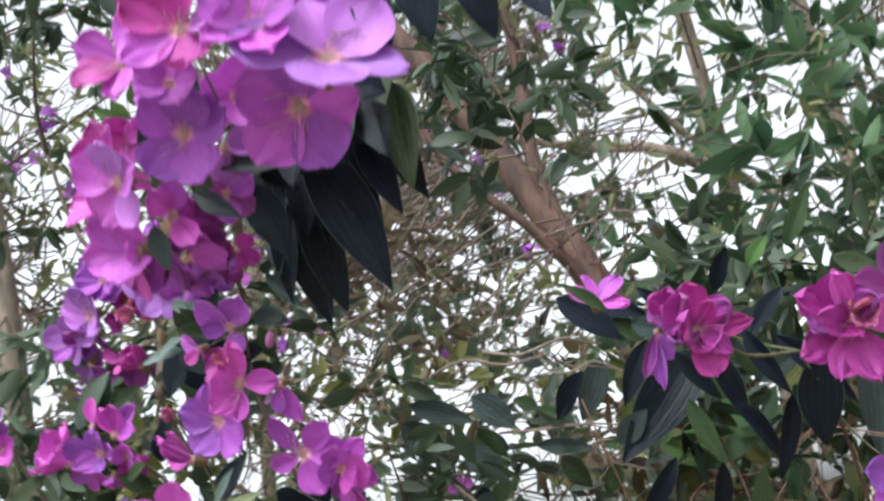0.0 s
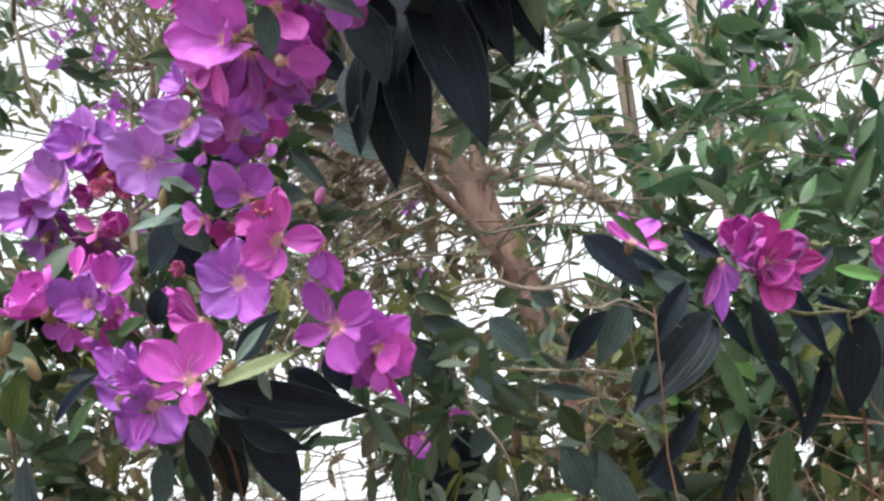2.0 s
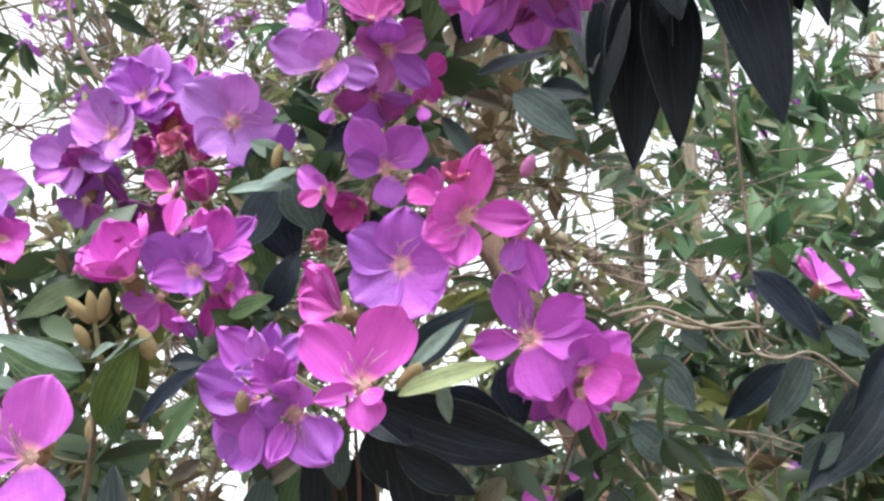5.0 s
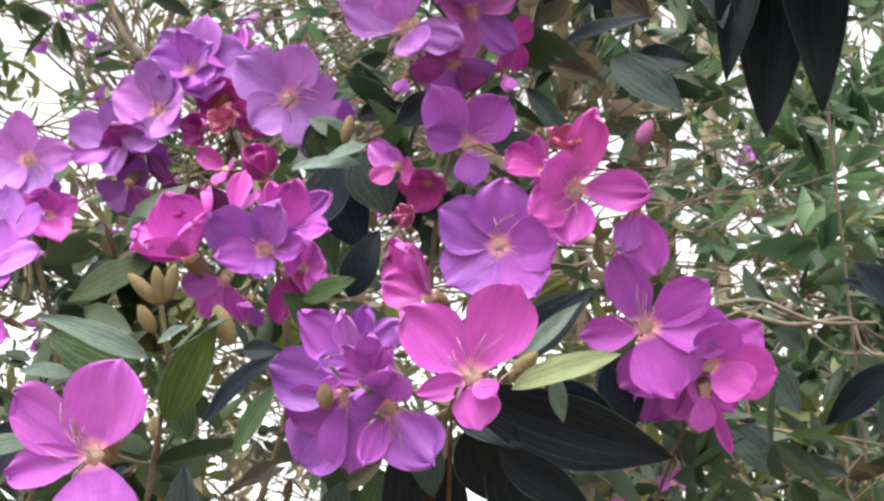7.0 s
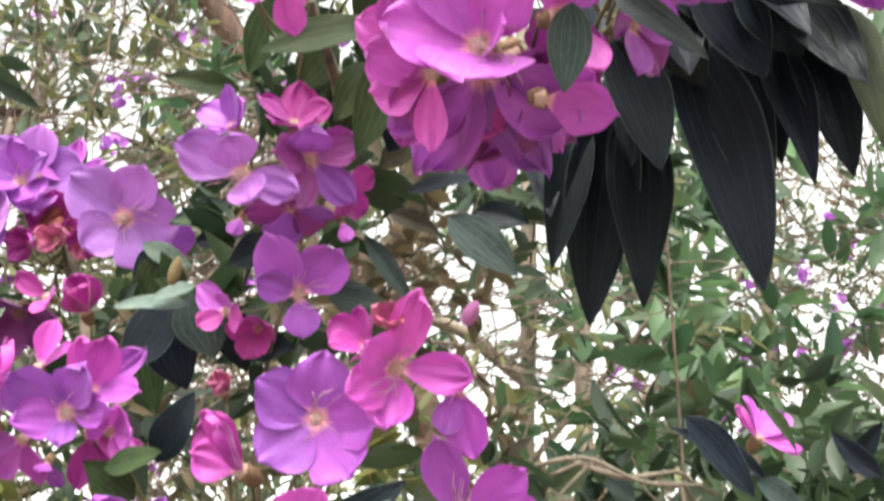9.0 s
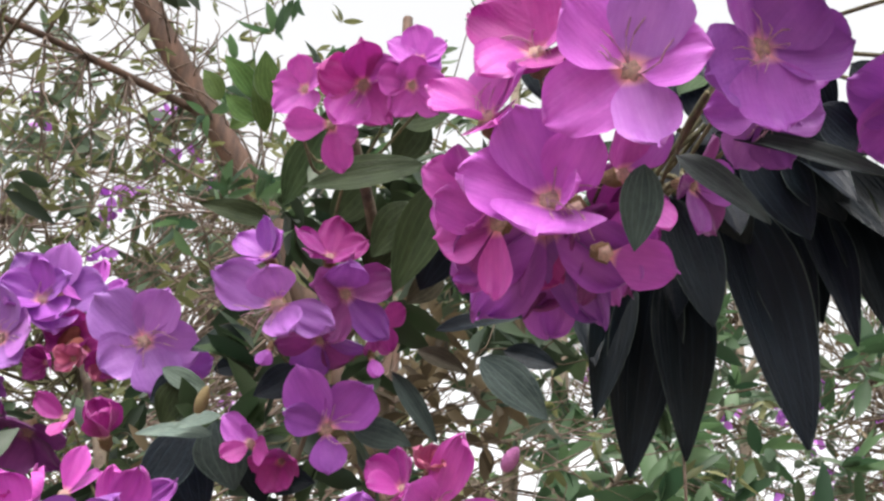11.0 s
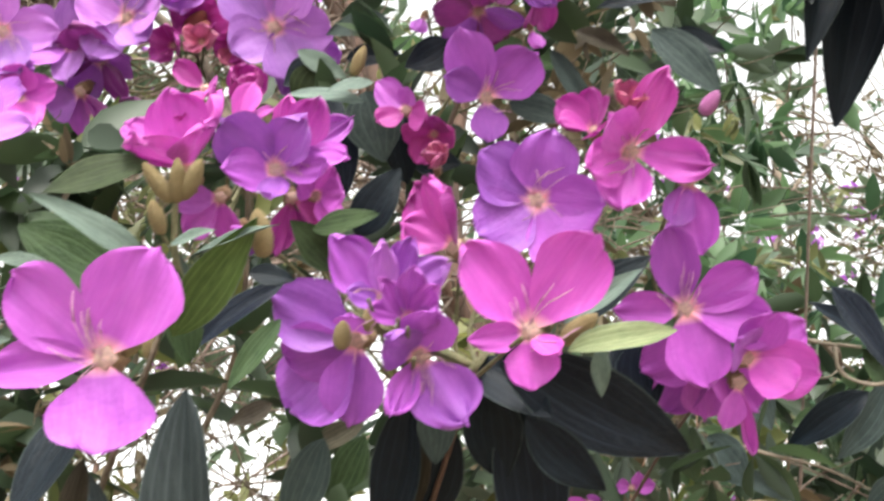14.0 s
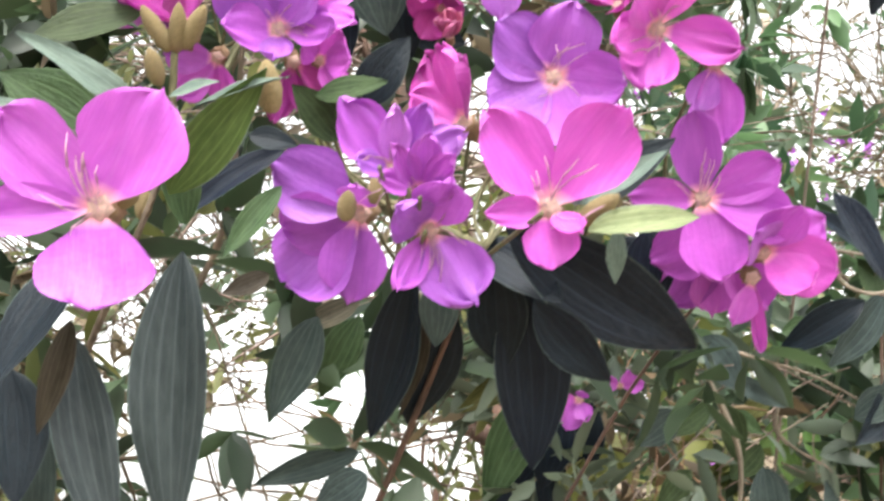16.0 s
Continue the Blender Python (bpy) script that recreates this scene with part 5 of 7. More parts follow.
bloom((-0.307, 1.384, 2.595), (-0.77, -0.53, -0.35), (-0.22, -0.49, 0.84), 0.0296, "pink", stamens=False)
bloom((-0.237, 1.314, 2.568), (-0.23, -0.65, -0.72), (-0.22, -0.49, 0.84), 0.0280, "pink", lift=20, stamens=False)
bloom((-0.225, 1.332, 2.612), (-0.36, -0.91, -0.23), (-0.22, -0.49, 0.84), 0.0293, "orchid", lift=20, stamens=False)
bloom((0.263, 1.592, 2.291), (0.25, -0.77, 0.58), (0.13, -0.37, 0.92), 0.0430, "pink", petals=[(-72, 1.05, 0.75, 20), (62, 1.15, 0.8, 18), (118, 0.95, 0.7, 8), (-18, 0.95, 0.45, 30)], bush=SIDE, stamens=False, other='orchid', ruffled=True)
bloom((0.344, 1.399, 2.201), (-0.11, -0.99, -0.02), (0.13, -0.37, 0.92), 0.0500, "magenta", lift=30, bush=SIDE, stamens=False, other='plum', ruffled=True)
bloom((0.503, 1.388, 2.171), (-0.2, -0.98, -0), (0.13, -0.37, 0.92), 0.0543, "magenta", lift=28, bush=SIDE, stamens=False, other='plum', ruffled=True)
bloom((0.343, 1.387, 2.188), (-0.04, -0.96, -0.27), (0.13, -0.37, 0.92), 0.0535, "magenta", petals=[(-58, 0.95, 0.7, 52), (18, 0.9, 0.5, 36), (82, 1.1, 0.5, 5), (162, 0.98, 0.8, 4), (-115, 0.7, 0.8, 58), (125, 0.8, 0.5, 18)], bush=SIDE, ruffled=True)
bloom((0.324, 1.403, 2.215), (-0.39, -0.9, 0.19), (0.13, -0.37, 0.92), 0.0407, "magenta", lift=46, bush=SIDE, stamens=False, other='plum', ruffled=True)
bloom((0.301, 1.405, 2.201), (-0.21, -0.95, -0.21), (0.13, -0.37, 0.92), 0.0280, "violet", petals=[(176, 2.4, 0.62, 2), (-164, 2.0, 0.55, 6), (152, 1.3, 0.9, 10)], bush=SIDE, stamens=False, other='plum')
bloom((0.513, 1.372, 2.154), (-0.09, -0.97, -0.21), (0.13, -0.37, 0.92), 0.0615, "magenta", petals=[(-78, 0.95, 0.6, 38), (-28, 1.2, 0.45, 26), (-118, 1.05, 0.75, 0), (-160, 1.0, 0.7, 0), (165, 1.05, 0.75, 8), (75, 1, 0.7, 20)], bush=SIDE, other='pink', ruffled=True)
bloom((0.519, 1.363, 2.161), (-0.02, -1, -0.03), (0.13, -0.37, 0.92), 0.0306, "wither", lift=55, bush=SIDE, ruffled=True)
bloom((0.584, 1.405, 2.181), (0.16, -0.98, -0.15), (0.13, -0.37, 0.92), 0.0625, "plum", bush=SIDE, other='violet')
bloom((0.571, 1.527, 1.97), (-0.33, -0.93, -0.17), (0.13, -0.37, 0.92), 0.0577, "violet", bush=SIDE)
bloom((-0.024, 1.708, 2.081), (-0.44, -0.87, -0.21), (-0.19, -0.3, 0.94), 0.0259, "orchid", petals=[(-100, 1, 0.75, 10), (-160, 1.1, 0.8, 0), (160, 0.8, 0.7, 20), (20, 0.5, 0.5, 50)], stamens=False, bush=SIDE)
bloom((0.018, 1.708, 2.101), (-0.07, -0.98, -0.17), (-0.19, -0.3, 0.94), 0.0211, "orchid", petals=[(80, 1, 0.8, 10), (-80, 0.8, 0.7, 10), (20, 0.8, 0.7, 30)], stamens=False, bush=SIDE)
bloom((0.058, 1.669, 1.934), (-0.45, -0.7, -0.55), (0.04, -0.27, 0.96), 0.0537, "magenta", petals=[(-165, 1.1, 0.55, -2), (165, 0.9, 0.5, 4), (10, 0.6, 0.5, 20)], stamens=False, bush=SIDE)
bloom((-0.217, 1.458, 1.823), (-0.32, -0.82, 0.47), (0.05, -0.28, 0.96), 0.0406, "pink", lift=40, stamens=False)
bloom((-0.15, 1.446, 1.818), (-0.01, -0.89, 0.45), (0.05, -0.28, 0.96), 0.0451, "pink", lift=40, stamens=False)
bloom((-0.535, 1.385, 1.846), (-0.13, -0.93, 0.33), (0.05, -0.28, 0.96), 0.0399, "orchid", lift=40, stamens=False)
bloom((0.827, 2.665, 2.306), (-0.33, -0.88, -0.33), (-0.19, -0.33, 0.92), 0.0256, "lavender", stamens=False, bush=SIDE)
bloom((0.856, 2.686, 2.22), (-0.33, -0.88, -0.33), (-0.19, -0.33, 0.92), 0.0232, "lavender", stamens=False, bush=SIDE)
bud((-0.464, 1.38, 2.148), (-0.005, -0.016, 0.018), 0.0262, fat=0.5)
bud((-0.467, 1.381, 2.148), (-0.019, -0.009, 0.016), 0.0266, fat=0.5)
bud((-0.461, 1.378, 2.15), (0.004, -0.019, 0.018), 0.0262, fat=0.52)
bud((-0.468, 1.387, 2.131), (-0.01, -0.012, 0.014), 0.0205, fat=0.66)
bud((-0.419, 1.335, 2.11), (-0.01, -0.014, 0.019), 0.0262, fat=0.68)
bud((-0.483, 1.317, 2.043), (0.81, -0.45, 0.37), 0.0124)
bud((-0.246, 1.338, 2.097), (0.011, -0.02, 0.013), 0.0265, fat=0.66)
bud((-0.355, 1.406, 2.09), (-0.12, -0.33, 0.94), 0.0175, fat=0.9)
bud((-0.337, 1.415, 2.107), (-0.12, -0.33, 0.94), 0.0181, fat=0.7)
bud((-0.333, 1.559, 2.367), (0.15, -0.53, 0.84), 0.0259, fat=0.6)
leaf((-0.251, 1.32, 2.087), (-0.176, 1.325, 2.117), (-0.49, -0.84, 0.22), 0.0192, "young")
leaf((-0.238, 1.375, 2.123), (-0.194, 1.331, 2.161), (-0.57, -0.82, -0.04), 0.0295)
leaf((-0.238, 1.352, 2.114), (-0.204, 1.322, 2.147), (-0.57, -0.81, 0.13), 0.0130, "pale")
leaf((-0.212, 1.355, 2.107), (-0.205, 1.363, 2.077), (-0.32, -0.95, 0.04), 0.0114, "pale")
leaf((-0.47, 1.398, 2.116), (-0.538, 1.378, 2.137), (-0.6, -0.71, 0.38), 0.0185, "pale")
leaf((-0.519, 1.42, 2.109), (-0.55, 1.41, 2.11), (-0.41, -0.81, 0.41), 0.0143, "pale")
leaf((-0.454, 1.374, 2.071), (-0.429, 1.313, 2.119), (0.13, -0.92, -0.38), 0.0256, "fresh")
leaf((-0.464, 1.372, 2.12), (-0.448, 1.342, 2.124), (-0.41, -0.84, 0.36), 0.0099, "pale")
leaf((-0.533, 1.428, 2.069), (-0.588, 1.381, 2.04), (-0.38, -0.83, 0.41), 0.0232, "pale")
leaf((-0.555, 1.464, 2.086), (-0.585, 1.464, 2.03), (-0.37, -0.92, -0.11), 0.0349)
leaf((-0.412, 1.426, 2.133), (-0.386, 1.416, 2.133), (-0.32, -0.95, 0.04), 0.0139)
leaf((-0.37, 1.46, 2.184), (-0.333, 1.431, 2.191), (-0.42, -0.86, 0.3), 0.0208, "green")
leaf((-0.478, 1.391, 2.046), (-0.515, 1.389, 1.963), (-0.75, -0.65, 0.1), 0.0330)
leaf((-0.442, 1.377, 2.045), (-0.424, 1.385, 1.904), (-0.45, -0.85, -0.26), 0.0368, "sheen")
leaf((-0.481, 1.429, 2.005), (-0.44, 1.416, 1.895), (-0.28, -0.94, -0.19), 0.0300, "sheen")
leaf((-0.505, 1.457, 1.986), (-0.487, 1.45, 1.918), (-0.32, -0.95, 0.04), 0.0328)
leaf((-0.484, 1.477, 1.966), (-0.472, 1.475, 1.892), (-0.32, -0.95, 0.04), 0.0178, "grey")
leaf((-0.484, 1.407, 2.008), (-0.487, 1.416, 1.951), (-0.01, -0.99, -0.15), 0.0136, "brown")
leaf((-0.527, 1.491, 1.974), (-0.523, 1.504, 1.896), (-0.37, -0.93, -0.06), 0.0275)
leaf((-0.48, 1.489, 1.962), (-0.487, 1.489, 1.936), (-0.37, -0.93, -0.06), 0.0124, "fresh")
leaf((-0.389, 1.425, 2.108), (-0.413, 1.429, 2.06), (-0.32, -0.95, 0.04), 0.0143, "green")
leaf((-0.388, 1.438, 2.135), (-0.438, 1.451, 2.089), (-0.42, -0.88, 0.23), 0.0168)
leaf((-0.384, 1.439, 2.06), (-0.408, 1.443, 2.045), (-0.32, -0.95, 0.04), 0.0126, "brown")
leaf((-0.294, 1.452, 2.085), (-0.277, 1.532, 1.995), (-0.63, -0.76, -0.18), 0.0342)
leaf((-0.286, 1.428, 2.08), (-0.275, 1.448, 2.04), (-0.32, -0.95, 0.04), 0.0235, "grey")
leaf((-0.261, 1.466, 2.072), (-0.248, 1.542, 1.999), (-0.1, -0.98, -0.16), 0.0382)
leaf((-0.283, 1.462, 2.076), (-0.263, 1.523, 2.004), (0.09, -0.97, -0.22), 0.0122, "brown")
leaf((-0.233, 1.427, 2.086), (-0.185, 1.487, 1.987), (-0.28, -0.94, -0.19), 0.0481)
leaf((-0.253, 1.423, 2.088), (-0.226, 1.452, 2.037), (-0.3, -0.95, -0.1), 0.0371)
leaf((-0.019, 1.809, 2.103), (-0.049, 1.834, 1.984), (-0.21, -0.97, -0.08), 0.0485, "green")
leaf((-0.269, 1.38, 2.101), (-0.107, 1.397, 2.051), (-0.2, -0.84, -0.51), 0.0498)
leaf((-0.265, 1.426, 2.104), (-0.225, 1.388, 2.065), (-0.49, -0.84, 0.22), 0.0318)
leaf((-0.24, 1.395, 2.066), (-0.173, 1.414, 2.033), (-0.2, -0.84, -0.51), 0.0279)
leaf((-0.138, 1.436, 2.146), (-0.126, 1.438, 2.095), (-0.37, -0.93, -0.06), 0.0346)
leaf((0.222, 1.613, 2.208), (0.163, 1.666, 2.154), (-0.3, -0.94, 0.16), 0.0326, bush=SIDE)
leaf((0.251, 1.616, 2.222), (0.207, 1.633, 2.142), (0.07, -0.99, -0.11), 0.0394, "grey", bush=SIDE)
leaf((-0.328, 1.529, 2.064), (-0.344, 1.547, 1.996), (-0.32, -0.95, 0.04), 0.0294, "grey")
leaf((-0.297, 1.536, 2.072), (-0.313, 1.551, 2.015), (-0.32, -0.95, 0.04), 0.0249, "green")
leaf((-0.296, 1.543, 2.085), (-0.336, 1.557, 2.058), (-0.32, -0.95, 0.04), 0.0169, "brown")
leaf((-0.231, 1.692, 2.001), (-0.309, 1.712, 1.966), (-0.32, -0.95, 0.04), 0.0234, "grey")
leaf((-0.216, 1.714, 1.987), (-0.254, 1.717, 1.954), (-0.32, -0.95, 0.04), 0.0322, "grey")
leaf((-0.188, 1.452, 2.125), (-0.136, 1.434, 2.086), (-0.2, -0.84, -0.51), 0.0404)
leaf((-0.139, 1.47, 2.149), (-0.106, 1.46, 2.105), (-0.32, -0.95, 0.04), 0.0349)
leaf((-0.314, 1.587, 2.362), (-0.378, 1.588, 2.358), (-0.32, -0.85, 0.41), 0.0193, "pale")
leaf((-0.31, 1.577, 2.377), (-0.349, 1.577, 2.359), (-0.32, -0.85, 0.41), 0.0164, "pale")
leaf((-0.277, 1.676, 2.512), (-0.334, 1.686, 2.488), (-0.35, -0.94, -0.02), 0.0283, "grey")
leaf((-0.303, 1.724, 2.485), (-0.26, 1.693, 2.492), (-0.25, -0.96, -0.15), 0.0231)
leaf((-0.356, 1.705, 2.468), (-0.306, 1.688, 2.445), (-0.35, -0.93, 0.13), 0.0223, "pale")
leaf((-0.328, 1.71, 2.462), (-0.361, 1.724, 2.438), (-0.25, -0.96, -0.15), 0.0315)
leaf((-0.199, 1.546, 2.373), (-0.157, 1.515, 2.356), (-0.35, -0.94, 0.06), 0.0292, "grey")
leaf((-0.171, 1.53, 2.425), (-0.127, 1.525, 2.363), (-0.25, -0.96, -0.15), 0.0189, "grey")
leaf((-0.248, 1.565, 2.43), (-0.283, 1.582, 2.401), (-0.34, -0.91, -0.25), 0.0306)
leaf((-0.142, 1.504, 2.461), (-0.077, 1.454, 2.466), (-0.36, -0.86, 0.36), 0.0212)
leaf((-0.117, 1.455, 2.417), (-0.066, 1.43, 2.364), (-0.35, -0.94, 0.06), 0.0374, "grey")
leaf((-0.148, 1.531, 2.452), (-0.107, 1.506, 2.426), (-0.25, -0.96, -0.15), 0.0183, "brown")
leaf((-0.076, 1.498, 2.451), (-0.034, 1.471, 2.43), (-0.34, -0.91, -0.25), 0.0230)
leaf((-0.199, 1.386, 2.55), (-0.294, 1.416, 2.515), (-0.35, -0.93, 0.13), 0.0359, "green")
leaf((-0.176, 1.392, 2.546), (-0.205, 1.433, 2.449), (-0.16, -0.97, -0.19), 0.0405, "green")
leaf((-0.188, 1.434, 2.544), (-0.221, 1.45, 2.492), (-0.25, -0.96, -0.15), 0.0365, "green")
leaf((-0.174, 1.414, 2.576), (-0.133, 1.43, 2.48), (-0.34, -0.91, -0.25), 0.0391, "grey")
leaf((-0.285, 1.587, 2.59), (-0.359, 1.587, 2.594), (-0.25, -0.96, -0.15), 0.0250, "green")
leaf((-0.217, 1.499, 2.575), (-0.225, 1.51, 2.539), (-0.25, -0.96, -0.15), 0.0175, "green")
leaf((-0.314, 1.506, 2.668), (-0.332, 1.478, 2.708), (-0.25, -0.96, -0.15), 0.0263, "fresh")
leaf((-0.329, 1.525, 2.686), (-0.365, 1.501, 2.71), (-0.25, -0.96, -0.15), 0.0235, "fresh")
leaf((0.071, 0.97, 2.498), (0.077, 0.977, 2.411), (0.04, -1, -0.07), 0.0359)
leaf((0.115, 0.986, 2.509), (0.116, 0.992, 2.426), (0.04, -1, -0.07), 0.0392)
leaf((0.156, 0.989, 2.499), (0.174, 1.002, 2.422), (0.04, -1, -0.07), 0.0368)
leaf((0.191, 1.006, 2.507), (0.224, 1.011, 2.425), (0.04, -1, -0.07), 0.0374)
leaf((0.146, 1.007, 2.507), (0.1, 1.023, 2.46), (0.04, -1, -0.07), 0.0323)
leaf((0.34, 1.697, 2.279), (0.23, 1.688, 2.329), (0.03, -0.99, 0.13), 0.0313, bush=SIDE)
leaf((0.548, 1.69, 2.198), (0.584, 1.699, 2.118), (0.03, -0.99, 0.13), 0.0375, "green", bush=SIDE)
leaf((0.572, 1.667, 2.258), (0.648, 1.651, 2.235), (0.03, -0.99, 0.13), 0.0219, "fresh", bush=SIDE)
leaf((0.63, 1.681, 2.185), (0.612, 1.729, 2.01), (0.03, -0.99, 0.13), 0.0500, "grey", bush=SIDE)
leaf((0.668, 1.685, 2.155), (0.661, 1.704, 2.066), (0.03, -0.99, 0.13), 0.0563, "grey", bush=SIDE)
leaf((0.609, 1.65, 2.292), (0.667, 1.642, 2.256), (0.03, -0.99, 0.13), 0.0300, "green", bush=SIDE)
leaf((0.441, 1.678, 2.287), (0.469, 1.645, 2.343), (0.03, -0.99, 0.13), 0.0250, bush=SIDE)
leaf((0.494, 1.662, 2.31), (0.527, 1.636, 2.342), (0.03, -0.99, 0.13), 0.0225, "fresh", bush=SIDE)
leaf((0.015, 1.809, 2.089), (0.013, 1.825, 2.008), (0.03, -0.99, 0.13), 0.0500, bush=SIDE)
leaf((0.026, 1.871, 2.093), (-0.024, 1.868, 1.979), (-0.04, -0.97, 0.24), 0.0490, bush=SIDE)
leaf((0.035, 1.871, 2.085), (0.031, 1.858, 1.976), (-0.04, -0.97, 0.24), 0.0428, bush=SIDE)
leaf((0.093, 1.657, 1.958), (0.174, 1.62, 1.916), (-0.04, -0.97, 0.24), 0.0230, "fresh", bush=SIDE)
leaf((0.099, 1.658, 1.951), (0.179, 1.635, 1.844), (-0.04, -0.97, 0.24), 0.0281, bush=SIDE)
leaf((0.105, 1.661, 1.931), (0.111, 1.662, 1.783), (-0.04, -0.97, 0.24), 0.0459, bush=SIDE)
leaf((0.078, 1.669, 1.919), (0.013, 1.667, 1.841), (-0.04, -0.97, 0.24), 0.0306, bush=SIDE)
leaf((0.086, 1.656, 1.972), (0.149, 1.611, 1.977), (-0.04, -0.97, 0.24), 0.0204, "fresh", bush=SIDE)
leaf((0.064, 1.671, 1.92), (0.039, 1.664, 1.833), (-0.04, -0.97, 0.24), 0.0306, bush=SIDE)
leaf((0.147, 1.648, 1.955), (0.214, 1.613, 1.914), (-0.04, -0.97, 0.24), 0.0255, bush=SIDE)
leaf((0.214, 1.646, 2.325), (0.287, 1.652, 2.244), (-0.13, -0.94, 0.32), 0.0477, bush=SIDE)
leaf((0.219, 1.643, 1.915), (0.189, 1.62, 2.034), (-0.13, -0.94, 0.32), 0.0446, "grey", bush=SIDE)
leaf((-0.455, 1.345, 2.105), (-0.424, 1.305, 2.121), (-0.39, -0.73, 0.56), 0.0089, "pale")
leaf((-0.441, 1.393, 2.063), (-0.462, 1.374, 2.111), (0.16, -0.97, -0.2), 0.0198, "green")
leaf((-0.483, 1.479, 2.128), (-0.547, 1.473, 2.153), (-0.41, -0.91, 0.07), 0.0419, "green")
leaf((-0.48, 1.472, 2.211), (-0.537, 1.484, 2.177), (-0.42, -0.88, 0.23), 0.0280, "green")
leaf((-0.346, 1.479, 2.167), (-0.384, 1.464, 2.189), (-0.32, -0.95, 0.04), 0.0248, "green")
leaf((-0.333, 1.486, 2.197), (-0.319, 1.454, 2.241), (-0.32, -0.95, 0.04), 0.0294)
stem([(-0.443, 1.416, 2.101), (-0.458, 1.392, 2.12), (-0.465, 1.38, 2.149)], 0.0022, 0.0019, material=STEM_GREEN)
stem([(-0.459, 1.392, 2.123), (-0.465, 1.389, 2.128), (-0.468, 1.387, 2.131)], 0.0014, 0.0011, material=STEM_GREEN)
leaf((-0.328, 1.623, 2.382), (-0.359, 1.65, 2.311), (-0.57, -0.74, -0.36), 0.0462)
leaf((-0.332, 1.651, 2.377), (-0.301, 1.666, 2.309), (-0.25, -0.96, -0.15), 0.0489)
leaf((-0.311, 1.6, 2.38), (-0.288, 1.6, 2.321), (-0.33, -0.91, -0.24), 0.0514, "grey")
leaf((-0.281, 1.618, 2.381), (-0.253, 1.631, 2.32), (-0.25, -0.96, -0.15), 0.0357)
leaf((-0.347, 1.673, 2.369), (-0.324, 1.696, 2.292), (-0.25, -0.96, -0.15), 0.0312, "green")
leaf((-0.334, 1.702, 2.458), (-0.347, 1.72, 2.414), (-0.25, -0.96, -0.15), 0.0334, "green")
leaf((-0.257, 1.637, 2.353), (-0.213, 1.615, 2.344), (-0.25, -0.96, -0.15), 0.0309)
leaf((-0.367, 1.698, 2.358), (-0.4, 1.706, 2.345), (-0.25, -0.96, -0.15), 0.0263, "green")
leaf((-0.313, 1.535, 2.657), (-0.335, 1.503, 2.687), (-0.25, -0.96, -0.15), 0.0192, "fresh")
leaf((-0.208, 1.431, 2.625), (-0.166, 1.4, 2.632), (-0.25, -0.96, -0.15), 0.0300, "green")
leaf((-0.143, 1.109, 2.387), (-0.099, 1.087, 2.343), (-0.42, -0.9, 0.12), 0.0195, "sheen")
leaf((-0.118, 1.102, 2.405), (-0.028, 1.057, 2.372), (-0.34, -0.92, 0.19), 0.0186, "sheen")
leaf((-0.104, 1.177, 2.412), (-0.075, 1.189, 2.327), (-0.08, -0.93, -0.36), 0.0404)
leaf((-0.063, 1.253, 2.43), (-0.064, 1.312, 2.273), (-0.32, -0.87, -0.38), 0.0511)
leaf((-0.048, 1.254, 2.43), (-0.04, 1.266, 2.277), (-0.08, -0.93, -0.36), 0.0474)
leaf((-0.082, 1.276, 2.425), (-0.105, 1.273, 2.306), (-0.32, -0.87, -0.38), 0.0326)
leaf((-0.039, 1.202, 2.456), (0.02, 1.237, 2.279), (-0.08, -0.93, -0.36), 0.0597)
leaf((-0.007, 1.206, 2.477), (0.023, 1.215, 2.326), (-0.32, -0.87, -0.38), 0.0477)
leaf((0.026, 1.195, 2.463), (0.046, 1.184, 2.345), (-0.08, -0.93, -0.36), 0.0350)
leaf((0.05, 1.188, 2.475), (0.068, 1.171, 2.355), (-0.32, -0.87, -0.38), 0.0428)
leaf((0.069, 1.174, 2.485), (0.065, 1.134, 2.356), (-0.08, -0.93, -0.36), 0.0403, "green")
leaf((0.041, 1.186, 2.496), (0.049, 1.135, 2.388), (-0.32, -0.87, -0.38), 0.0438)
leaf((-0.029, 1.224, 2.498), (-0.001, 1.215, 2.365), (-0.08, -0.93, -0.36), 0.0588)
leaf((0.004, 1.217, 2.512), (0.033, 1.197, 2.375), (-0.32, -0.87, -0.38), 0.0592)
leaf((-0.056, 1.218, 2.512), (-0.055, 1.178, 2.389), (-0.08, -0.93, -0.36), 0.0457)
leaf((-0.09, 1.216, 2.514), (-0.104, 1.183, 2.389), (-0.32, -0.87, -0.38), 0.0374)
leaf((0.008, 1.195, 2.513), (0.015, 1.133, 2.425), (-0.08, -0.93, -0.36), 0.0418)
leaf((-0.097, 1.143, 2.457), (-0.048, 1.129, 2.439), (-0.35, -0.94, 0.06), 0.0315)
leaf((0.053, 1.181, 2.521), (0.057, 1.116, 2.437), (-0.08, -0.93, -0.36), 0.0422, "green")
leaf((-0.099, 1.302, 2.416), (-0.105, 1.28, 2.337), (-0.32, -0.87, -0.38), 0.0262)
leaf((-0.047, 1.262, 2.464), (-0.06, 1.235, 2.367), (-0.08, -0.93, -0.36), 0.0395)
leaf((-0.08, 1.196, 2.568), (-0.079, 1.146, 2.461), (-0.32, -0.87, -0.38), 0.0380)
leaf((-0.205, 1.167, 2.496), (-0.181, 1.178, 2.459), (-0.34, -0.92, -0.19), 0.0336)
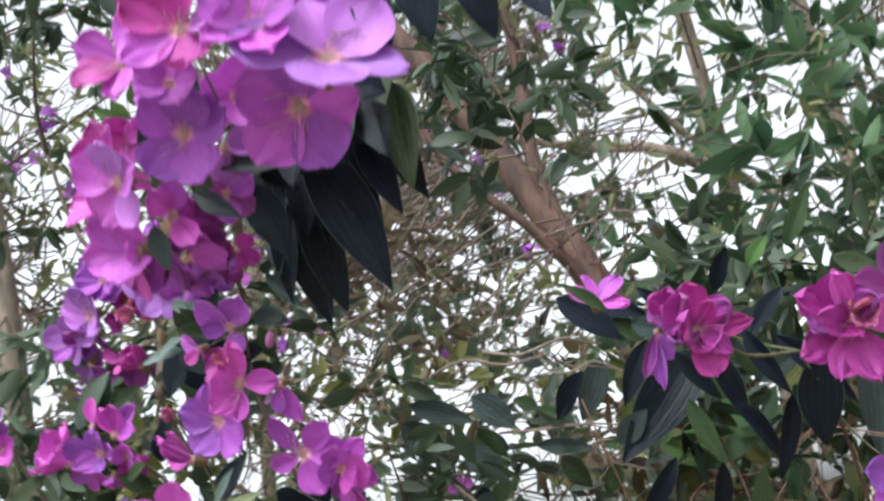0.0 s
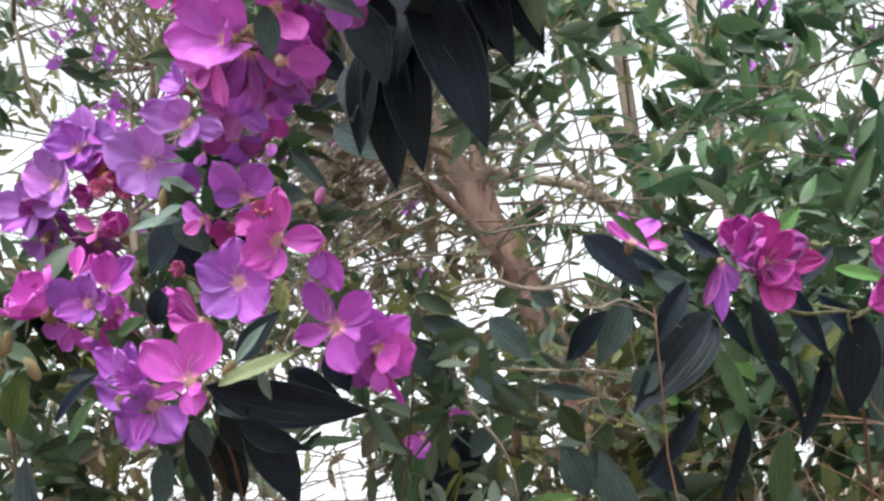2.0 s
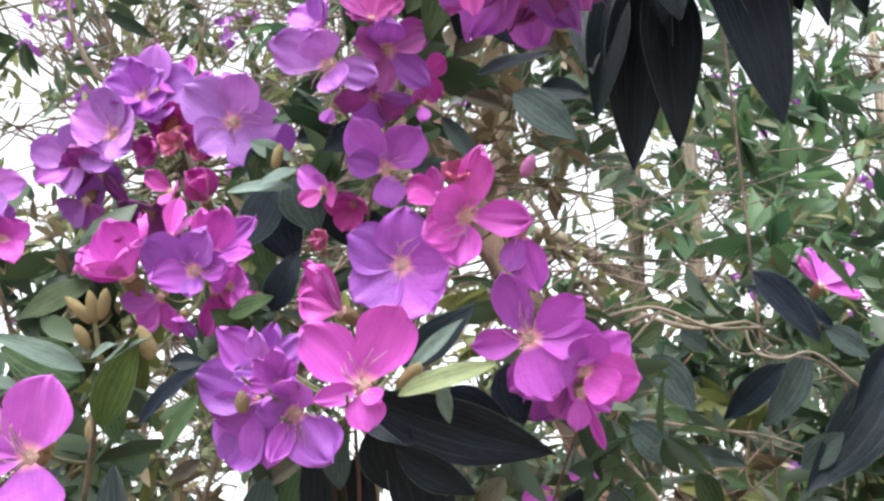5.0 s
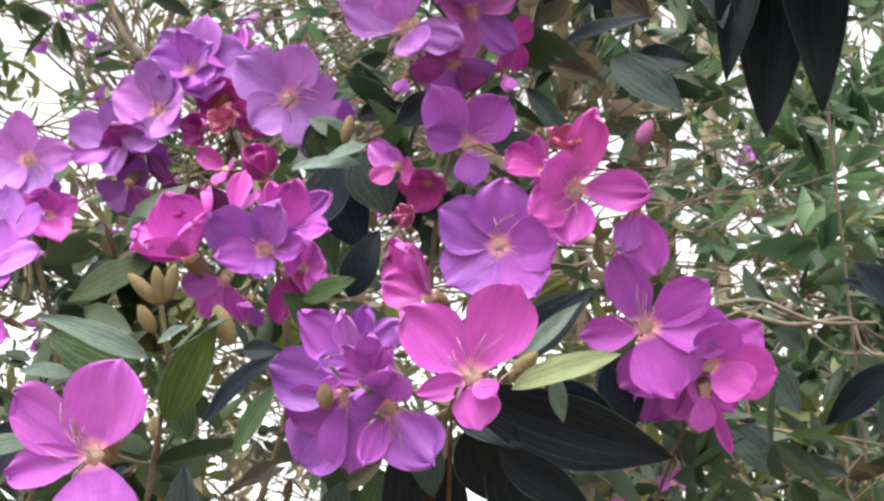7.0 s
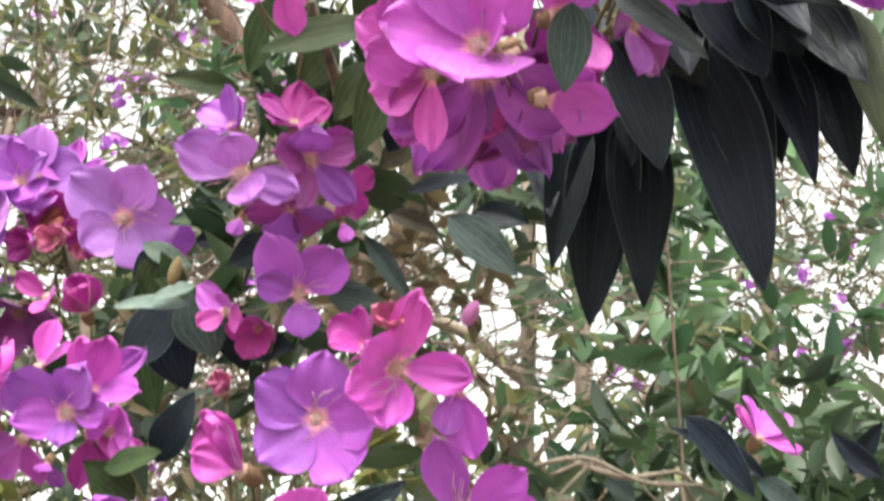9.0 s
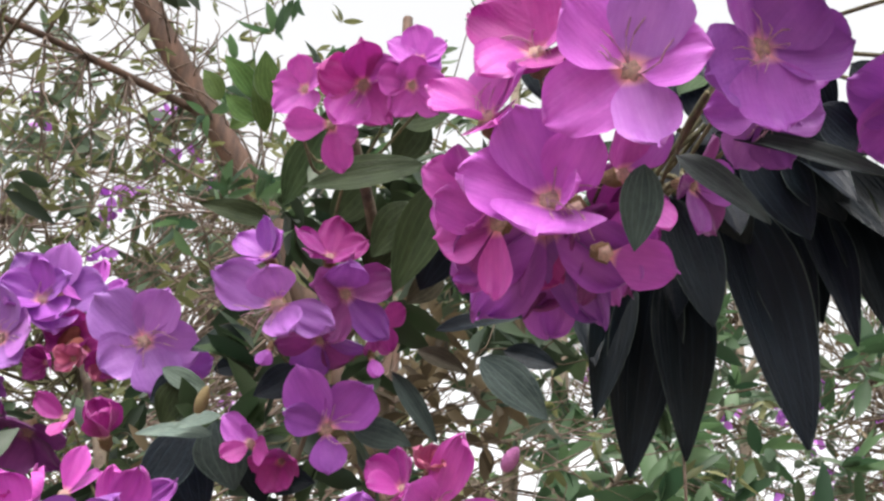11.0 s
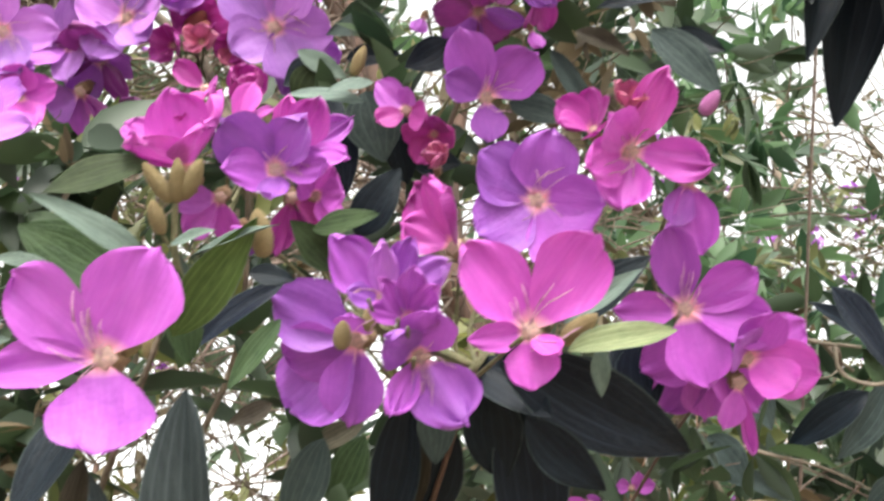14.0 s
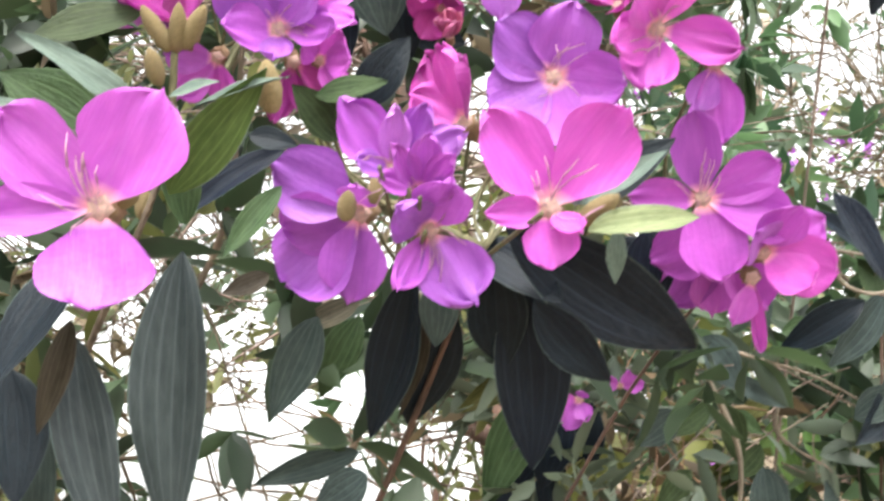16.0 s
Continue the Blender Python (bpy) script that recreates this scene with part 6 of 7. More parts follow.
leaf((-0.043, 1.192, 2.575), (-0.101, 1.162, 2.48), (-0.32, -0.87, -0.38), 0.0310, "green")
stem([(-0.145, 1.106, 2.415), (-0.143, 1.119, 2.411), (-0.154, 1.123, 2.389)], 0.0016, 0.0012, material=STEM_GREEN)
stem([(-0.127, 1.093, 2.426), (-0.126, 1.12, 2.419), (-0.124, 1.138, 2.408)], 0.0022, 0.0016, material=STEM_GREEN)
stem([(-0.165, 1.107, 2.426), (-0.139, 1.122, 2.425), (-0.12, 1.129, 2.423)], 0.0018, 0.0014, material=STEM_GREEN)
stem([(0.094, 1.692, 2.282), (0.116, 1.681, 2.271), (0.146, 1.668, 2.26), (0.183, 1.659, 2.264), (0.211, 1.662, 2.268), (0.238, 1.672, 2.258), (0.265, 1.68, 2.252)], 0.0032, 0.002, bush=SIDE, material=BARK_GREY)
stem([(0.163, 1.664, 2.262), (0.173, 1.668, 2.247), (0.202, 1.677, 2.236), (0.231, 1.681, 2.239), (0.248, 1.684, 2.25)], 0.0018, 0.0012, bush=SIDE, material=BARK_GREY)
leaf((0.065, 1.606, 2.208), (0.116, 1.612, 2.154), (-0.12, -0.98, 0.15), 0.0391, "grey", bush=SIDE)
leaf((0.392, 1.688, 2.212), (0.259, 1.614, 2.087), (0, -1, -0.04), 0.0719, bush=SIDE)
leaf((0.039, 1.614, 2.137), (0.087, 1.615, 2.099), (-0.21, -0.97, 0.07), 0.0372, "grey", bush=SIDE)
leaf((0.14, 1.721, 2.134), (0.216, 1.709, 2.115), (-0.21, -0.97, 0.07), 0.0219, "grey", bush=SIDE)
leaf((0.311, 1.67, 2.268), (0.367, 1.667, 2.239), (-0.21, -0.97, 0.07), 0.0317, "grey", bush=SIDE)
leaf((0.097, 1.734, 2.258), (0.134, 1.717, 2.282), (-0.21, -0.97, 0.07), 0.0293, "green", bush=SIDE)
leaf((0.143, 1.699, 2.266), (0.179, 1.698, 2.244), (-0.21, -0.97, 0.07), 0.0262, "grey", bush=SIDE)
leaf((0.173, 1.752, 2.115), (0.206, 1.762, 2.06), (-0.21, -0.97, 0.07), 0.0317, "green", bush=SIDE)
leaf((0.254, 1.795, 2.089), (0.229, 1.814, 2.05), (-0.21, -0.97, 0.07), 0.0343, "green", bush=SIDE)
leaf((0.334, 1.875, 2.117), (0.391, 1.881, 2.059), (-0.21, -0.97, 0.07), 0.0340, "fresh", bush=SIDE)
leaf((0.359, 1.863, 2.138), (0.324, 1.882, 2.103), (-0.21, -0.97, 0.07), 0.0281, "fresh", bush=SIDE)
leaf((0.062, 1.68, 2.082), (0.034, 1.698, 2.047), (-0.21, -0.97, 0.07), 0.0304, "grey", bush=SIDE)
leaf((0.091, 1.67, 2.092), (0.057, 1.689, 2.059), (-0.21, -0.97, 0.07), 0.0267, "green", bush=SIDE)
leaf((0.049, 1.808, 2.102), (0.037, 1.844, 2), (-0.21, -0.97, 0.07), 0.0524, bush=SIDE)
leaf((-0.083, 1.658, 2.088), (-0.11, 1.674, 2.055), (-0.21, -0.97, 0.07), 0.0232, "brown", bush=SIDE)
leaf((0.155, 1.671, 2.045), (0.179, 1.686, 1.98), (-0.21, -0.97, 0.07), 0.0425, "grey", bush=SIDE)
leaf((0.2, 1.714, 2.044), (0.215, 1.729, 1.99), (-0.21, -0.97, 0.07), 0.0317, "grey", bush=SIDE)
leaf((0.27, 1.707, 2.019), (0.321, 1.707, 1.981), (-0.21, -0.97, 0.07), 0.0380, bush=SIDE)
leaf((0.385, 1.745, 2.151), (0.433, 1.751, 2.098), (-0.21, -0.97, 0.07), 0.0247, "green", bush=SIDE)
leaf((0.281, 1.747, 2.219), (0.248, 1.758, 2.207), (-0.21, -0.97, 0.07), 0.0247, "green", bush=SIDE)
leaf((0.12, 1.734, 2.04), (0.097, 1.753, 1.999), (-0.21, -0.97, 0.07), 0.0254, "green", bush=SIDE)
leaf((0.154, 1.732, 2.19), (0.121, 1.733, 2.21), (-0.21, -0.97, 0.07), 0.0225, "green", bush=SIDE)
leaf((-0.022, 1.613, 2.216), (0.061, 1.616, 2.176), (-0.09, -0.99, 0.06), 0.0316, "grey", bush=SIDE)
leaf((-0.04, 1.642, 2.199), (0.013, 1.658, 2.131), (-0.09, -0.99, 0.06), 0.0437, "grey", bush=SIDE)
leaf((0.047, 1.712, 2.179), (0.096, 1.727, 2.115), (-0.09, -0.99, 0.06), 0.0383, "green", bush=SIDE)
leaf((0.437, 1.569, 2.135), (0.503, 1.551, 2.162), (-0.09, -0.99, 0.06), 0.0285, "grey", bush=SIDE)
leaf((0.466, 1.585, 2.236), (0.425, 1.607, 2.184), (-0.09, -0.99, 0.06), 0.0370, "grey", bush=SIDE)
leaf((0.476, 1.602, 2.178), (0.434, 1.599, 2.204), (-0.09, -0.99, 0.06), 0.0296, "green", bush=SIDE)
leaf((0.506, 1.502, 2.148), (0.491, 1.543, 2.032), (-0.09, -0.99, 0.06), 0.0549, bush=SIDE)
leaf((0.527, 1.6, 2.166), (0.472, 1.622, 2.122), (-0.09, -0.99, 0.06), 0.0325, "olive", bush=SIDE)
leaf((0.414, 1.647, 2.133), (0.379, 1.641, 2.165), (-0.09, -0.99, 0.06), 0.0300, "green", bush=SIDE)
leaf((0.416, 1.721, 2.166), (0.452, 1.735, 2.11), (-0.09, -0.99, 0.06), 0.0365, "fresh", bush=SIDE)
leaf((0.335, 1.703, 2.25), (0.29, 1.697, 2.285), (-0.09, -0.99, 0.06), 0.0349, "green", bush=SIDE)
leaf((0.25, 1.657, 2.104), (0.296, 1.639, 2.141), (-0.09, -0.99, 0.06), 0.0325, "grey", bush=SIDE)
stem([(0.019, 1.604, 2.247), (0.045, 1.596, 2.254), (0.074, 1.589, 2.254), (0.124, 1.584, 2.235), (0.179, 1.572, 2.234)], 0.0026, 0.0016, bush=SIDE, material=BARK_GREY)
stem([(0.074, 1.589, 2.254), (0.055, 1.6, 2.234), (0.041, 1.609, 2.218)], 0.0016, 0.001, bush=SIDE, material=BARK_GREY)
stem([(0.168, 1.594, 2.24), (0.178, 1.599, 2.216), (0.208, 1.595, 2.208), (0.24, 1.586, 2.213), (0.288, 1.586, 2.178)], 0.002, 0.0016, bush=SIDE, material=BARK_GREY)
stem([(0.017, 1.579, 2.095), (0.051, 1.584, 2.054), (0.066, 1.591, 2.022), (0.073, 1.603, 1.98)], 0.0026, 0.0016, bush=SIDE, material=BARK_GREY)
stem([(0.09, 1.702, 2.162), (0.158, 1.689, 2.151), (0.221, 1.678, 2.143), (0.29, 1.669, 2.121)], 0.0022, 0.0012, bush=SIDE, material=BARK_GREY)
stem([(0.227, 1.732, 2.138), (0.235, 1.744, 2.094), (0.308, 1.738, 2.061)], 0.0018, 0.001, bush=SIDE, material=BARK_GREY)
stem([(0.235, 1.744, 2.094), (0.279, 1.722, 2.131)], 0.0012, 0.0008, bush=SIDE, material=BARK_GREY)
bloom((-0.018, 1.043, 2.413), (-0.35, -0.69, -0.63), (0.27, -0.35, 0.9), 0.0420, "violet", petals=[(-95, 1.05, 1, 4), (-150, 1, 1, 4), (150, 1, 0.9, 8), (-30, 0.95, 0.9, 15)], other='orchid')
leaf((-0.029, 1.11, 2.461), (0.009, 1.111, 2.434), (-0.25, -0.96, -0.15), 0.0349)
leaf((-0.014, 1.091, 2.486), (0.025, 1.094, 2.456), (-0.25, -0.96, -0.15), 0.0384)
leaf((-0.047, 1.103, 2.486), (-0.014, 1.11, 2.452), (-0.25, -0.96, -0.15), 0.0349)
leaf((0.024, 1.102, 2.463), (0.063, 1.102, 2.438), (-0.25, -0.96, -0.15), 0.0354)
leaf((-0.079, 1.125, 2.467), (-0.042, 1.123, 2.446), (-0.25, -0.96, -0.15), 0.0314)
leaf((0.01, 1.086, 2.5), (0.05, 1.089, 2.469), (-0.25, -0.96, -0.15), 0.0354, "green")
leaf((-0.265, 1.49, 2.642), (-0.285, 1.539, 2.58), (-0.22, -0.87, -0.43), 0.0377, "green")
leaf((-0.146, 1.428, 2.577), (-0.19, 1.473, 2.532), (-0.22, -0.87, -0.43), 0.0410)
leaf((-0.138, 1.454, 2.552), (-0.159, 1.499, 2.496), (-0.22, -0.87, -0.43), 0.0466)
leaf((-0.216, 1.48, 2.593), (-0.243, 1.516, 2.553), (-0.22, -0.87, -0.43), 0.0370, "green")
leaf((-0.182, 1.435, 2.642), (-0.2, 1.467, 2.603), (-0.22, -0.87, -0.43), 0.0370, "green")
leaf((-0.191, 1.479, 2.562), (-0.204, 1.518, 2.511), (-0.22, -0.87, -0.43), 0.0418, "green")
leaf((-0.128, 1.486, 2.537), (-0.096, 1.499, 2.498), (-0.22, -0.87, -0.43), 0.0317)
leaf((-0.239, 1.47, 2.659), (-0.271, 1.499, 2.632), (-0.22, -0.87, -0.43), 0.0323, "green")
leaf((-0.323, 1.533, 2.666), (-0.357, 1.531, 2.687), (-0.22, -0.87, -0.43), 0.0222, "fresh")
leaf((-0.121, 1.54, 2.545), (-0.149, 1.568, 2.519), (-0.22, -0.87, -0.43), 0.0277, "brown")
leaf((-0.083, 1.53, 2.539), (-0.043, 1.533, 2.514), (-0.22, -0.87, -0.43), 0.0333, "brown")
leaf((0.385, 1.533, 2.191), (0.413, 1.556, 2.082), (-0.04, -0.99, 0.12), 0.0293, bush=SIDE)
leaf((0.427, 1.52, 2.201), (0.452, 1.51, 2.104), (-0.56, -0.81, -0.17), 0.0273, bush=SIDE)
leaf((0.462, 1.517, 2.183), (0.538, 1.528, 2.08), (-0.23, -0.96, 0.15), 0.0293, bush=SIDE)
leaf((0.336, 1.543, 2.196), (0.384, 1.558, 2.122), (-0.15, -0.96, 0.23), 0.0244, bush=SIDE)
leaf((0.309, 1.543, 2.219), (0.259, 1.553, 2.141), (-0.08, -0.98, -0.17), 0.0293, bush=SIDE)
leaf((0.368, 1.508, 2.297), (0.335, 1.525, 2.357), (0.22, -0.97, -0.06), 0.0215, "green", bush=SIDE)
leaf((0.352, 1.527, 2.243), (0.316, 1.545, 2.29), (-0.68, -0.71, -0.16), 0.0225, bush=SIDE)
leaf((0.485, 1.496, 2.237), (0.435, 1.52, 2.191), (-0.48, -0.88, 0.06), 0.0244, bush=SIDE)
leaf((0.501, 1.48, 2.283), (0.54, 1.442, 2.348), (-0.06, -0.94, 0.33), 0.0244, "green", bush=SIDE)
leaf((0.396, 1.551, 2.113), (0.459, 1.587, 2.03), (0.41, -0.91, 0.09), 0.0293, bush=SIDE)
leaf((0.466, 1.537, 2.107), (0.431, 1.591, 2.013), (0.34, -0.94, 0.03), 0.0293, bush=SIDE)
leaf((0.34, 1.559, 2.133), (0.364, 1.563, 2.043), (-0.11, -0.98, -0.18), 0.0244, "green", bush=SIDE)
leaf((0.268, 1.541, 2.265), (0.216, 1.516, 2.315), (0.17, -0.95, 0.27), 0.0195, "green", bush=SIDE)
leaf((0.31, 1.585, 2.066), (0.243, 1.625, 1.983), (0.11, -0.98, -0.15), 0.0264, bush=SIDE)
leaf((0.365, 1.577, 2.047), (0.331, 1.642, 1.949), (0.43, -0.88, -0.18), 0.0293, bush=SIDE)
leaf((0.414, 1.57, 2.029), (0.387, 1.606, 1.919), (-0.61, -0.79, 0), 0.0293, "green", bush=SIDE)
leaf((0.013, 1.834, 2.147), (-0.081, 1.839, 2.075), (-0.09, -0.99, 0.06), 0.0357, "olive", bush=SIDE)
leaf((0.369, 1.861, 2.137), (0.404, 1.87, 2.084), (-0.03, -0.99, 0.15), 0.0296, "fresh", bush=SIDE)
leaf((0.429, 1.875, 2.118), (0.402, 1.899, 2.062), (-0.03, -0.99, 0.15), 0.0330, "olive", bush=SIDE)
leaf((0.459, 1.877, 2.089), (0.494, 1.886, 2.038), (-0.03, -0.99, 0.15), 0.0330, "olive", bush=SIDE)
leaf((0.321, 1.865, 2.16), (0.294, 1.88, 2.132), (-0.03, -0.99, 0.15), 0.0251, "olive", bush=SIDE)
leaf((0.486, 1.853, 2.145), (0.451, 1.875, 2.103), (-0.03, -0.99, 0.15), 0.0285, "olive", bush=SIDE)
leaf((0.183, 1.781, 2.182), (0.149, 1.786, 2.193), (-0.03, -0.99, 0.15), 0.0192, "green", bush=SIDE)
leaf((0.242, 1.838, 2.131), (0.291, 1.834, 2.11), (-0.03, -0.99, 0.15), 0.0214, "green", bush=SIDE)
leaf((0.376, 1.905, 2.062), (0.353, 1.924, 2.02), (-0.03, -0.99, 0.15), 0.0300, "olive", bush=SIDE)
stem([(0.038, 1.612, 2.242), (0.083, 1.618, 2.259), (0.106, 1.587, 2.238), (0.184, 1.611, 2.244)], 0.0016, 0.001, bush=SIDE, material=TWIG_PALE)
stem([(0.179, 1.602, 2.241), (0.208, 1.623, 2.221), (0.24, 1.588, 2.206), (0.321, 1.621, 2.18)], 0.0016, 0.001, bush=SIDE, material=TWIG_PALE)
stem([(0.115, 1.697, 2.157), (0.199, 1.702, 2.15), (0.284, 1.663, 2.112)], 0.0014, 0.0008, bush=SIDE, material=TWIG_PALE)
stem([(0.215, 1.745, 2.106), (0.259, 1.743, 2.148), (0.285, 1.698, 2.167)], 0.0012, 0.0007, bush=SIDE, material=TWIG_PALE)
stem([(0.22, 1.733, 2.139), (0.247, 1.762, 2.096), (0.289, 1.73, 2.065), (0.328, 1.771, 2.045)], 0.0014, 0.0008, bush=SIDE, material=TWIG_PALE)
stem([(0.281, 1.794, 2.074), (0.346, 1.802, 2.069), (0.428, 1.746, 2.085)], 0.0012, 0.0007, bush=SIDE, material=TWIG_PALE)
stem([(0.149, 1.717, 2.14), (0.242, 1.721, 2.129)], 0.001, 0.0006, bush=SIDE, material=TWIG_PALE)
stem([(0.344, 1.714, 2.109), (0.413, 1.709, 2.144)], 0.001, 0.0006, bush=SIDE, material=TWIG_PALE)
stem([(0.199, 1.798, 2.054), (0.273, 1.783, 2.115)], 0.0012, 0.0007, bush=SIDE, material=TWIG_PALE)
stem([(-0.002, 1.6, 2.142), (0.026, 1.623, 2.118), (0.03, 1.599, 2.09), (0.041, 1.644, 2.075)], 0.0014, 0.0008, bush=SIDE, material=TWIG_PALE)
stem([(0.02, 1.594, 2.144), (0.018, 1.625, 2.118)], 0.001, 0.0006, bush=SIDE, material=TWIG_PALE)
stem([(0.331, 1.757, 2.153), (0.324, 1.792, 2.117), (0.317, 1.78, 2.06)], 0.0012, 0.0007, bush=SIDE, material=TWIG_PALE)
stem([(0.384, 1.737, 2.178), (0.378, 1.78, 2.116), (0.37, 1.772, 2.046)], 0.0012, 0.0007, bush=SIDE, material=TWIG_PALE)
stem([(-0.01, 1.631, 2.119), (0.037, 1.644, 2.111), (0.065, 1.604, 2.115)], 0.001, 0.0006, bush=SIDE, material=TWIG_PALE)
leaf((-0.074, 1.185, 2.468), (-0.024, 1.196, 2.406), (-0.21, -0.85, -0.48), 0.0427)
leaf((-0.042, 1.169, 2.475), (0.008, 1.182, 2.409), (-0.21, -0.85, -0.48), 0.0466)
leaf((-0.011, 1.154, 2.481), (0.029, 1.166, 2.421), (-0.21, -0.85, -0.48), 0.0466)
leaf((-0.09, 1.194, 2.463), (-0.059, 1.211, 2.403), (-0.21, -0.85, -0.48), 0.0349)
leaf((-0.06, 1.17, 2.483), (-0.013, 1.169, 2.441), (-0.21, -0.85, -0.48), 0.0427)
leaf((-0.353, 1.617, 2.745), (-0.377, 1.606, 2.774), (-0.27, -0.93, -0.26), 0.0219, "fresh")
leaf((-0.337, 1.603, 2.757), (-0.329, 1.582, 2.784), (-0.27, -0.93, -0.26), 0.0207, "fresh")
leaf((-0.337, 1.627, 2.72), (-0.316, 1.604, 2.743), (-0.27, -0.93, -0.26), 0.0182, "fresh")
leaf((-0.299, 1.608, 2.729), (-0.332, 1.601, 2.757), (-0.27, -0.93, -0.26), 0.0219, "green")
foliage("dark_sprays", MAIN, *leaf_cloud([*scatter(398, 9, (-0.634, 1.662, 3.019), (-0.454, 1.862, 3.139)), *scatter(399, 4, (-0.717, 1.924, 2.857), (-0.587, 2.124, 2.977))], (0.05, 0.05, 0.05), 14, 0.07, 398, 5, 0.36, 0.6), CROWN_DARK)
# Inner clumps use the darkest crown colour as painted shade behind the flowers.
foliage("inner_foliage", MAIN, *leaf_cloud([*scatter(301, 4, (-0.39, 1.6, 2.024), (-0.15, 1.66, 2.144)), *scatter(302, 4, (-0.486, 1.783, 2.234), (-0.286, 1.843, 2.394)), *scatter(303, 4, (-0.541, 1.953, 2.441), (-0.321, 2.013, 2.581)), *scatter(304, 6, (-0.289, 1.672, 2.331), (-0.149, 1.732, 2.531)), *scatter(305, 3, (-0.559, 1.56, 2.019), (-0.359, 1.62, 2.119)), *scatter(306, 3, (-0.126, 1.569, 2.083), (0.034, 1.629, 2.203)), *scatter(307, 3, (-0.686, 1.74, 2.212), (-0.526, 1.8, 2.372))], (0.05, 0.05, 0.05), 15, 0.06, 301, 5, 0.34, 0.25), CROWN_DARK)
foliage("lower_foliage", MAIN, *leaf_cloud([*scatter(330, 26, (-1, 1.85, 1.45), (-0.45, 2.5, 2)), *scatter(331, 16, (-0.45, 1.85, 1.45), (0.25, 2.5, 1.88)), *scatter(332, 6, (0, 2.2, 1.8), (0.35, 2.8, 2.3))], (0.05, 0.05, 0.05), 20, 0.06, 330, 5, 0.34, 0.25), CROWN_GREY)
foliage("twig_foliage", MAIN, *leaf_cloud([*scatter(336, 44, (-0.9, 2.2, 1.7), (-0.32, 2.8, 2.25)), *scatter(337, 14, (0.02, 2.2, 1.8), (0.4, 2.9, 2.32)), *scatter(338, 9, (-0.3, 1.9, 1.75), (0, 2.6, 1.97))], (0.05, 0.05, 0.05), 16, 0.045, 336, 5, 0.28, 0.25), CROWN_OLIVE)
foliage("dry_foliage", MAIN, *leaf_cloud([*scatter(380, 34, (-1, 1.8, 1.5), (-0.45, 2.4, 2.15)), *scatter(381, 22, (-0.45, 1.8, 1.5), (0.15, 2.4, 1.88))], (0.05, 0.05, 0.05), 18, 0.05, 380, 6, 0.25, 0.25), CROWN_DRY)
foliage("dry_foliage", SIDE, *leaf_cloud([*scatter(390, 40, (0.15, 1.8, 1.5), (1.2, 2.4, 2.2))], (0.05, 0.05, 0.05), 18, 0.042, 390, 6, 0.25, 0.25), CROWN_DRY)
# Shade deep in the side bush is likewise given by the dark leaf colour.
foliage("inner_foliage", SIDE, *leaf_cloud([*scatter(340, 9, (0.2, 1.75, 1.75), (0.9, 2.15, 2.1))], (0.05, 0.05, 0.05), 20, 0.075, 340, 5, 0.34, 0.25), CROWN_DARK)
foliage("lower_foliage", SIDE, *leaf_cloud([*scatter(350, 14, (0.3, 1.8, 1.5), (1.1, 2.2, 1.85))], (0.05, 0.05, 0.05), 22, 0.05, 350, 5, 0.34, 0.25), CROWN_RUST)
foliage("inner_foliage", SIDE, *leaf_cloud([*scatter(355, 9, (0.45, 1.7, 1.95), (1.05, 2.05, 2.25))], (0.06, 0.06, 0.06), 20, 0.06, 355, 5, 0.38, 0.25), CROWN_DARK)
foliage("broad_foliage", SIDE, *leaf_cloud([*scatter(356, 20, (0.4, 1.8, 1.7), (1.15, 2.35, 2.35))], (0.05, 0.05, 0.05), 12, 0.085, 356, 5, 0.4, 0.25), CROWN_GREEN)
foliage("broad_foliage", SIDE, *leaf_cloud([*scatter(357, 30, (0.2, 1.9, 1.6), (1.1, 2.4, 2.28))], (0.05, 0.05, 0.05), 14, 0.06, 357, 5, 0.42, 0.25), CROWN_YELLOW)
foliage("dry_foliage", MAIN, *leaf_cloud([*scatter(395, 26, (-0.65, 2.5, 1.7), (-0.2, 3, 2.25)), *scatter(396, 7, (-0.62, 1.85, 1.9), (-0.4, 2.2, 2.12))], (0.05, 0.05, 0.05), 16, 0.05, 395, 6, 0.26, 0.25), CROWN_DRY)
foliage("twig_foliage", MAIN, *leaf_cloud([*scatter(396, 24, (-0.65, 2.6, 1.7), (-0.2, 3, 2.3))], (0.05, 0.05, 0.05), 16, 0.05, 396, 5, 0.3, 0.25), CROWN_GREY)
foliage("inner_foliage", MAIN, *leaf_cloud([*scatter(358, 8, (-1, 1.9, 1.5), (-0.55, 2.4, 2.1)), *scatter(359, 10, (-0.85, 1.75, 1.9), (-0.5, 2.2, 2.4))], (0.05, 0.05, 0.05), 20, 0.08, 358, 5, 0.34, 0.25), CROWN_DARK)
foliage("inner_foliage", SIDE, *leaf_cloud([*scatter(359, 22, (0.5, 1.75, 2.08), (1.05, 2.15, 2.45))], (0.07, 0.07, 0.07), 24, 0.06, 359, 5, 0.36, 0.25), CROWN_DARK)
foliage("low_sprays", SIDE, *leaf_cloud([*scatter(370, 18, (0.05, 1.75, 1.45), (1, 2.3, 1.95)), *scatter(371, 16, (0.12, 1.95, 1.8), (0.8, 2.4, 2.2))], (0.05, 0.05, 0.05), 18, 0.055, 370, 5, 0.42, 0.25), CROWN_YELLOW)
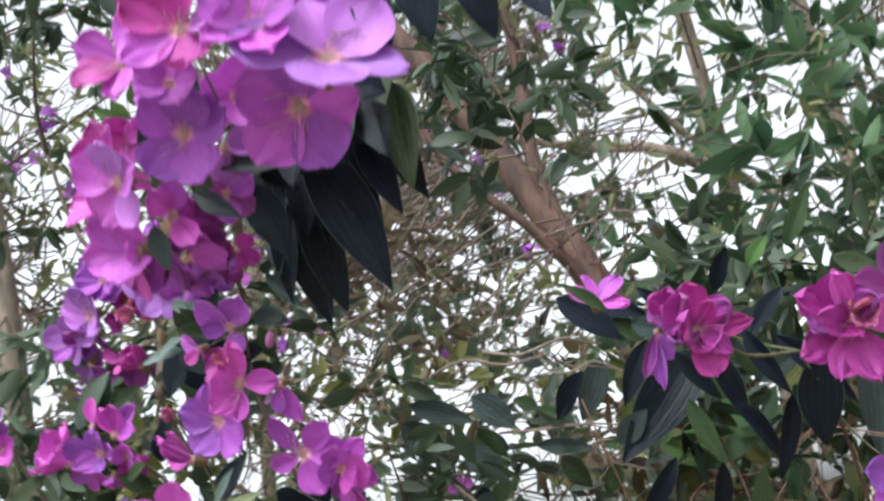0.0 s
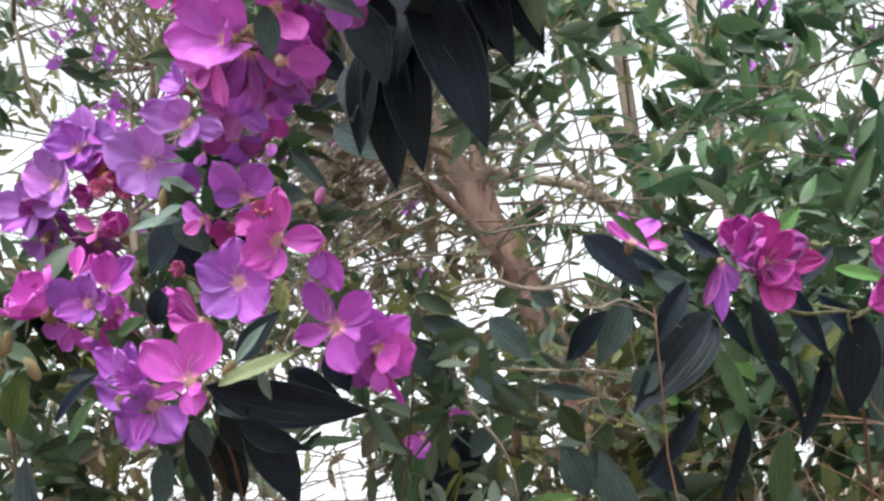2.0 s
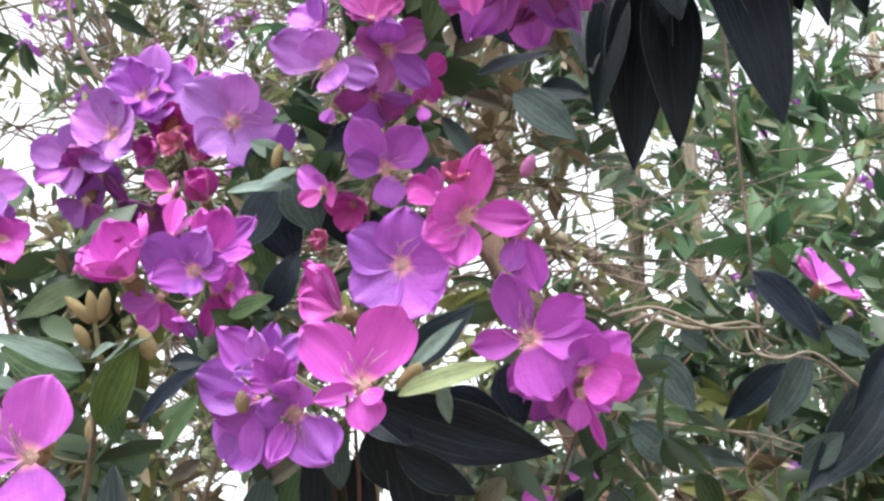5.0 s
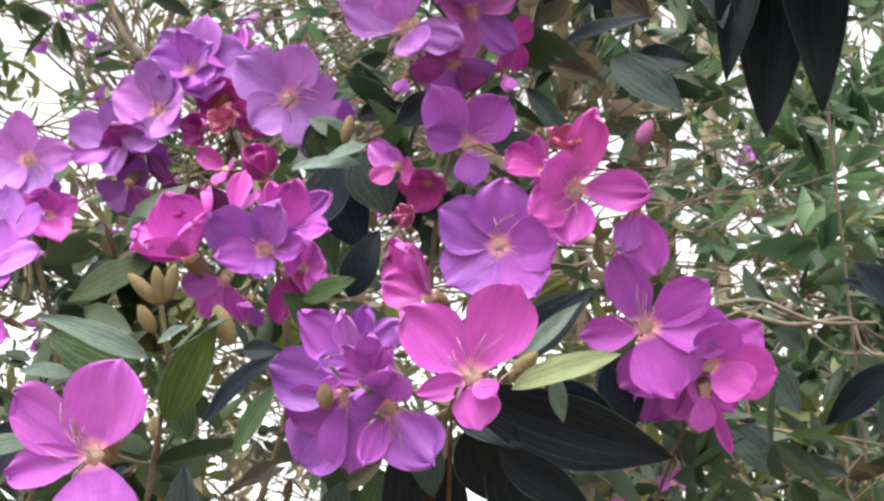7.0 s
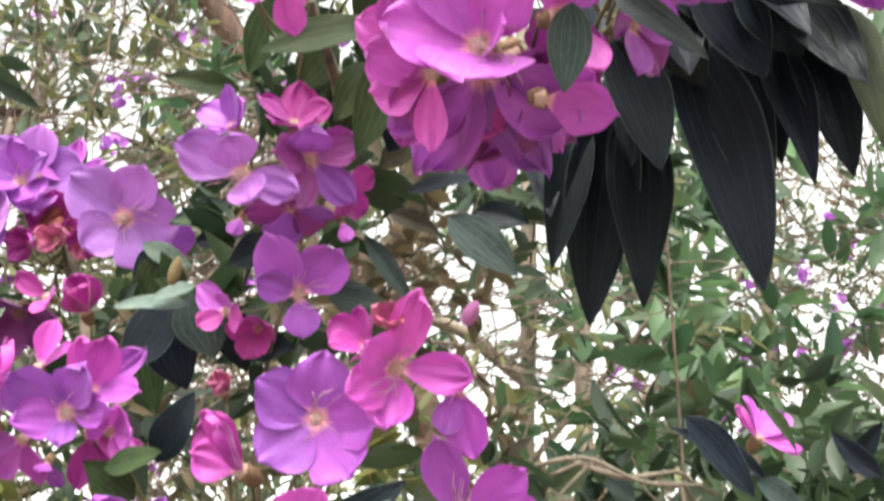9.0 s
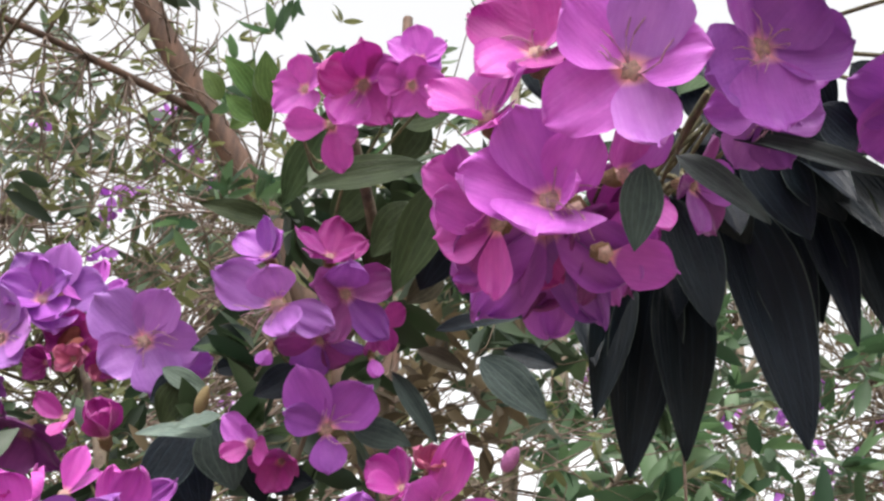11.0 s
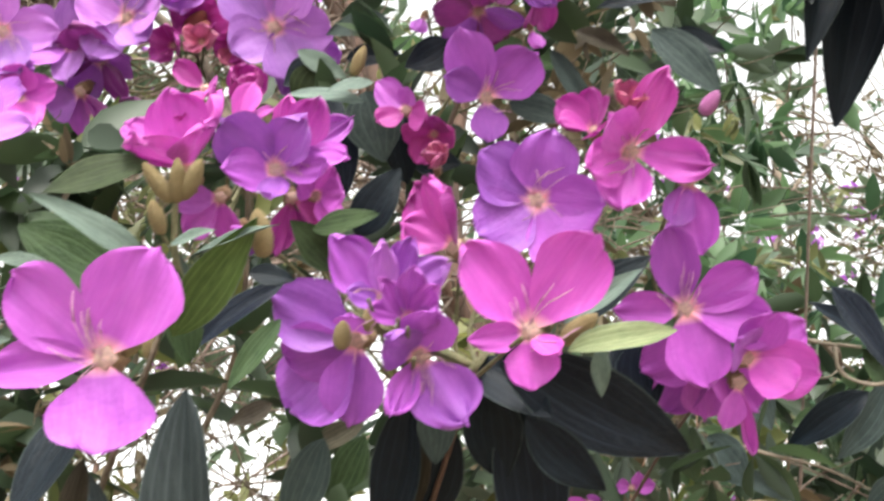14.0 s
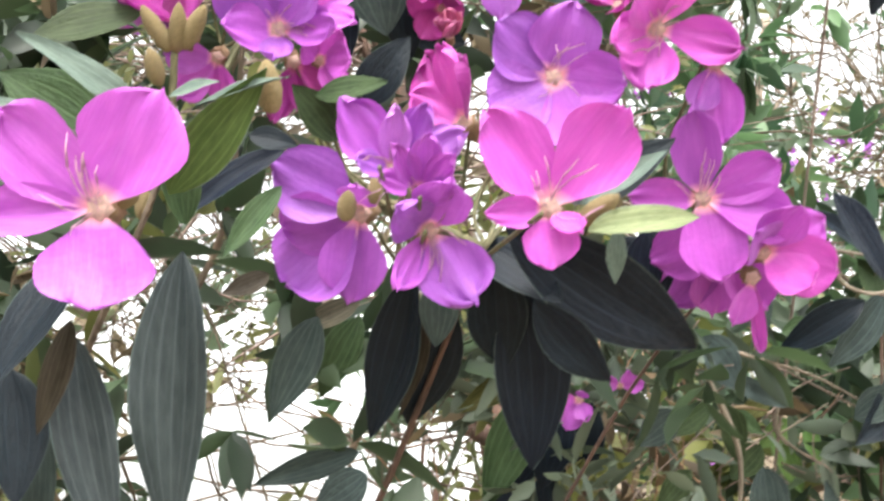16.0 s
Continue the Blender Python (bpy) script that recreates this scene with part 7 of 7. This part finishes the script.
twigs("brushwood", SIDE, scatter(361, 100, (0.05, 1.7, 1.5), (1.05, 2.3, 2.15)), [(0.68, 1.95, 1.1), (0.5, 2.05, 1.4), (0.85, 2.0, 1.5), (0.3, 2.0, 1.5)], 0.0022, BARK_WARM, 362)
twigs("brushwood", MAIN, scatter(363, 60, (-0.85, 1.75, 1.5), (0.1, 2.2, 2.1)), [(-0.28, 1.9, 1.0), (-0.5, 1.95, 1.4), (-0.1, 1.95, 1.4)], 0.0026, TWIG, 364)
twigs("brushwood", MAIN, scatter(365, 70, (-0.62, 1.9, 1.95), (0.08, 2.2, 2.42)), scatter(366, 40, (-0.6, 1.9, 1.95), (0.05, 2.15, 2.4)), 0.0011, TWIG, 366, kinks=3)
foliage("dry_foliage", MAIN, *leaf_cloud([*scatter(367, 14, (-0.62, 1.65, 2.08), (-0.38, 2, 2.3)), *scatter(368, 10, (-0.1, 1.7, 2.05), (0.1, 2.1, 2.35)), *scatter(369, 10, (-0.4, 1.75, 2.22), (-0.1, 2.1, 2.4))], (0.05, 0.05, 0.05), 14, 0.035, 367, 6, 0.28, 0.25), CROWN_DRY)
foliage("twig_foliage", MAIN, *leaf_cloud([*scatter(368, 10, (-0.62, 1.65, 2), (-0.38, 2.1, 2.3)), *scatter(369, 9, (-0.1, 1.7, 2.05), (0.12, 2.1, 2.35))], (0.05, 0.05, 0.05), 12, 0.05, 368, 5, 0.36, 0.25), CROWN_YELLOW)
foliage("sage_foliage", SIDE, *leaf_cloud([*scatter(410, 5, (0.1, 1.72, 2.08), (0.5, 1.95, 2.28)), *scatter(411, 16, (-0.08, 1.72, 1.95), (0.15, 2.0, 2.2))], (0.05, 0.05, 0.05), 16, 0.05, 410, 4, 0.34, 0.3), CROWN_SAGE)
foliage("dry_foliage", MAIN, *leaf_cloud(scatter(412, 16, (-0.14, 1.66, 2.46), (0.02, 1.9, 2.68)), (0.035, 0.035, 0.035), 16, 0.034, 412, 5, 0.42, 0.4), CROWN_DRY)
twigs("brushwood", MAIN, scatter(414, 26, (-0.15, 1.66, 2.44), (0.04, 1.9, 2.7)), scatter(415, 10, (-0.12, 1.7, 2.4), (0.0, 1.9, 2.5)), 0.0012, TWIG, 416)
foliage("dark_sprays", MAIN, *leaf_cloud(scatter(420, 22, (-0.25, 1.533, 2.62), (-0.043, 1.65, 2.666)), (0.04, 0.04, 0.04), 14, 0.05, 420, 5, 0.36, 0.3), CROWN_DARK)
foliage("rusty_foliage", SIDE, *leaf_cloud([*scatter(430, 34, (0.1, 1.8, 1.75), (0.9, 2.2, 2.12))], (0.05, 0.05, 0.05), 18, 0.045, 430, 5, 0.36, 0.3), CROWN_RUST)
twigs("brushwood", SIDE, scatter(432, 60, (0.05, 1.75, 1.75), (0.8, 2.15, 2.15)), scatter(433, 24, (0.1, 1.8, 1.7), (0.8, 2.1, 2.1)), 0.0016, BARK_WARM, 434)
foliage("dark_sprays", MAIN, *leaf_cloud(scatter(440, 22, (0.015, 1.85, 2.683), (0.348, 2.315, 3.041)), (0.06, 0.06, 0.06), 14, 0.075, 440, 5, 0.34, 0.3), CROWN_DARK)
twigs("brushwood", SIDE, scatter(442, 50, (0.1, 1.75, 1.95), (0.65, 2.1, 2.2)), scatter(443, 24, (0.1, 1.8, 1.9), (0.7, 2.1, 2.15)), 0.0012, TWIG_PALE, 444)
foliage("dark_sprays", SIDE, *leaf_cloud(scatter(450, 24, (0.49, 2.02, 2.2), (1.12, 2.48, 2.48)), (0.07, 0.07, 0.07), 20, 0.085, 450, 5, 0.34, 0.3), CROWN_DARK)
twigs("brushwood", MAIN, scatter(452, 50, (-0.75, 1.85, 1.65), (0.1, 2.5, 2.02)), scatter(453, 20, (-0.7, 1.9, 1.6), (0.05, 2.4, 1.95)), 0.0016, TWIG, 454)
foliage("green_sprays", MAIN, *leaf_cloud(scatter(460, 9, (-0.33, 2.13, 3.12), (-0.11, 2.52, 3.53)), (0.05, 0.05, 0.05), 12, 0.06, 460, 5, 0.34, 0.2), CROWN_GREEN)
